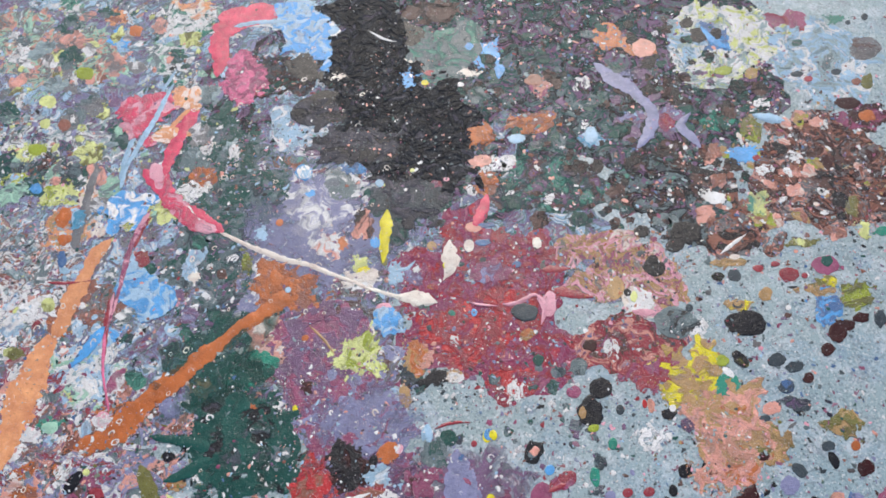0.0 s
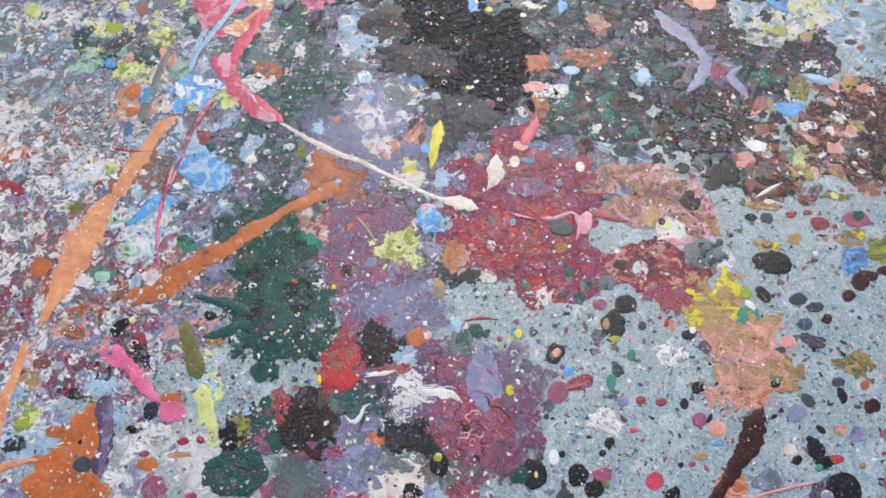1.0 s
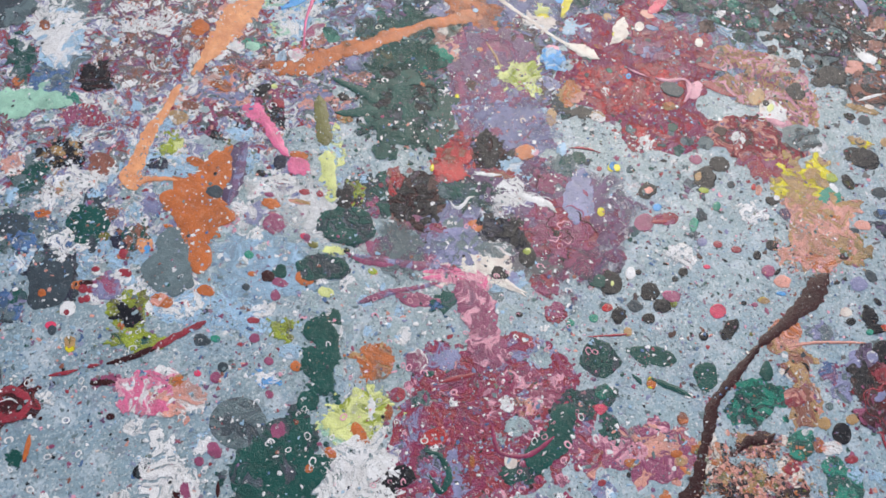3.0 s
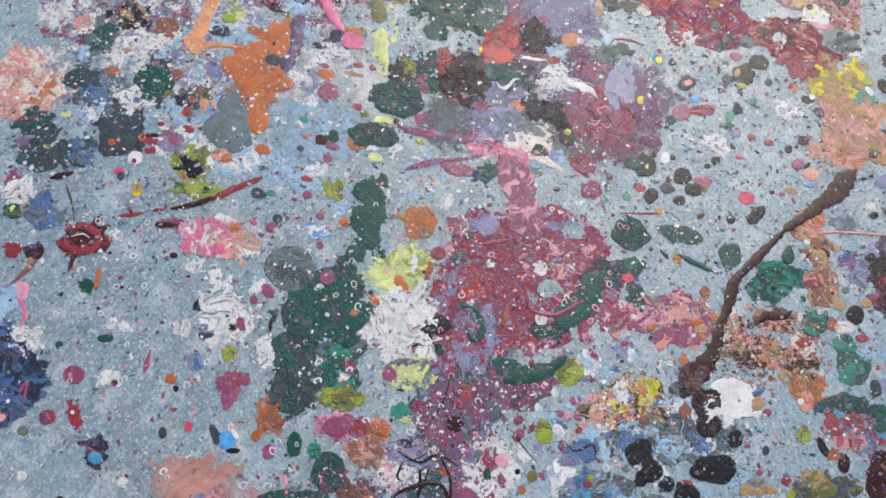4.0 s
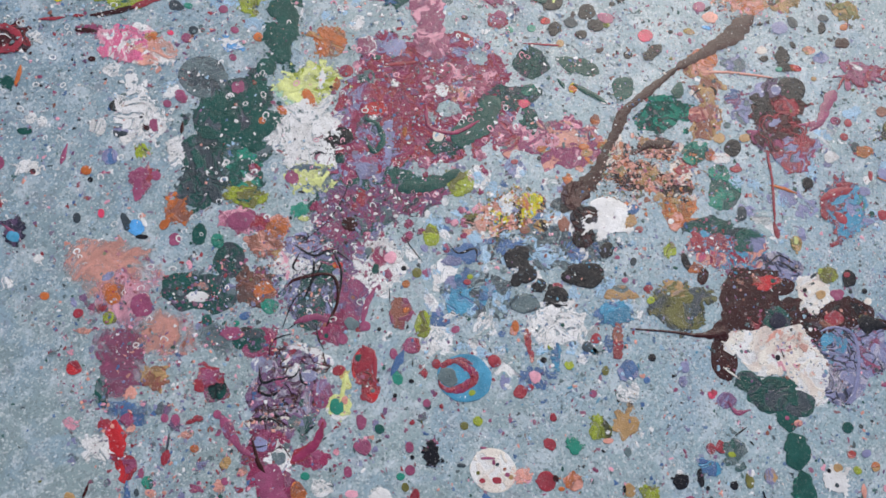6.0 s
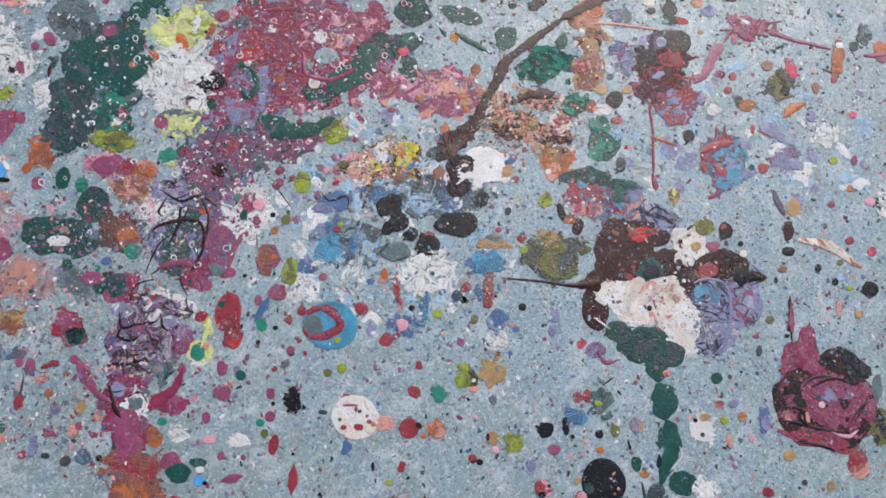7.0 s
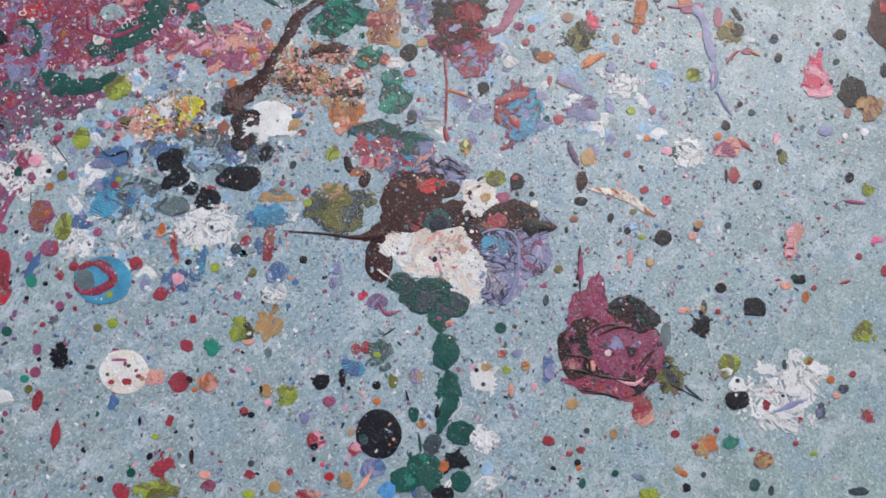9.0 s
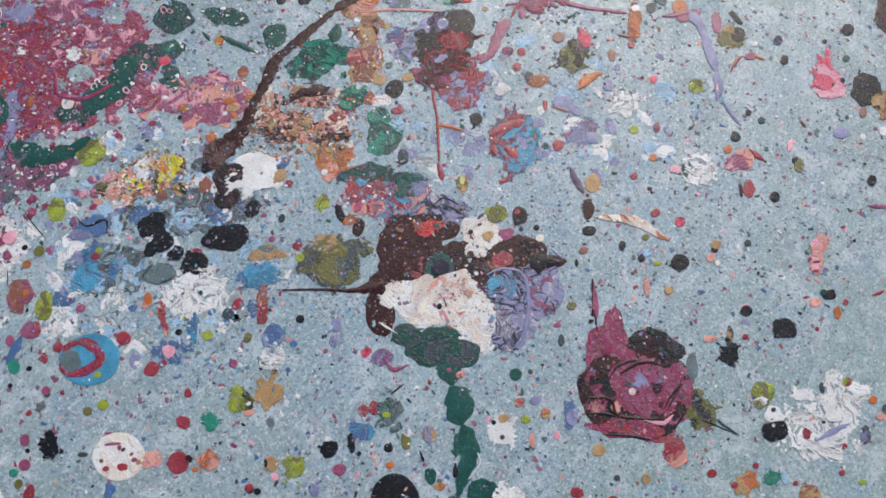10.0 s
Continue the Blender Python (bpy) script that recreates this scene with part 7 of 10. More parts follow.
blob("K", 0.228, -0.523, 0.0041, 0.0037, 83, "r")
blob("R", 0.196, -0.553, 0.0067, 0.0048, 39, "b")
strand("C", (0.367, -0.414, 0.0059), (0.376, -0.388, 0.0158), (0.401, -0.372, 0.0138), (0.410, -0.356, 0.0050))
strand("G", (0.363, -0.250, 0.0166), (0.375, -0.281, 0.0246))
strand("K", (0.395, -0.261, 0.0025), (0.397, -0.248, 0.0037), (0.402, -0.240, 0.0019))
strand("K", (0.412, -0.225, 0.0025), (0.424, -0.226, 0.0044), (0.430, -0.235, 0.0025))
blob("R/S", 0.422, -0.287, 0.0186, 0.0150, 55, "b")
strand("S", (0.397, -0.203, 0.0063), (0.431, -0.178, 0.0053), (0.502, -0.141, 0.0032))
blob("O/S", 0.374, -0.185, 0.0210, 0.0160, 49, "b")
blob("W/t", 0.456, -0.329, 0.0099, 0.0060, 39, "b")
blob("G/t", 0.454, -0.363, 0.0199, 0.0146, 45, "b")
blob("T", 0.475, -0.304, 0.0112, 0.0088, 53, "b")
blob("K", 0.504, -0.307, 0.0183, 0.0147, 86, "r")
blob("O/h", 0.477, -0.342, 0.0125, 0.0094, 97, "b")
blob("W/S", 0.495, -0.337, 0.0177, 0.0099, 38, "b")
blob("R", 0.448, -0.396, 0.0119, 0.0095, 52, "b")
blob("R", 0.529, -0.338, 0.0108, 0.0059, 38, "b")
spatter("TSwKHOlc", 864, 0.405, -0.441, 0.116, 0.063, 36, 0.0018, 0.0070)
blob("v/K", 0.520, -0.199, 0.0699, 0.0197, 110, "b")
blob("c/V", 0.438, -0.156, 0.0172, 0.0127, 97, "b")
blob("V", 0.497, -0.195, 0.0220, 0.0146, 102, "b")
blob("K", 0.471, -0.116, 0.0077, 0.0062, 63, "b")
blob("T", 0.513, -0.277, 0.0102, 0.0079, 52, "b")
blob("c/G", 0.475, -0.274, 0.0073, 0.0059, 58, "b")
blob("C", 0.530, -0.266, 0.0138, 0.0095, 100, "b")
strand("C", (0.413, -0.048, 0.0110), (0.402, -0.080, 0.0306), (0.395, -0.118, 0.0367), (0.381, -0.150, 0.0214), (0.364, -0.188, 0.0191), (0.344, -0.231, 0.0157))
strand("C", (0.344, -0.231, 0.0126), (0.327, -0.290, 0.0144), (0.310, -0.348, 0.0162), (0.311, -0.384, 0.0200), (0.318, -0.434, 0.0147), (0.323, -0.471, 0.0194), (0.324, -0.517, 0.0314), (0.326, -0.551, 0.0254))
blob("T/S", 0.415, -0.531, 0.0164, 0.0135, 94, "b")
blob("D/G", 0.411, -0.511, 0.0142, 0.0093, 39, "b")
blob("O/S", 0.486, -0.485, 0.0190, 0.0120, 107, "b")
blob("W", 0.478, -0.490, 0.0061, 0.0052, 73, "r")
blob("R", 0.439, -0.534, 0.0070, 0.0060, 73, "b")
blob("t/G", -0.135, -0.952, 0.0124, 0.0106, 133, "b")
blob("l/L", -0.148, -0.862, 0.0254, 0.0212, 28, "s")
blob("M", -0.125, -0.903, 0.0251, 0.0153, 31, "b")
blob("M/R", -0.096, -0.890, 0.0179, 0.0134, 30, "b")
blob("O/h", -0.070, -0.884, 0.0197, 0.0152, 31, "b")
blob("h/S", -0.069, -0.915, 0.0310, 0.0220, 31, "s")
blob("h/O", -0.021, -0.977, 0.0175, 0.0167, 11, "b")
blob("M", -0.168, -1.104, 0.0208, 0.0168, 137, "b")
blob("O/h", -0.216, -1.113, 0.0184, 0.0150, 85, "b")
blob("L/l", -0.197, -1.149, 0.0113, 0.0102, 179, "b")
blob("O/h", -0.219, -0.948, 0.0211, 0.0193, 149, "s")
blob("O", -0.223, -0.980, 0.0103, 0.0073, 86, "b")
blob("B", -0.257, -1.009, 0.0145, 0.0137, 46, "b")
spot("W", -0.252, -0.995, 0.0092, 0.0034, 156, "b")
blob("K", -0.240, -1.016, 0.0097, 0.0044, 31, "b")
blob("k", -0.277, -1.011, 0.0165, 0.0068, 148, "b")
blob("k", -0.346, -1.050, 0.0090, 0.0061, 135, "b")
blob("G", -0.166, -0.961, 0.0177, 0.0115, 128, "b")
blob("N/v", -0.412, -1.127, 0.0251, 0.0194, 144, "s")
spot("u", -0.408, -1.131, 0.0114, 0.0086, 21, "b")
strand("M", (-0.436, -1.125, 0.0035), (-0.408, -1.126, 0.0069), (-0.392, -1.131, 0.0035))
blob("R", -0.478, -1.097, 0.0205, 0.0093, 142, "s")
blob("W", -0.481, -1.097, 0.0038, 0.0033, 165, "r")
blob("v/R", -0.508, -1.122, 0.0120, 0.0102, 180, "b")
blob("l/c", -0.526, -1.156, 0.0089, 0.0069, 16, "b")
blob("M", -0.194, -0.990, 0.0106, 0.0087, 135, "b")
blob("O", -0.303, -1.178, 0.0078, 0.0064, 14, "b")
blob("R", -0.242, -1.170, 0.0079, 0.0078, 11, "b")
blob("r", -0.319, -1.022, 0.0081, 0.0053, 133, "b")
blob("W*", -0.351, -1.137, 0.0088, 0.0075, 10, "b")
blob("W*", -0.483, -1.207, 0.0089, 0.0074, 6, "b")
blob("W*", -0.365, -1.195, 0.0108, 0.0094, 173, "b")
blob("V/W", -0.383, -1.250, 0.0169, 0.0120, 22, "b")
blob("K/C", -0.410, -1.206, 0.0097, 0.0081, 156, "b")
blob("k", -0.386, -1.271, 0.0123, 0.0057, 134, "b")
blob("R", -0.382, -1.220, 0.0045, 0.0039, 173, "r")
blob("M", -0.298, -0.955, 0.0230, 0.0089, 128, "b")
blob("W", -0.105, -1.045, 0.0172, 0.0083, 31, "b")
blob("D/c", -0.443, -1.306, 0.0297, 0.0235, 154, "b")
blob("D", -0.495, -1.262, 0.0173, 0.0122, 144, "b")
blob("D/N", -0.582, -1.143, 0.0400, 0.0268, 24, "b")
blob("P", -0.567, -1.159, 0.0089, 0.0062, 23, "b")
blob("t/G", -0.000, -0.993, 0.0147, 0.0124, 28, "b")
blob("t", -0.058, -0.834, 0.0137, 0.0135, 152, "s")
blob("y/L", -0.042, -0.842, 0.0090, 0.0054, 32, "b")
blob("V!K", -0.019, -0.878, 0.0294, 0.0221, 32, "b")
blob("T/h", -0.036, -0.915, 0.0133, 0.0130, 4, "b")
blob("W/P", -0.024, -0.918, 0.0174, 0.0132, 125, "s")
strand("K", (-0.013, -0.887, 0.0021), (-0.008, -0.918, 0.0037), (0.004, -0.920, 0.0021))
spatter("MmVSWc", 720, 0.001, -0.907, 0.095, 0.075, 124, 0.0018, 0.0070)
strand("K", (-0.021, -0.738, 0.0011), (-0.009, -0.775, 0.0022), (-0.006, -0.811, 0.0016), (-0.012, -0.847, 0.0016), (-0.022, -0.880, 0.0021))
strand("K", (-0.012, -0.896, 0.0016), (0.007, -0.877, 0.0026), (0.015, -0.856, 0.0011))
strand("K", (0.039, -1.012, 0.0015), (0.026, -0.961, 0.0026), (0.034, -0.926, 0.0021), (0.026, -0.881, 0.0026))
strand("K", (0.046, -0.888, 0.0021), (0.076, -0.910, 0.0026), (0.081, -0.927, 0.0015))
strand("K", (0.046, -1.007, 0.0015), (0.055, -0.982, 0.0025))
strand("K", (0.142, -0.858, 0.0010), (0.157, -0.878, 0.0015))
spot("P", 0.116, -0.815, 0.0108, 0.0104, 60, "b")
spot("c", 0.080, -0.828, 0.0079, 0.0063, 120, "b")
spot("G", 0.106, -0.845, 0.0087, 0.0062, 120, "b")
blob("Q/O", 0.051, -0.875, 0.0080, 0.0069, 33, "b")
strand("M", (0.123, -0.870, 0.0069), (0.129, -0.906, 0.0085), (0.143, -0.936, 0.0067))
blob("L/l", 0.151, -0.746, 0.0189, 0.0145, 116, "b")
blob("L/l", 0.220, -0.876, 0.0199, 0.0122, 118, "b")
blob("l", 0.166, -0.812, 0.0087, 0.0080, 108, "b")
blob("O/T", 0.162, -0.838, 0.0067, 0.0064, 56, "r")
blob("M/h", 0.183, -0.882, 0.0234, 0.0174, 118, "b")
blob("u/D", 0.251, -0.809, 0.0239, 0.0193, 112, "s")
blob("M", 0.146, -0.933, 0.0095, 0.0082, 35, "b")
blob("t", -0.027, -1.044, 0.0051, 0.0045, 24, "r")
blob("G", -0.069, -1.066, 0.0091, 0.0084, 147, "b")
blob("D/c", -0.023, -1.027, 0.0086, 0.0066, 29, "b")
blob("l/K", -0.008, -1.046, 0.0102, 0.0065, 31, "b")
blob("k/G", 0.007, -1.041, 0.0170, 0.0081, 32, "b")
blob("M", -0.022, -1.060, 0.0212, 0.0097, 32, "b")
blob("c", 0.126, -0.942, 0.0112, 0.0107, 38, "b")
blob("R", 0.244, -0.778, 0.0063, 0.0052, 40, "b")
blob("L", 0.243, -0.768, 0.0054, 0.0043, 39, "r")
blob("V/M", 0.271, -0.855, 0.0071, 0.0065, 54, "b")
blob("K", 0.144, -0.818, 0.0045, 0.0043, 59, "r")
blob("K", 0.168, -0.924, 0.0035, 0.0033, 43, "r")
blob("O/h", 0.187, -0.874, 0.0062, 0.0058, 51, "b")
strand("K", (0.104, -0.768, 0.0016), (0.133, -0.781, 0.0021), (0.165, -0.792, 0.0016))
strand("K", (0.181, -0.740, 0.0016), (0.205, -0.745, 0.0032), (0.224, -0.723, 0.0043), (0.238, -0.740, 0.0021))
blob("D/c", 0.213, -0.741, 0.0272, 0.0177, 35, "b")
blob("V/D", 0.204, -0.762, 0.0180, 0.0088, 34, "b")
blob("Y/L", 0.263, -0.590, 0.0141, 0.0094, 37, "b")
blob("K/T", 0.296, -0.624, 0.0140, 0.0109, 42, "b")
blob("h", 0.276, -0.647, 0.0093, 0.0072, 41, "b")
spatter("YTSwlOW", 648, 0.246, -0.628, 0.070, 0.051, 38, 0.0018, 0.0070)
blob("c/k", 0.302, -0.575, 0.0169, 0.0112, 38, "b")
blob("K", 0.312, -0.575, 0.0105, 0.0091, 55, "b")
blob("h", 0.327, -0.601, 0.0123, 0.0108, 92, "b")
blob("K", 0.411, -0.599, 0.0147, 0.0117, 101, "b")
blob("K", 0.310, -0.728, 0.0131, 0.0098, 111, "b")
blob("K", 0.343, -0.722, 0.0082, 0.0068, 78, "b")
blob("K", 0.385, -0.722, 0.0201, 0.0175, 55, "b")
blob("W*", 0.410, -0.758, 0.0385, 0.0344, 67, "s")
blob("W*", 0.408, -0.769, 0.0272, 0.0241, 61, "s")
blob("c/G", 0.343, -0.757, 0.0258, 0.0152, 35, "b")
blob("K", 0.366, -0.708, 0.0071, 0.0061, 96, "b")
blob("R/P", 0.373, -0.698, 0.0090, 0.0052, 35, "b")
blob("D/u", 0.279, -0.781, 0.0171, 0.0080, 117, "b")
blob("M", 0.463, -0.625, 0.0056, 0.0047, 54, "r")
blob("T/c", 0.469, -0.650, 0.0272, 0.0129, 35, "b")
blob("D/u", 0.478, -0.685, 0.0175, 0.0147, 94, "b")
blob("l/k", 0.566, -0.604, 0.0509, 0.0387, 47, "b")
blob("l/T", 0.541, -0.589, 0.0230, 0.0147, 39, "b")
blob("L/l", 0.501, -0.536, 0.0129, 0.0110, 71, "b")
blob("K", 0.534, -0.538, 0.0162, 0.0068, 139, "b")
blob("R", 0.503, -0.615, 0.0083, 0.0060, 42, "b")
blob("R", 0.472, -0.740, 0.0081, 0.0065, 47, "r")
blob("R/h", 0.498, -0.712, 0.0210, 0.0061, 114, "b")
blob("O/R", 0.377, -0.800, 0.0187, 0.0053, 127, "b")
blob("L", 0.517, -0.630, 0.0076, 0.0065, 66, "b")
blob("k", 0.459, -0.589, 0.0073, 0.0054, 104, "b")
blob("O", 0.484, -0.671, 0.0063, 0.0042, 39, "b")
blob("S/O", 0.351, -0.800, 0.0125, 0.0070, 115, "b")
blob("G/V", 0.609, -0.445, 0.0286, 0.0181, 41, "b")
blob("R/u", 0.546, -0.485, 0.0284, 0.0181, 40, "s")
blob("O/h", 0.554, -0.539, 0.0122, 0.0087, 44, "b")
spatter("RuVMW", 324, 0.580, -0.496, 0.061, 0.036, 38, 0.0018, 0.0070)
blob("k", 0.575, -0.406, 0.0146, 0.0092, 104, "b")
blob("C", 0.571, -0.544, 0.0136, 0.0089, 104, "b")

spatter("DbcVuDAc", 720, 0.463, -0.718, 0.193, 0.155, 35, 0.0020, 0.0070)

blob("V/W", 0.117, -1.049, 0.0152, 0.0088, 32, "b")
strand("M", (0.150, -1.187, 0.0413), (0.174, -1.221, 0.0375), (0.191, -1.244, 0.0485))
strand("R", (0.174, -1.171, 0.0166), (0.180, -1.147, 0.0217), (0.187, -1.122, 0.0118), (0.178, -1.092, 0.0051))
blob("M", 0.179, -1.096, 0.0078, 0.0066, 142, "b")
blob("V", 0.118, -1.174, 0.0114, 0.0102, 163, "b")
blob("W*", 0.155, -1.174, 0.0192, 0.0165, 15, "s")
blob("c/V", 0.154, -1.175, 0.0125, 0.0107, 15, "b")
blob("M", 0.200, -1.138, 0.0070, 0.0064, 165, "b")
strand("M", (0.036, -1.172, 0.0050), (0.057, -1.178, 0.0167), (0.093, -1.195, 0.0099), (0.124, -1.194, 0.0083))
strand("K", (0.043, -1.078, 0.0026), (0.063, -1.096, 0.0041), (0.078, -1.081, 0.0031), (0.099, -1.061, 0.0036), (0.098, -1.046, 0.0026))
strand("K", (0.098, -1.046, 0.0031), (0.115, -1.061, 0.0046), (0.128, -1.057, 0.0021))
strand("K", (0.063, -1.096, 0.0036), (0.067, -1.110, 0.0041), (0.088, -1.104, 0.0041), (0.095, -1.082, 0.0026))
strand("K", (0.089, -1.152, 0.0025), (0.106, -1.135, 0.0035), (0.125, -1.131, 0.0030))
strand("K", (0.100, -1.118, 0.0020), (0.114, -1.125, 0.0030), (0.125, -1.112, 0.0020))
strand("K", (0.101, -1.185, 0.0020), (0.117, -1.179, 0.0025), (0.128, -1.167, 0.0030))
strand("K", (0.139, -1.174, 0.0025), (0.148, -1.158, 0.0025), (0.169, -1.165, 0.0025))
strand("K", (0.164, -1.127, 0.0020), (0.171, -1.102, 0.0020))
strand("C", (0.099, -1.171, 0.0033), (0.133, -1.198, 0.0066), (0.154, -1.204, 0.0041))
strand("K", (0.048, -1.059, 0.0026), (0.038, -1.033, 0.0026), (0.059, -1.005, 0.0021))
strand("K", (0.077, -0.973, 0.0021), (0.097, -0.992, 0.0032), (0.116, -1.001, 0.0021))
strand("R", (0.160, -0.960, 0.0088), (0.178, -0.969, 0.0211), (0.177, -1.003, 0.0105))
strand("R", (0.180, -0.957, 0.0071), (0.208, -0.992, 0.0087))
blob("G", 0.168, -0.980, 0.0070, 0.0062, 17, "b")
blob("R", 0.209, -1.026, 0.0063, 0.0058, 159, "b")
blob("y/O", 0.168, -1.019, 0.0199, 0.0067, 148, "b")
spot("t", 0.183, -1.064, 0.0106, 0.0091, 144, "b")
spot("S", 0.187, -1.047, 0.0062, 0.0050, 138, "b")
blob("R", 0.153, -1.014, 0.0103, 0.0088, 22, "b")
blob("M", 0.129, -0.970, 0.0091, 0.0077, 139, "b")
blob("u", 0.326, -0.912, 0.0448, 0.0385, 28, "r")
spot("c", 0.303, -0.925, 0.0154, 0.0146, 155, "b")
strand("R/M", (0.290, -0.931, 0.0053), (0.289, -0.911, 0.0089), (0.305, -0.891, 0.0080), (0.326, -0.887, 0.0063))
strand("R/M", (0.340, -0.895, 0.0053), (0.337, -0.915, 0.0124), (0.321, -0.939, 0.0097), (0.303, -0.944, 0.0070), (0.291, -0.936, 0.0053))
blob("L", 0.349, -0.925, 0.0061, 0.0053, 27, "b")
blob("R/M", 0.276, -0.919, 0.0079, 0.0072, 21, "b")
blob("R", 0.351, -0.862, 0.0101, 0.0097, 150, "b")
strand("D", (0.220, -0.929, 0.0089), (0.223, -0.950, 0.0159), (0.226, -0.975, 0.0070))
blob("M/R", 0.227, -0.916, 0.0141, 0.0127, 21, "b")
blob("M", 0.210, -0.944, 0.0091, 0.0061, 131, "b")
blob("t", 0.237, -0.972, 0.0117, 0.0076, 144, "b")
blob("K", 0.249, -0.997, 0.0036, 0.0034, 159, "r")
blob("K", 0.258, -0.964, 0.0043, 0.0035, 28, "r")
blob("K", 0.347, -1.037, 0.0180, 0.0119, 130, "s")
strand("K", (0.332, -1.047, 0.0020), (0.340, -1.039, 0.0102))
blob("w/W", 0.442, -1.007, 0.0370, 0.0331, 23, "r")
spot("R", 0.436, -1.029, 0.0047, 0.0038, 28, "r")
spot("R", 0.455, -1.016, 0.0069, 0.0051, 31, "b")
spot("M", 0.425, -0.996, 0.0129, 0.0021, 34, "b")
spot("M", 0.410, -0.987, 0.0060, 0.0017, 34, "b")
spot("l", 0.424, -1.023, 0.0031, 0.0029, 173, "r")
spot("M", 0.464, -1.000, 0.0043, 0.0034, 30, "r")
spot("M", 0.436, -0.996, 0.0043, 0.0026, 128, "r")
blob("S/P", 0.483, -0.988, 0.0130, 0.0119, 23, "s")
blob("T", 0.471, -1.000, 0.0044, 0.0042, 177, "r")
blob("D", 0.457, -1.051, 0.0093, 0.0084, 141, "s")
blob("L/l", 0.227, -0.886, 0.0116, 0.0109, 10, "b")
blob("M", 0.228, -1.060, 0.0122, 0.0076, 131, "b")
blob("G", 0.258, -1.053, 0.0080, 0.0074, 163, "b")
blob("L/K", 0.381, -0.957, 0.0080, 0.0077, 164, "b")
blob("l", 0.367, -0.975, 0.0069, 0.0061, 25, "b")
blob("M", 0.313, -1.050, 0.0086, 0.0067, 134, "b")
blob("R", 0.363, -1.110, 0.0148, 0.0076, 119, "b")
strand("R", (0.405, -1.115, 0.0050), (0.418, -1.134, 0.0148), (0.428, -1.153, 0.0049))
strand("M", (0.328, -1.195, 0.0065), (0.340, -1.182, 0.0131), (0.352, -1.170, 0.0082))
blob("M", 0.333, -1.078, 0.0085, 0.0075, 142, "b")
blob("t", 0.326, -1.094, 0.0068, 0.0058, 21, "b")
blob("l", 0.341, -1.103, 0.0068, 0.0058, 140, "b")
blob("k", 0.302, -0.982, 0.0052, 0.0048, 16, "r")
blob("M", 0.298, -0.979, 0.0071, 0.0060, 136, "b")
blob("R", 0.320, -0.970, 0.0036, 0.0034, 160, "r")
blob("M", 0.254, -1.133, 0.0085, 0.0066, 137, "b")
blob("P", 0.278, -1.157, 0.0099, 0.0058, 31, "b")
blob("M", 0.307, -1.166, 0.0060, 0.0055, 171, "b")
blob("k", 0.396, -1.028, 0.0068, 0.0034, 33, "b")
blob("K", 0.325, -1.060, 0.0035, 0.0033, 167, "r")
blob("r/P", 0.222, -1.119, 0.0053, 0.0048, 165, "r")
blob("M/P", 0.251, -1.089, 0.0132, 0.0122, 165, "b")
blob("T", 0.090, -1.222, 0.0075, 0.0065, 9, "b")
blob("M", 0.106, -1.247, 0.0061, 0.0053, 166, "b")
blob("G", 0.168, -1.240, 0.0082, 0.0040, 132, "b")
blob("K", 0.160, -1.267, 0.0051, 0.0045, 168, "r")
blob("t", 0.203, -1.174, 0.0074, 0.0058, 25, "b")
blob("W*", 0.235, -1.175, 0.0165, 0.0123, 26, "b")
blob("W*", 0.313, -1.134, 0.0166, 0.0099, 31, "b")
blob("K", 0.395, -1.104, 0.0026, 0.0024, 174, "r")
blob("h/R", 0.223, -1.261, 0.0442, 0.0394, 170, "s")
blob("h/O", 0.244, -1.281, 0.0326, 0.0272, 16, "b")
blob("M/R", 0.237, -1.309, 0.0239, 0.0118, 31, "b")
blob("O/h", 0.207, -1.199, 0.0167, 0.0121, 136, "b")
blob("M", 0.250, -1.212, 0.0164, 0.0129, 24, "b")
blob("G", 0.270, -1.218, 0.0180, 0.0144, 23, "b")
blob("t/G", 0.284, -1.192, 0.0123, 0.0065, 31, "b")
blob("W", 0.293, -1.199, 0.0066, 0.0048, 27, "b")
blob("B", 0.302, -1.212, 0.0098, 0.0072, 27, "b")
blob("K", 0.311, -1.210, 0.0041, 0.0032, 24, "r")
blob("R/M", 0.291, -1.260, 0.0147, 0.0099, 112, "b")
blob("R/M", 0.343, -1.231, 0.0115, 0.0063, 146, "b")
blob("D/c", 0.138, -1.279, 0.0128, 0.0113, 168, "b")
blob("V", 0.184, -1.214, 0.0099, 0.0056, 133, "b")
blob("R", 0.354, -0.862, 0.0092, 0.0088, 150, "b")
blob("R/S", 0.383, -0.807, 0.0250, 0.0054, 135, "b")
blob("O", 0.350, -0.795, 0.0093, 0.0063, 127, "b")
blob("u/D", 0.433, -0.803, 0.0248, 0.0090, 125, "b")
blob("L", 0.416, -0.792, 0.0046, 0.0045, 137, "r")
blob("L", 0.458, -0.800, 0.0081, 0.0073, 33, "s")
blob("l", 0.512, -0.774, 0.0073, 0.0064, 124, "b")
blob("R", 0.472, -0.736, 0.0082, 0.0075, 36, "b")
blob("R/h", 0.507, -0.721, 0.0308, 0.0073, 114, "b")
blob("u/D", 0.476, -0.685, 0.0278, 0.0190, 35, "b")
blob("D/V", 0.544, -0.752, 0.0184, 0.0173, 119, "b")
blob("K", 0.566, -0.712, 0.0065, 0.0064, 89, "b")
blob("R/S", 0.413, -0.880, 0.0108, 0.0105, 156, "b")
blob("R", 0.423, -0.866, 0.0062, 0.0054, 30, "b")
blob("V", 0.619, -0.695, 0.0102, 0.0083, 119, "b")
blob("R/r", 0.679, -0.708, 0.0075, 0.0072, 69, "s")
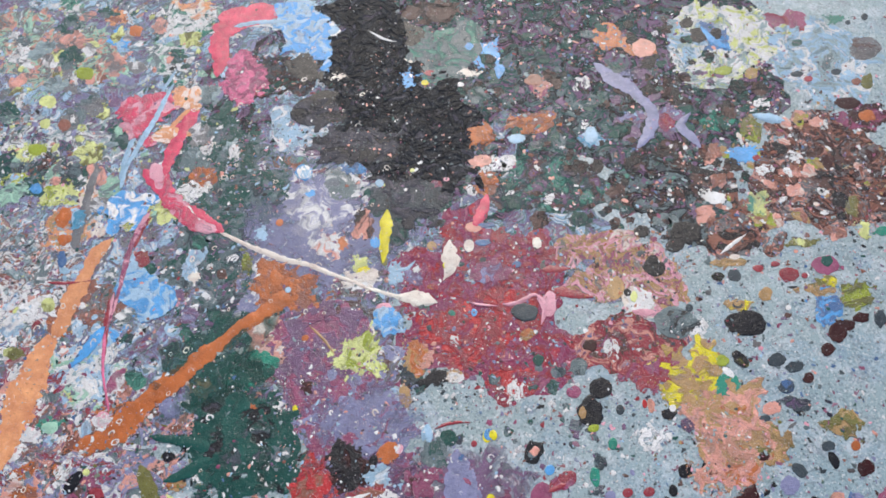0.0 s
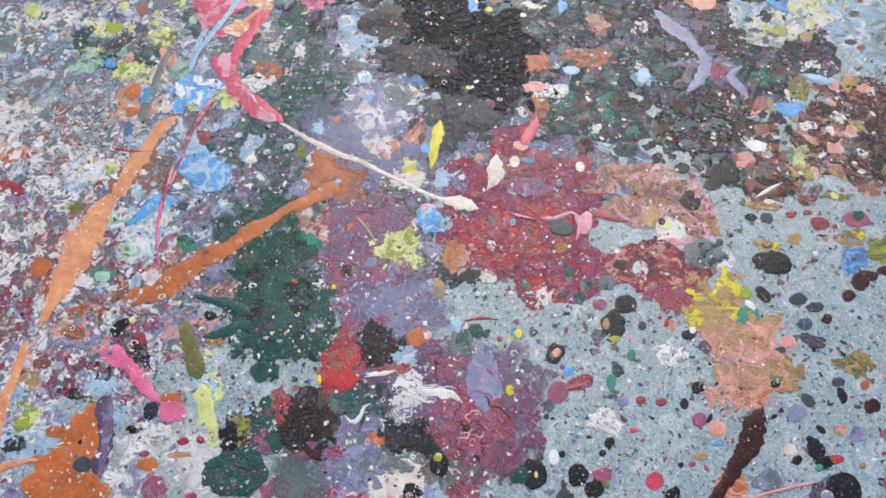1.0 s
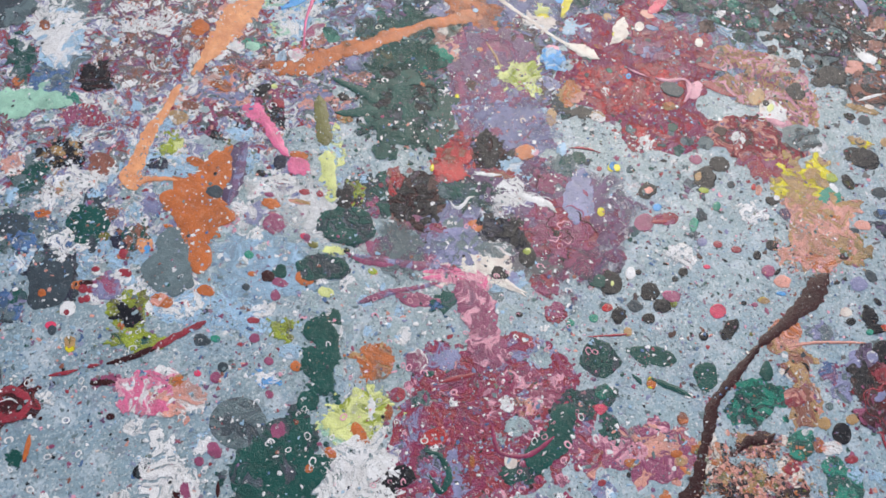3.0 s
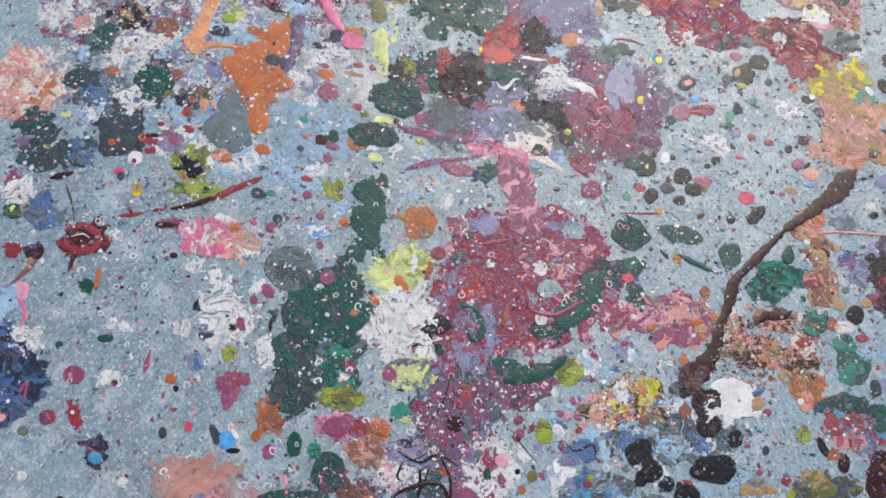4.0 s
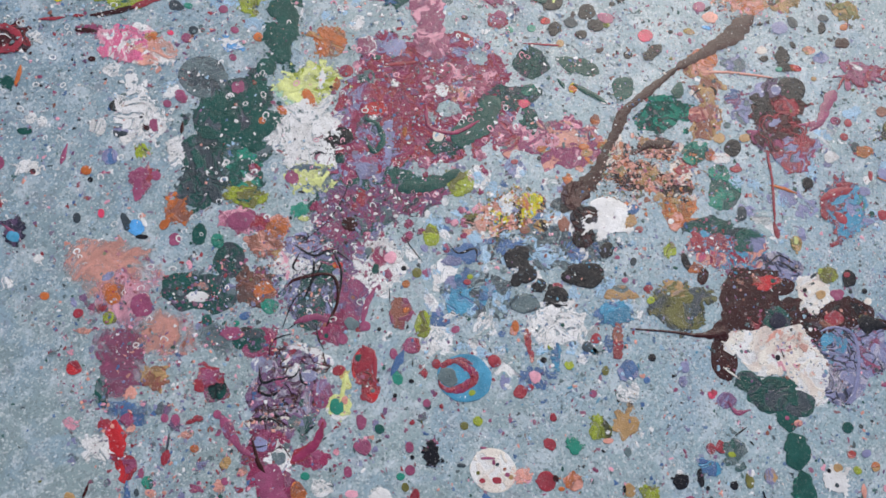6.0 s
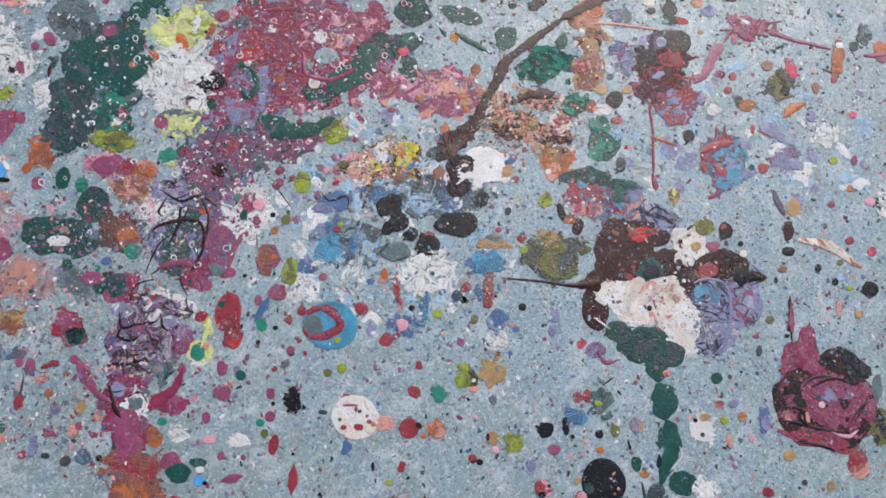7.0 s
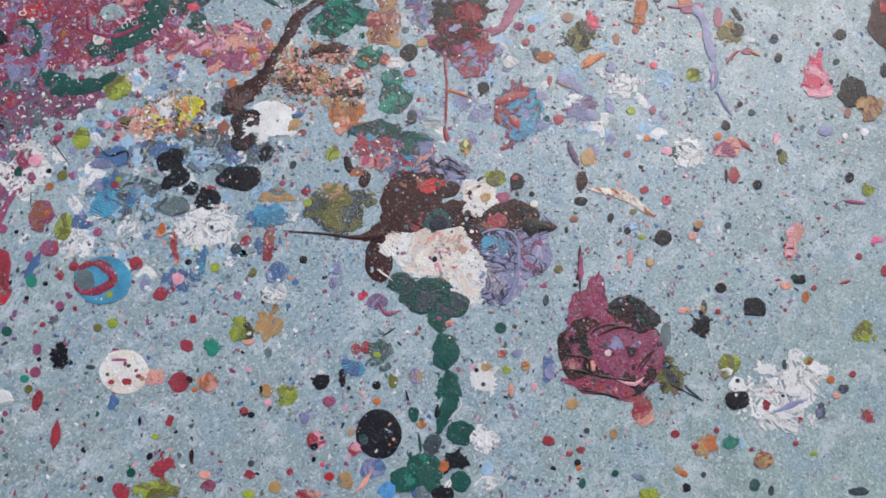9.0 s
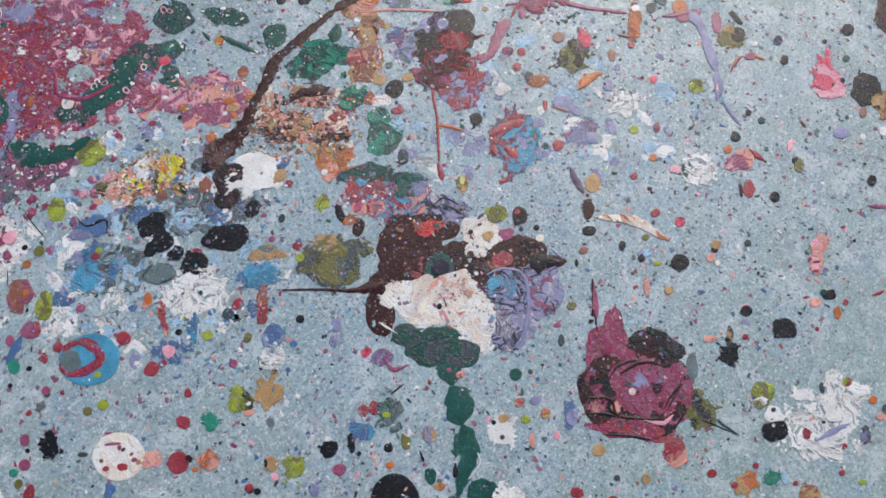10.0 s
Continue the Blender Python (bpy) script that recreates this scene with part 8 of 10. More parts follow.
blob("P", 0.420, -0.847, 0.0109, 0.0089, 128, "b")
blob("M", 0.514, -0.817, 0.0063, 0.0063, 147, "b")
blob("k", 0.467, -0.757, 0.0093, 0.0091, 123, "b")
blob("D", 0.577, -0.749, 0.0055, 0.0054, 81, "r")
blob("V/k", 0.628, -0.717, 0.0092, 0.0074, 120, "b")
blob("W*", 0.562, -0.784, 0.0199, 0.0181, 36, "b")
blob("K", 0.418, -0.816, 0.0054, 0.0050, 29, "r")
strand("C", (0.511, -0.691, 0.0028), (0.568, -0.659, 0.0038), (0.593, -0.646, 0.0047), (0.614, -0.635, 0.0085), (0.636, -0.619, 0.0208), (0.654, -0.605, 0.0436))
blob("Q/C", 0.670, -0.499, 0.0145, 0.0059, 36, "b")
spot("N", 0.715, -0.537, 0.0149, 0.0140, 80, "b")
spot("K", 0.730, -0.464, 0.0041, 0.0038, 81, "r")
spot("T", 0.757, -0.455, 0.0099, 0.0078, 43, "b")
strand("K", (0.834, -0.462, 0.0429), (0.859, -0.447, 0.0254), (0.878, -0.439, 0.0117))
blob("h/R", 0.796, -0.479, 0.0167, 0.0135, 44, "b")
blob("l/K", 0.837, -0.448, 0.0079, 0.0049, 38, "b")
spot("K", 0.743, -0.593, 0.0048, 0.0042, 107, "r")
strand("w", (0.673, -0.659, 0.0028), (0.688, -0.660, 0.0037), (0.707, -0.661, 0.0028))
strand("K", (0.742, -0.577, 0.0017), (0.753, -0.589, 0.0017))
strand("V", (0.784, -0.514, 0.0048), (0.801, -0.493, 0.0048), (0.834, -0.485, 0.0048), (0.863, -0.523, 0.0067), (0.878, -0.569, 0.0057), (0.872, -0.598, 0.0037))
spatter("VMmuK", 216, 0.852, -0.542, 0.071, 0.053, 114, 0.0020, 0.0070)
strand("K", (0.666, -0.446, 0.0024), (0.687, -0.443, 0.0036), (0.711, -0.445, 0.0030))
strand("K", (0.657, -0.459, 0.0030), (0.665, -0.435, 0.0024), (0.693, -0.433, 0.0030))
blob("T/l", 0.681, -0.398, 0.0153, 0.0108, 116, "b")
spot("y", 0.678, -0.395, 0.0071, 0.0040, 118, "b")
blob("l/L", 0.752, -0.417, 0.0180, 0.0148, 46, "b")
blob("K", 0.786, -0.402, 0.0143, 0.0126, 98, "b")
spot("R", 0.780, -0.398, 0.0060, 0.0049, 47, "r")
spot("w", 0.831, -0.419, 0.0070, 0.0058, 48, "b")
strand("V", (0.855, -0.426, 0.0069), (0.878, -0.431, 0.0029))
blob("M", 0.781, -0.439, 0.0119, 0.0098, 46, "b")
blob("K", 0.819, -0.406, 0.0052, 0.0047, 78, "r")
strand("M/V", (0.706, -0.703, 0.0055), (0.727, -0.711, 0.0092), (0.744, -0.694, 0.0037))
blob("S/M", 0.821, -0.669, 0.0075, 0.0054, 38, "b")

strand("G", (0.817, -0.690, 0.0309), (0.840, -0.708, 0.0398), (0.856, -0.734, 0.0125))
blob("G", 0.843, -0.714, 0.0224, 0.0199, 121, "b")
blob("G/t", 0.874, -0.754, 0.0281, 0.0189, 122, "b")
blob("G", 0.927, -0.803, 0.0204, 0.0197, 35, "b")
strand("G", (0.858, -0.733, 0.0179), (0.885, -0.762, 0.0319), (0.893, -0.799, 0.0175), (0.899, -0.825, 0.0104))
strand("K", (0.874, -0.786, 0.0042), (0.883, -0.805, 0.0087))
strand("G", (0.871, -0.838, 0.0026), (0.891, -0.861, 0.0052))
blob("k/G", 0.899, -0.841, 0.0170, 0.0132, 123, "b")
blob("G/t", 0.910, -0.886, 0.0313, 0.0299, 25, "b")
blob("G", 0.895, -0.907, 0.0217, 0.0206, 22, "b")
blob("K", 0.942, -0.843, 0.0176, 0.0151, 32, "s")
blob("O/h", 0.932, -0.860, 0.0096, 0.0092, 29, "b")
blob("G", 0.966, -0.865, 0.0166, 0.0157, 123, "b")
blob("K", 0.953, -0.893, 0.0174, 0.0107, 32, "b")
blob("D/c", 0.925, -0.913, 0.0130, 0.0123, 24, "b")
blob("W*", 0.949, -0.878, 0.0087, 0.0083, 29, "b")
strand("W", (0.894, -0.757, 0.0027), (0.906, -0.770, 0.0026), (0.900, -0.802, 0.0026))
blob("K", 0.822, -0.873, 0.0374, 0.0356, 137, "r")
spot("S", 0.845, -0.868, 0.0026, 0.0025, 18, "r")
spot("O", 0.844, -0.878, 0.0022, 0.0021, 17, "r")
spot("w", 0.832, -0.898, 0.0022, 0.0017, 30, "r")
blob("k/G", 0.806, -0.893, 0.0093, 0.0078, 128, "b")
blob("R/P", 0.803, -0.912, 0.0109, 0.0095, 130, "b")
blob("R/P", 0.746, -0.933, 0.0148, 0.0141, 3, "r")
spot("K", 0.748, -0.942, 0.0060, 0.0050, 27, "b")
spot("G", 0.751, -0.925, 0.0035, 0.0033, 3, "r")
blob("T", 0.784, -0.894, 0.0059, 0.0043, 126, "b")
blob("Q", 0.793, -0.966, 0.0077, 0.0062, 28, "b")
blob("r", 0.774, -0.957, 0.0034, 0.0033, 6, "r")
blob("K", 0.759, -0.958, 0.0042, 0.0034, 130, "r")
blob("D/V", 0.842, -0.921, 0.0190, 0.0149, 30, "b")
blob("B/D", 0.878, -0.936, 0.0138, 0.0123, 26, "b")
blob("T/c", 0.816, -0.958, 0.0129, 0.0122, 11, "b")
strand("S", (0.842, -0.921, 0.0034), (0.843, -0.945, 0.0067), (0.838, -0.968, 0.0033))
blob("S/R", 0.781, -1.004, 0.0186, 0.0081, 32, "b")
blob("c/G", 0.753, -0.769, 0.0249, 0.0197, 125, "b")
spot("L", 0.751, -0.774, 0.0062, 0.0040, 33, "b")
blob("R/C", 0.732, -0.773, 0.0116, 0.0098, 126, "b")
blob("R/b", 0.718, -0.785, 0.0089, 0.0080, 129, "b")
strand("K", (0.752, -0.722, 0.0027), (0.741, -0.747, 0.0022))
blob("D/u", 0.727, -0.813, 0.0221, 0.0132, 32, "b")
blob("V/T", 0.820, -0.768, 0.0132, 0.0098, 124, "b")
blob("K", 0.701, -0.856, 0.0132, 0.0121, 21, "b")
blob("W", 0.693, -0.845, 0.0053, 0.0035, 31, "r")
blob("K", 0.726, -0.834, 0.0140, 0.0053, 125, "b")
blob("K", 0.743, -0.841, 0.0035, 0.0034, 179, "r")
blob("K", 0.777, -0.814, 0.0067, 0.0065, 6, "r")
blob("O", 0.791, -0.834, 0.0062, 0.0052, 30, "b")
blob("M/R", 0.729, -0.874, 0.0096, 0.0086, 25, "b")
blob("V", 0.712, -0.915, 0.0102, 0.0069, 127, "b")
strand("K", (0.819, -0.795, 0.0021), (0.832, -0.807, 0.0042))
blob("G", 0.850, -0.819, 0.0112, 0.0080, 124, "b")
blob("O/T", 0.869, -0.826, 0.0079, 0.0060, 32, "b")
blob("l", 0.795, -0.795, 0.0132, 0.0071, 124, "b")
blob("V/W", 0.791, -0.782, 0.0063, 0.0062, 12, "b")
blob("W", 0.915, -0.712, 0.0182, 0.0177, 51, "s")
spot("T", 0.907, -0.696, 0.0082, 0.0063, 35, "b")
spot("K", 0.897, -0.708, 0.0036, 0.0036, 52, "r")
spot("k", 0.918, -0.721, 0.0036, 0.0035, 49, "r")
blob("W*", 0.965, -0.793, 0.0205, 0.0196, 39, "b")
blob("W", 0.965, -0.793, 0.0134, 0.0128, 39, "b")
blob("b", 0.991, -0.827, 0.0118, 0.0106, 120, "b")
blob("W*", 1.002, -0.845, 0.0158, 0.0100, 33, "b")
blob("L/l", 0.937, -0.681, 0.0073, 0.0063, 37, "b")
blob("O/T", 0.960, -0.659, 0.0081, 0.0073, 113, "b")
blob("V/D", 0.994, -0.644, 0.0207, 0.0101, 120, "b")
blob("V", 0.938, -0.649, 0.0083, 0.0063, 36, "b")
blob("Q/S", 0.918, -0.664, 0.0074, 0.0063, 37, "b")
blob("S", 0.960, -0.704, 0.0106, 0.0045, 121, "b")
blob("G", 0.894, -0.629, 0.0094, 0.0091, 69, "b")
blob("T", 1.054, -0.669, 0.0101, 0.0079, 37, "b")
blob("R", 1.051, -0.739, 0.0091, 0.0086, 48, "s")
blob("R/S", 1.089, -0.737, 0.0055, 0.0051, 48, "r")
blob("R", 1.102, -0.723, 0.0064, 0.0051, 37, "b")
blob("K", 1.107, -0.742, 0.0054, 0.0051, 48, "r")
blob("O", 1.113, -0.748, 0.0045, 0.0042, 48, "r")
blob("k", 1.066, -0.800, 0.0036, 0.0033, 42, "r")
blob("G", 1.129, -0.765, 0.0076, 0.0054, 118, "b")
blob("k", 1.095, -0.692, 0.0046, 0.0043, 52, "r")
blob("P", 0.989, -0.680, 0.0062, 0.0046, 119, "b")
strand("C", (0.956, -0.475, 0.0038), (0.975, -0.508, 0.0028))
blob("R", 0.521, -0.974, 0.0159, 0.0147, 165, "r")
blob("C", 0.531, -0.963, 0.0061, 0.0051, 137, "b")
blob("O", 0.547, -0.971, 0.0051, 0.0034, 30, "r")
blob("O/S", 0.557, -0.952, 0.0157, 0.0143, 148, "b")
blob("T", 0.639, -0.913, 0.0104, 0.0094, 140, "r")
blob("K", 0.631, -0.916, 0.0060, 0.0026, 127, "b")
blob("P", 0.652, -0.926, 0.0060, 0.0051, 25, "b")
blob("L/l", 0.672, -0.900, 0.0173, 0.0155, 136, "s")
blob("L/K", 0.554, -0.857, 0.0204, 0.0193, 2, "b")
blob("W", 0.564, -0.856, 0.0044, 0.0035, 28, "r")
blob("T/K", 0.581, -0.832, 0.0238, 0.0214, 22, "s")
blob("t", 0.530, -0.902, 0.0117, 0.0109, 161, "s")
blob("R", 0.497, -0.923, 0.0108, 0.0092, 163, "b")
blob("S", 0.572, -0.867, 0.0087, 0.0044, 32, "b")
blob("c", 0.607, -0.864, 0.0071, 0.0061, 134, "b")
blob("R", 0.479, -0.885, 0.0064, 0.0059, 158, "b")
blob("K", 0.641, -0.955, 0.0052, 0.0046, 18, "r")
blob("R/C", 0.629, -0.957, 0.0070, 0.0066, 172, "r")
blob("R", 0.544, -1.028, 0.0070, 0.0064, 169, "s")
blob("K", 0.507, -1.052, 0.0067, 0.0025, 129, "b")
blob("C", 0.603, -1.052, 0.0115, 0.0033, 128, "b")
blob("R", 0.577, -1.085, 0.0172, 0.0128, 86, "s")
blob("K", 0.551, -1.085, 0.0058, 0.0041, 133, "b")
blob("G", 0.543, -1.118, 0.0068, 0.0062, 173, "b")
blob("l/L", 0.591, -1.117, 0.0230, 0.0159, 27, "s")
blob("K/l", 0.589, -1.121, 0.0082, 0.0056, 28, "b")
blob("R", 0.547, -1.147, 0.0144, 0.0099, 175, "b")
blob("M/R", 0.648, -1.073, 0.0108, 0.0088, 23, "b")
blob("S", 0.635, -1.063, 0.0083, 0.0065, 25, "b")
blob("T", 0.733, -1.022, 0.0094, 0.0088, 3, "b")
blob("L", 0.706, -1.051, 0.0092, 0.0056, 30, "b")
blob("R", 0.691, -1.027, 0.0076, 0.0065, 22, "s")
blob("R", 0.739, -0.992, 0.0052, 0.0048, 3, "r")
blob("L", 0.540, -1.058, 0.0050, 0.0041, 22, "r")
blob("k", 0.683, -1.013, 0.0051, 0.0045, 19, "r")
blob("K", 0.511, -1.149, 0.0050, 0.0043, 10, "r")
strand("e", (1.001, -0.536, 0.0244), (0.996, -0.495, 0.0133), (0.983, -0.457, 0.0039))
blob("P/w", 1.063, -0.567, 0.0058, 0.0054, 64, "r")
strand("P", (1.095, -0.597, 0.0037), (1.123, -0.588, 0.0055), (1.133, -0.568, 0.0037))
strand("K", (1.017, -0.629, 0.0027), (1.042, -0.616, 0.0044), (1.061, -0.612, 0.0033))
strand("K", (1.061, -0.612, 0.0033), (1.090, -0.596, 0.0033), (1.119, -0.591, 0.0022))
strand("K", (1.037, -0.579, 0.0028), (1.040, -0.604, 0.0044), (1.061, -0.612, 0.0033))
strand("K", (1.023, -0.566, 0.0028), (1.030, -0.539, 0.0039), (1.052, -0.520, 0.0028), (1.098, -0.506, 0.0034))
strand("K", (1.122, -0.567, 0.0022), (1.124, -0.533, 0.0034), (1.123, -0.511, 0.0023))
strand("K", (1.143, -0.586, 0.0028), (1.149, -0.549, 0.0033))
strand("K", (1.049, -0.646, 0.0022), (1.082, -0.630, 0.0027), (1.118, -0.618, 0.0038))
strand("K", (1.174, -0.555, 0.0039), (1.194, -0.552, 0.0022), (1.230, -0.549, 0.0017))
blob("K", 1.172, -0.440, 0.0166, 0.0150, 85, "s")
blob("K", 1.237, -0.363, 0.0201, 0.0169, 51, "b")
blob("K", 1.172, -0.366, 0.0100, 0.0085, 51, "r")
blob("K", 1.281, -0.276, 0.0122, 0.0078, 39, "b")
blob("G", 1.271, -0.277, 0.0061, 0.0048, 47, "r")
blob("K", 1.046, -0.344, 0.0145, 0.0133, 78, "b")
blob("K", 1.142, -0.166, 0.0096, 0.0080, 98, "r")
blob("K", 1.277, -0.058, 0.0099, 0.0081, 94, "r")
blob("K", 1.088, -0.298, 0.0063, 0.0057, 77, "r")
blob("T", 1.087, -0.290, 0.0085, 0.0076, 77, "b")
blob("K", 0.953, -0.365, 0.0071, 0.0059, 110, "b")
blob("k", 1.132, -0.262, 0.0064, 0.0057, 76, "r")
blob("K", 0.990, -0.370, 0.0062, 0.0047, 74, "r")
blob("R", 1.100, -0.175, 0.0148, 0.0092, 113, "b")
blob("C", 1.087, -0.182, 0.0126, 0.0031, 117, "b")
blob("R/r", 1.020, -0.283, 0.0095, 0.0077, 70, "b")
blob("R", 0.978, -0.289, 0.0081, 0.0070, 51, "s")
blob("L/l", 1.315, -0.060, 0.0131, 0.0102, 51, "b")
strand("M", (1.284, -0.104, 0.0031), (1.303, -0.095, 0.0084), (1.323, -0.084, 0.0063))
blob("S/P", 1.241, -0.228, 0.0356, 0.0137, 101, "b")
spot("R", 1.232, -0.237, 0.0032, 0.0028, 73, "r")
spot("R", 1.247, -0.251, 0.0051, 0.0025, 36, "r")
spot("C", 1.243, -0.236, 0.0071, 0.0015, 34, "b")
blob("p", 1.367, -0.135, 0.0097, 0.0079, 55, "s")
blob("L/l", 1.416, -0.297, 0.0227, 0.0196, 75, "b")
blob("L/l", 1.244, -0.469, 0.0195, 0.0155, 43, "b")
blob("l/W", 1.245, -0.487, 0.0135, 0.0091, 38, "b")
blob("W", 1.270, -0.493, 0.0155, 0.0118, 41, "b")
spot("k", 1.267, -0.488, 0.0040, 0.0035, 62, "r")
blob("K", 1.283, -0.514, 0.0211, 0.0152, 39, "b")
blob("W*", 1.345, -0.460, 0.0594, 0.0508, 53, "s")
blob("W*", 1.343, -0.467, 0.0449, 0.0396, 62, "s")
blob("W", 1.300, -0.446, 0.0195, 0.0110, 36, "s")
strand("V", (1.343, -0.499, 0.0056), (1.362, -0.474, 0.0093), (1.382, -0.447, 0.0038))
blob("C/R", 1.328, -0.498, 0.0124, 0.0078, 131, "b")
blob("k/V", 1.409, -0.456, 0.0146, 0.0086, 112, "b")
blob("R", 1.384, -0.486, 0.0058, 0.0044, 42, "r")
blob("k", 1.323, -0.420, 0.0084, 0.0039, 115, "b")
blob("T/O", 1.271, -0.606, 0.0162, 0.0146, 56, "s")
blob("t/G", 1.304, -0.579, 0.0123, 0.0096, 41, "s")
blob("b", 1.319, -0.573, 0.0088, 0.0047, 115, "b")
blob("h/T", 1.361, -0.577, 0.0162, 0.0137, 48, "b")
blob("G/k", 1.366, -0.618, 0.0104, 0.0083, 107, "b")
blob("k", 1.393, -0.611, 0.0078, 0.0046, 113, "b")
blob("L/l", 1.228, -0.722, 0.0146, 0.0093, 35, "b")
blob("k/V", 1.426, -0.400, 0.0092, 0.0080, 62, "b")
blob("R/S", 1.480, -0.418, 0.0100, 0.0080, 48, "s")
blob("L/R", 1.355, -0.393, 0.0090, 0.0073, 48, "b")
blob("O", 1.401, -0.399, 0.0072, 0.0062, 63, "b")
blob("R", 1.429, -0.370, 0.0062, 0.0053, 63, "r")
blob("S", 1.421, -0.417, 0.0079, 0.0046, 37, "b")
blob("R", 1.395, -0.524, 0.0049, 0.0043, 58, "r")
blob("S/T", 1.249, -0.664, 0.0065, 0.0059, 53, "b")
blob("O", 1.260, -0.665, 0.0071, 0.0045, 7, "b")
blob("K", 1.274, -0.681, 0.0069, 0.0063, 95, "s")
blob("k", 1.288, -0.649, 0.0047, 0.0042, 54, "r")
blob("G", 1.166, -0.724, 0.0055, 0.0051, 50, "r")
blob("R", 1.219, -0.619, 0.0075, 0.0061, 41, "b")
blob("R", 1.274, -0.577, 0.0048, 0.0043, 58, "r")
blob("R", 1.337, -0.572, 0.0039, 0.0034, 57, "r")
blob("L", 1.428, -0.522, 0.0067, 0.0035, 35, "b")
blob("T/l", 1.134, -0.673, 0.0079, 0.0064, 114, "b")
blob("k", 1.518, -0.534, 0.0191, 0.0060, 33, "b")
blob("R", 1.256, -0.618, 0.0056, 0.0048, 44, "r")
blob("c/V", 1.201, -0.709, 0.0114, 0.0044, 4, "b")
blob("S", 1.137, -0.435, 0.0117, 0.0057, 35, "b")
blob("R", 1.186, -0.405, 0.0051, 0.0046, 69, "r")
blob("k/T", 1.163, -0.412, 0.0134, 0.0049, 117, "b")
blob("T", 1.049, -0.396, 0.0071, 0.0066, 75, "b")
blob("S", 1.265, -0.299, 0.0101, 0.0068, 40, "b")
blob("O", 1.303, -0.297, 0.0098, 0.0059, 112, "b")
blob("R", 1.309, -0.275, 0.0053, 0.0046, 70, "r")
strand("R", (1.344, -0.243, 0.0040), (1.358, -0.227, 0.0080))
blob("R", 1.353, -0.180, 0.0066, 0.0056, 71, "r")
blob("R", 1.403, -0.177, 0.0102, 0.0071, 106, "b")
blob("l", 0.981, -0.334, 0.0061, 0.0054, 56, "r")
strand("w/O", (0.895, -0.344, 0.0080), (0.930, -0.326, 0.0120), (0.960, -0.318, 0.0181), (0.995, -0.319, 0.0120), (1.018, -0.321, 0.0040))
blob("S/P", 1.015, -0.406, 0.0147, 0.0049, 119, "b")
blob("L", 1.015, -0.365, 0.0069, 0.0039, 36, "b")
blob("S", 1.088, -0.314, 0.0073, 0.0066, 76, "b")
blob("w", 1.101, -0.317, 0.0050, 0.0039, 108, "r")
blob("M", 1.209, -0.208, 0.0033, 0.0029, 75, "r")
blob("G", 0.993, -0.193, 0.0148, 0.0091, 115, "b")
blob("W*", 1.014, -0.187, 0.0241, 0.0206, 54, "s")
blob("P", 0.980, -0.202, 0.0066, 0.0059, 85, "r")
blob("R", 0.921, -0.249, 0.0065, 0.0059, 87, "r")
blob("P/M", 1.062, -0.145, 0.0188, 0.0126, 40, "s")
strand("R", (1.072, -0.109, 0.0042), (1.086, -0.112, 0.0105), (1.105, -0.116, 0.0042))
blob("O", 1.041, -0.127, 0.0079, 0.0069, 83, "b")
blob("K", 1.043, -0.099, 0.0099, 0.0072, 109, "b")
blob("K", 1.149, -0.088, 0.0068, 0.0059, 80, "r")
blob("L/l", 1.158, -0.095, 0.0140, 0.0072, 113, "b")
strand("P", (1.133, -0.080, 0.0085), (1.130, -0.056, 0.0107))
blob("K", 1.046, -0.048, 0.0058, 0.0050, 84, "r")
blob("G", 1.071, -0.050, 0.0069, 0.0060, 83, "r")
blob("L/l", 0.947, -0.046, 0.0139, 0.0122, 89, "b")
blob("r", 0.878, -0.073, 0.0069, 0.0061, 91, "r")
blob("R", 0.919, -0.150, 0.0087, 0.0051, 116, "b")
blob("L", 0.887, -0.174, 0.0073, 0.0063, 53, "b")
blob("K", 0.845, -0.123, 0.0045, 0.0040, 93, "r")
blob("V", 0.813, -0.120, 0.0091, 0.0081, 94, "b")
blob("W*", 0.851, -0.144, 0.0210, 0.0182, 54, "b")
blob("V", 0.853, -0.189, 0.0108, 0.0081, 113, "b")
blob("l/T", 0.963, 0.068, 0.0228, 0.0197, 69, "b")
blob("K", 0.973, 0.079, 0.0157, 0.0134, 89, "r")
blob("K", 0.960, 0.108, 0.0159, 0.0048, 158, "b")
strand("V", (0.877, 0.081, 0.0158), (0.914, 0.058, 0.0179), (0.944, 0.023, 0.0155), (0.966, -0.003, 0.0175))
strand("V", (0.966, -0.003, 0.0153), (0.984, -0.031, 0.0130), (0.989, -0.055, 0.0086))
strand("P", (0.977, -0.023, 0.0065), (0.987, -0.042, 0.0065))
strand("V", (0.997, -0.049, 0.0054), (1.027, -0.068, 0.0064), (1.044, -0.076, 0.0085))
blob("M", 0.930, 0.084, 0.0211, 0.0086, 116, "b")
strand("R", (0.989, 0.007, 0.0044), (0.991, 0.036, 0.0066), (0.998, 0.047, 0.0033))
blob("M", 1.008, 0.052, 0.0098, 0.0067, 43, "b")
strand("O", (1.011, 0.057, 0.0044), (1.034, 0.059, 0.0055))
blob("K", 1.064, 0.076, 0.0094, 0.0074, 101, "b")
blob("W", 1.006, 0.078, 0.0066, 0.0045, 43, "r")
strand("M", (0.841, 0.046, 0.0056), (0.868, 0.065, 0.0090), (0.887, 0.084, 0.0090))
blob("O/h", 0.802, 0.006, 0.0353, 0.0094, 110, "b")
blob("R", 0.817, -0.032, 0.0070, 0.0062, 94, "r")
blob("h", 0.796, -0.068, 0.0125, 0.0063, 118, "b")
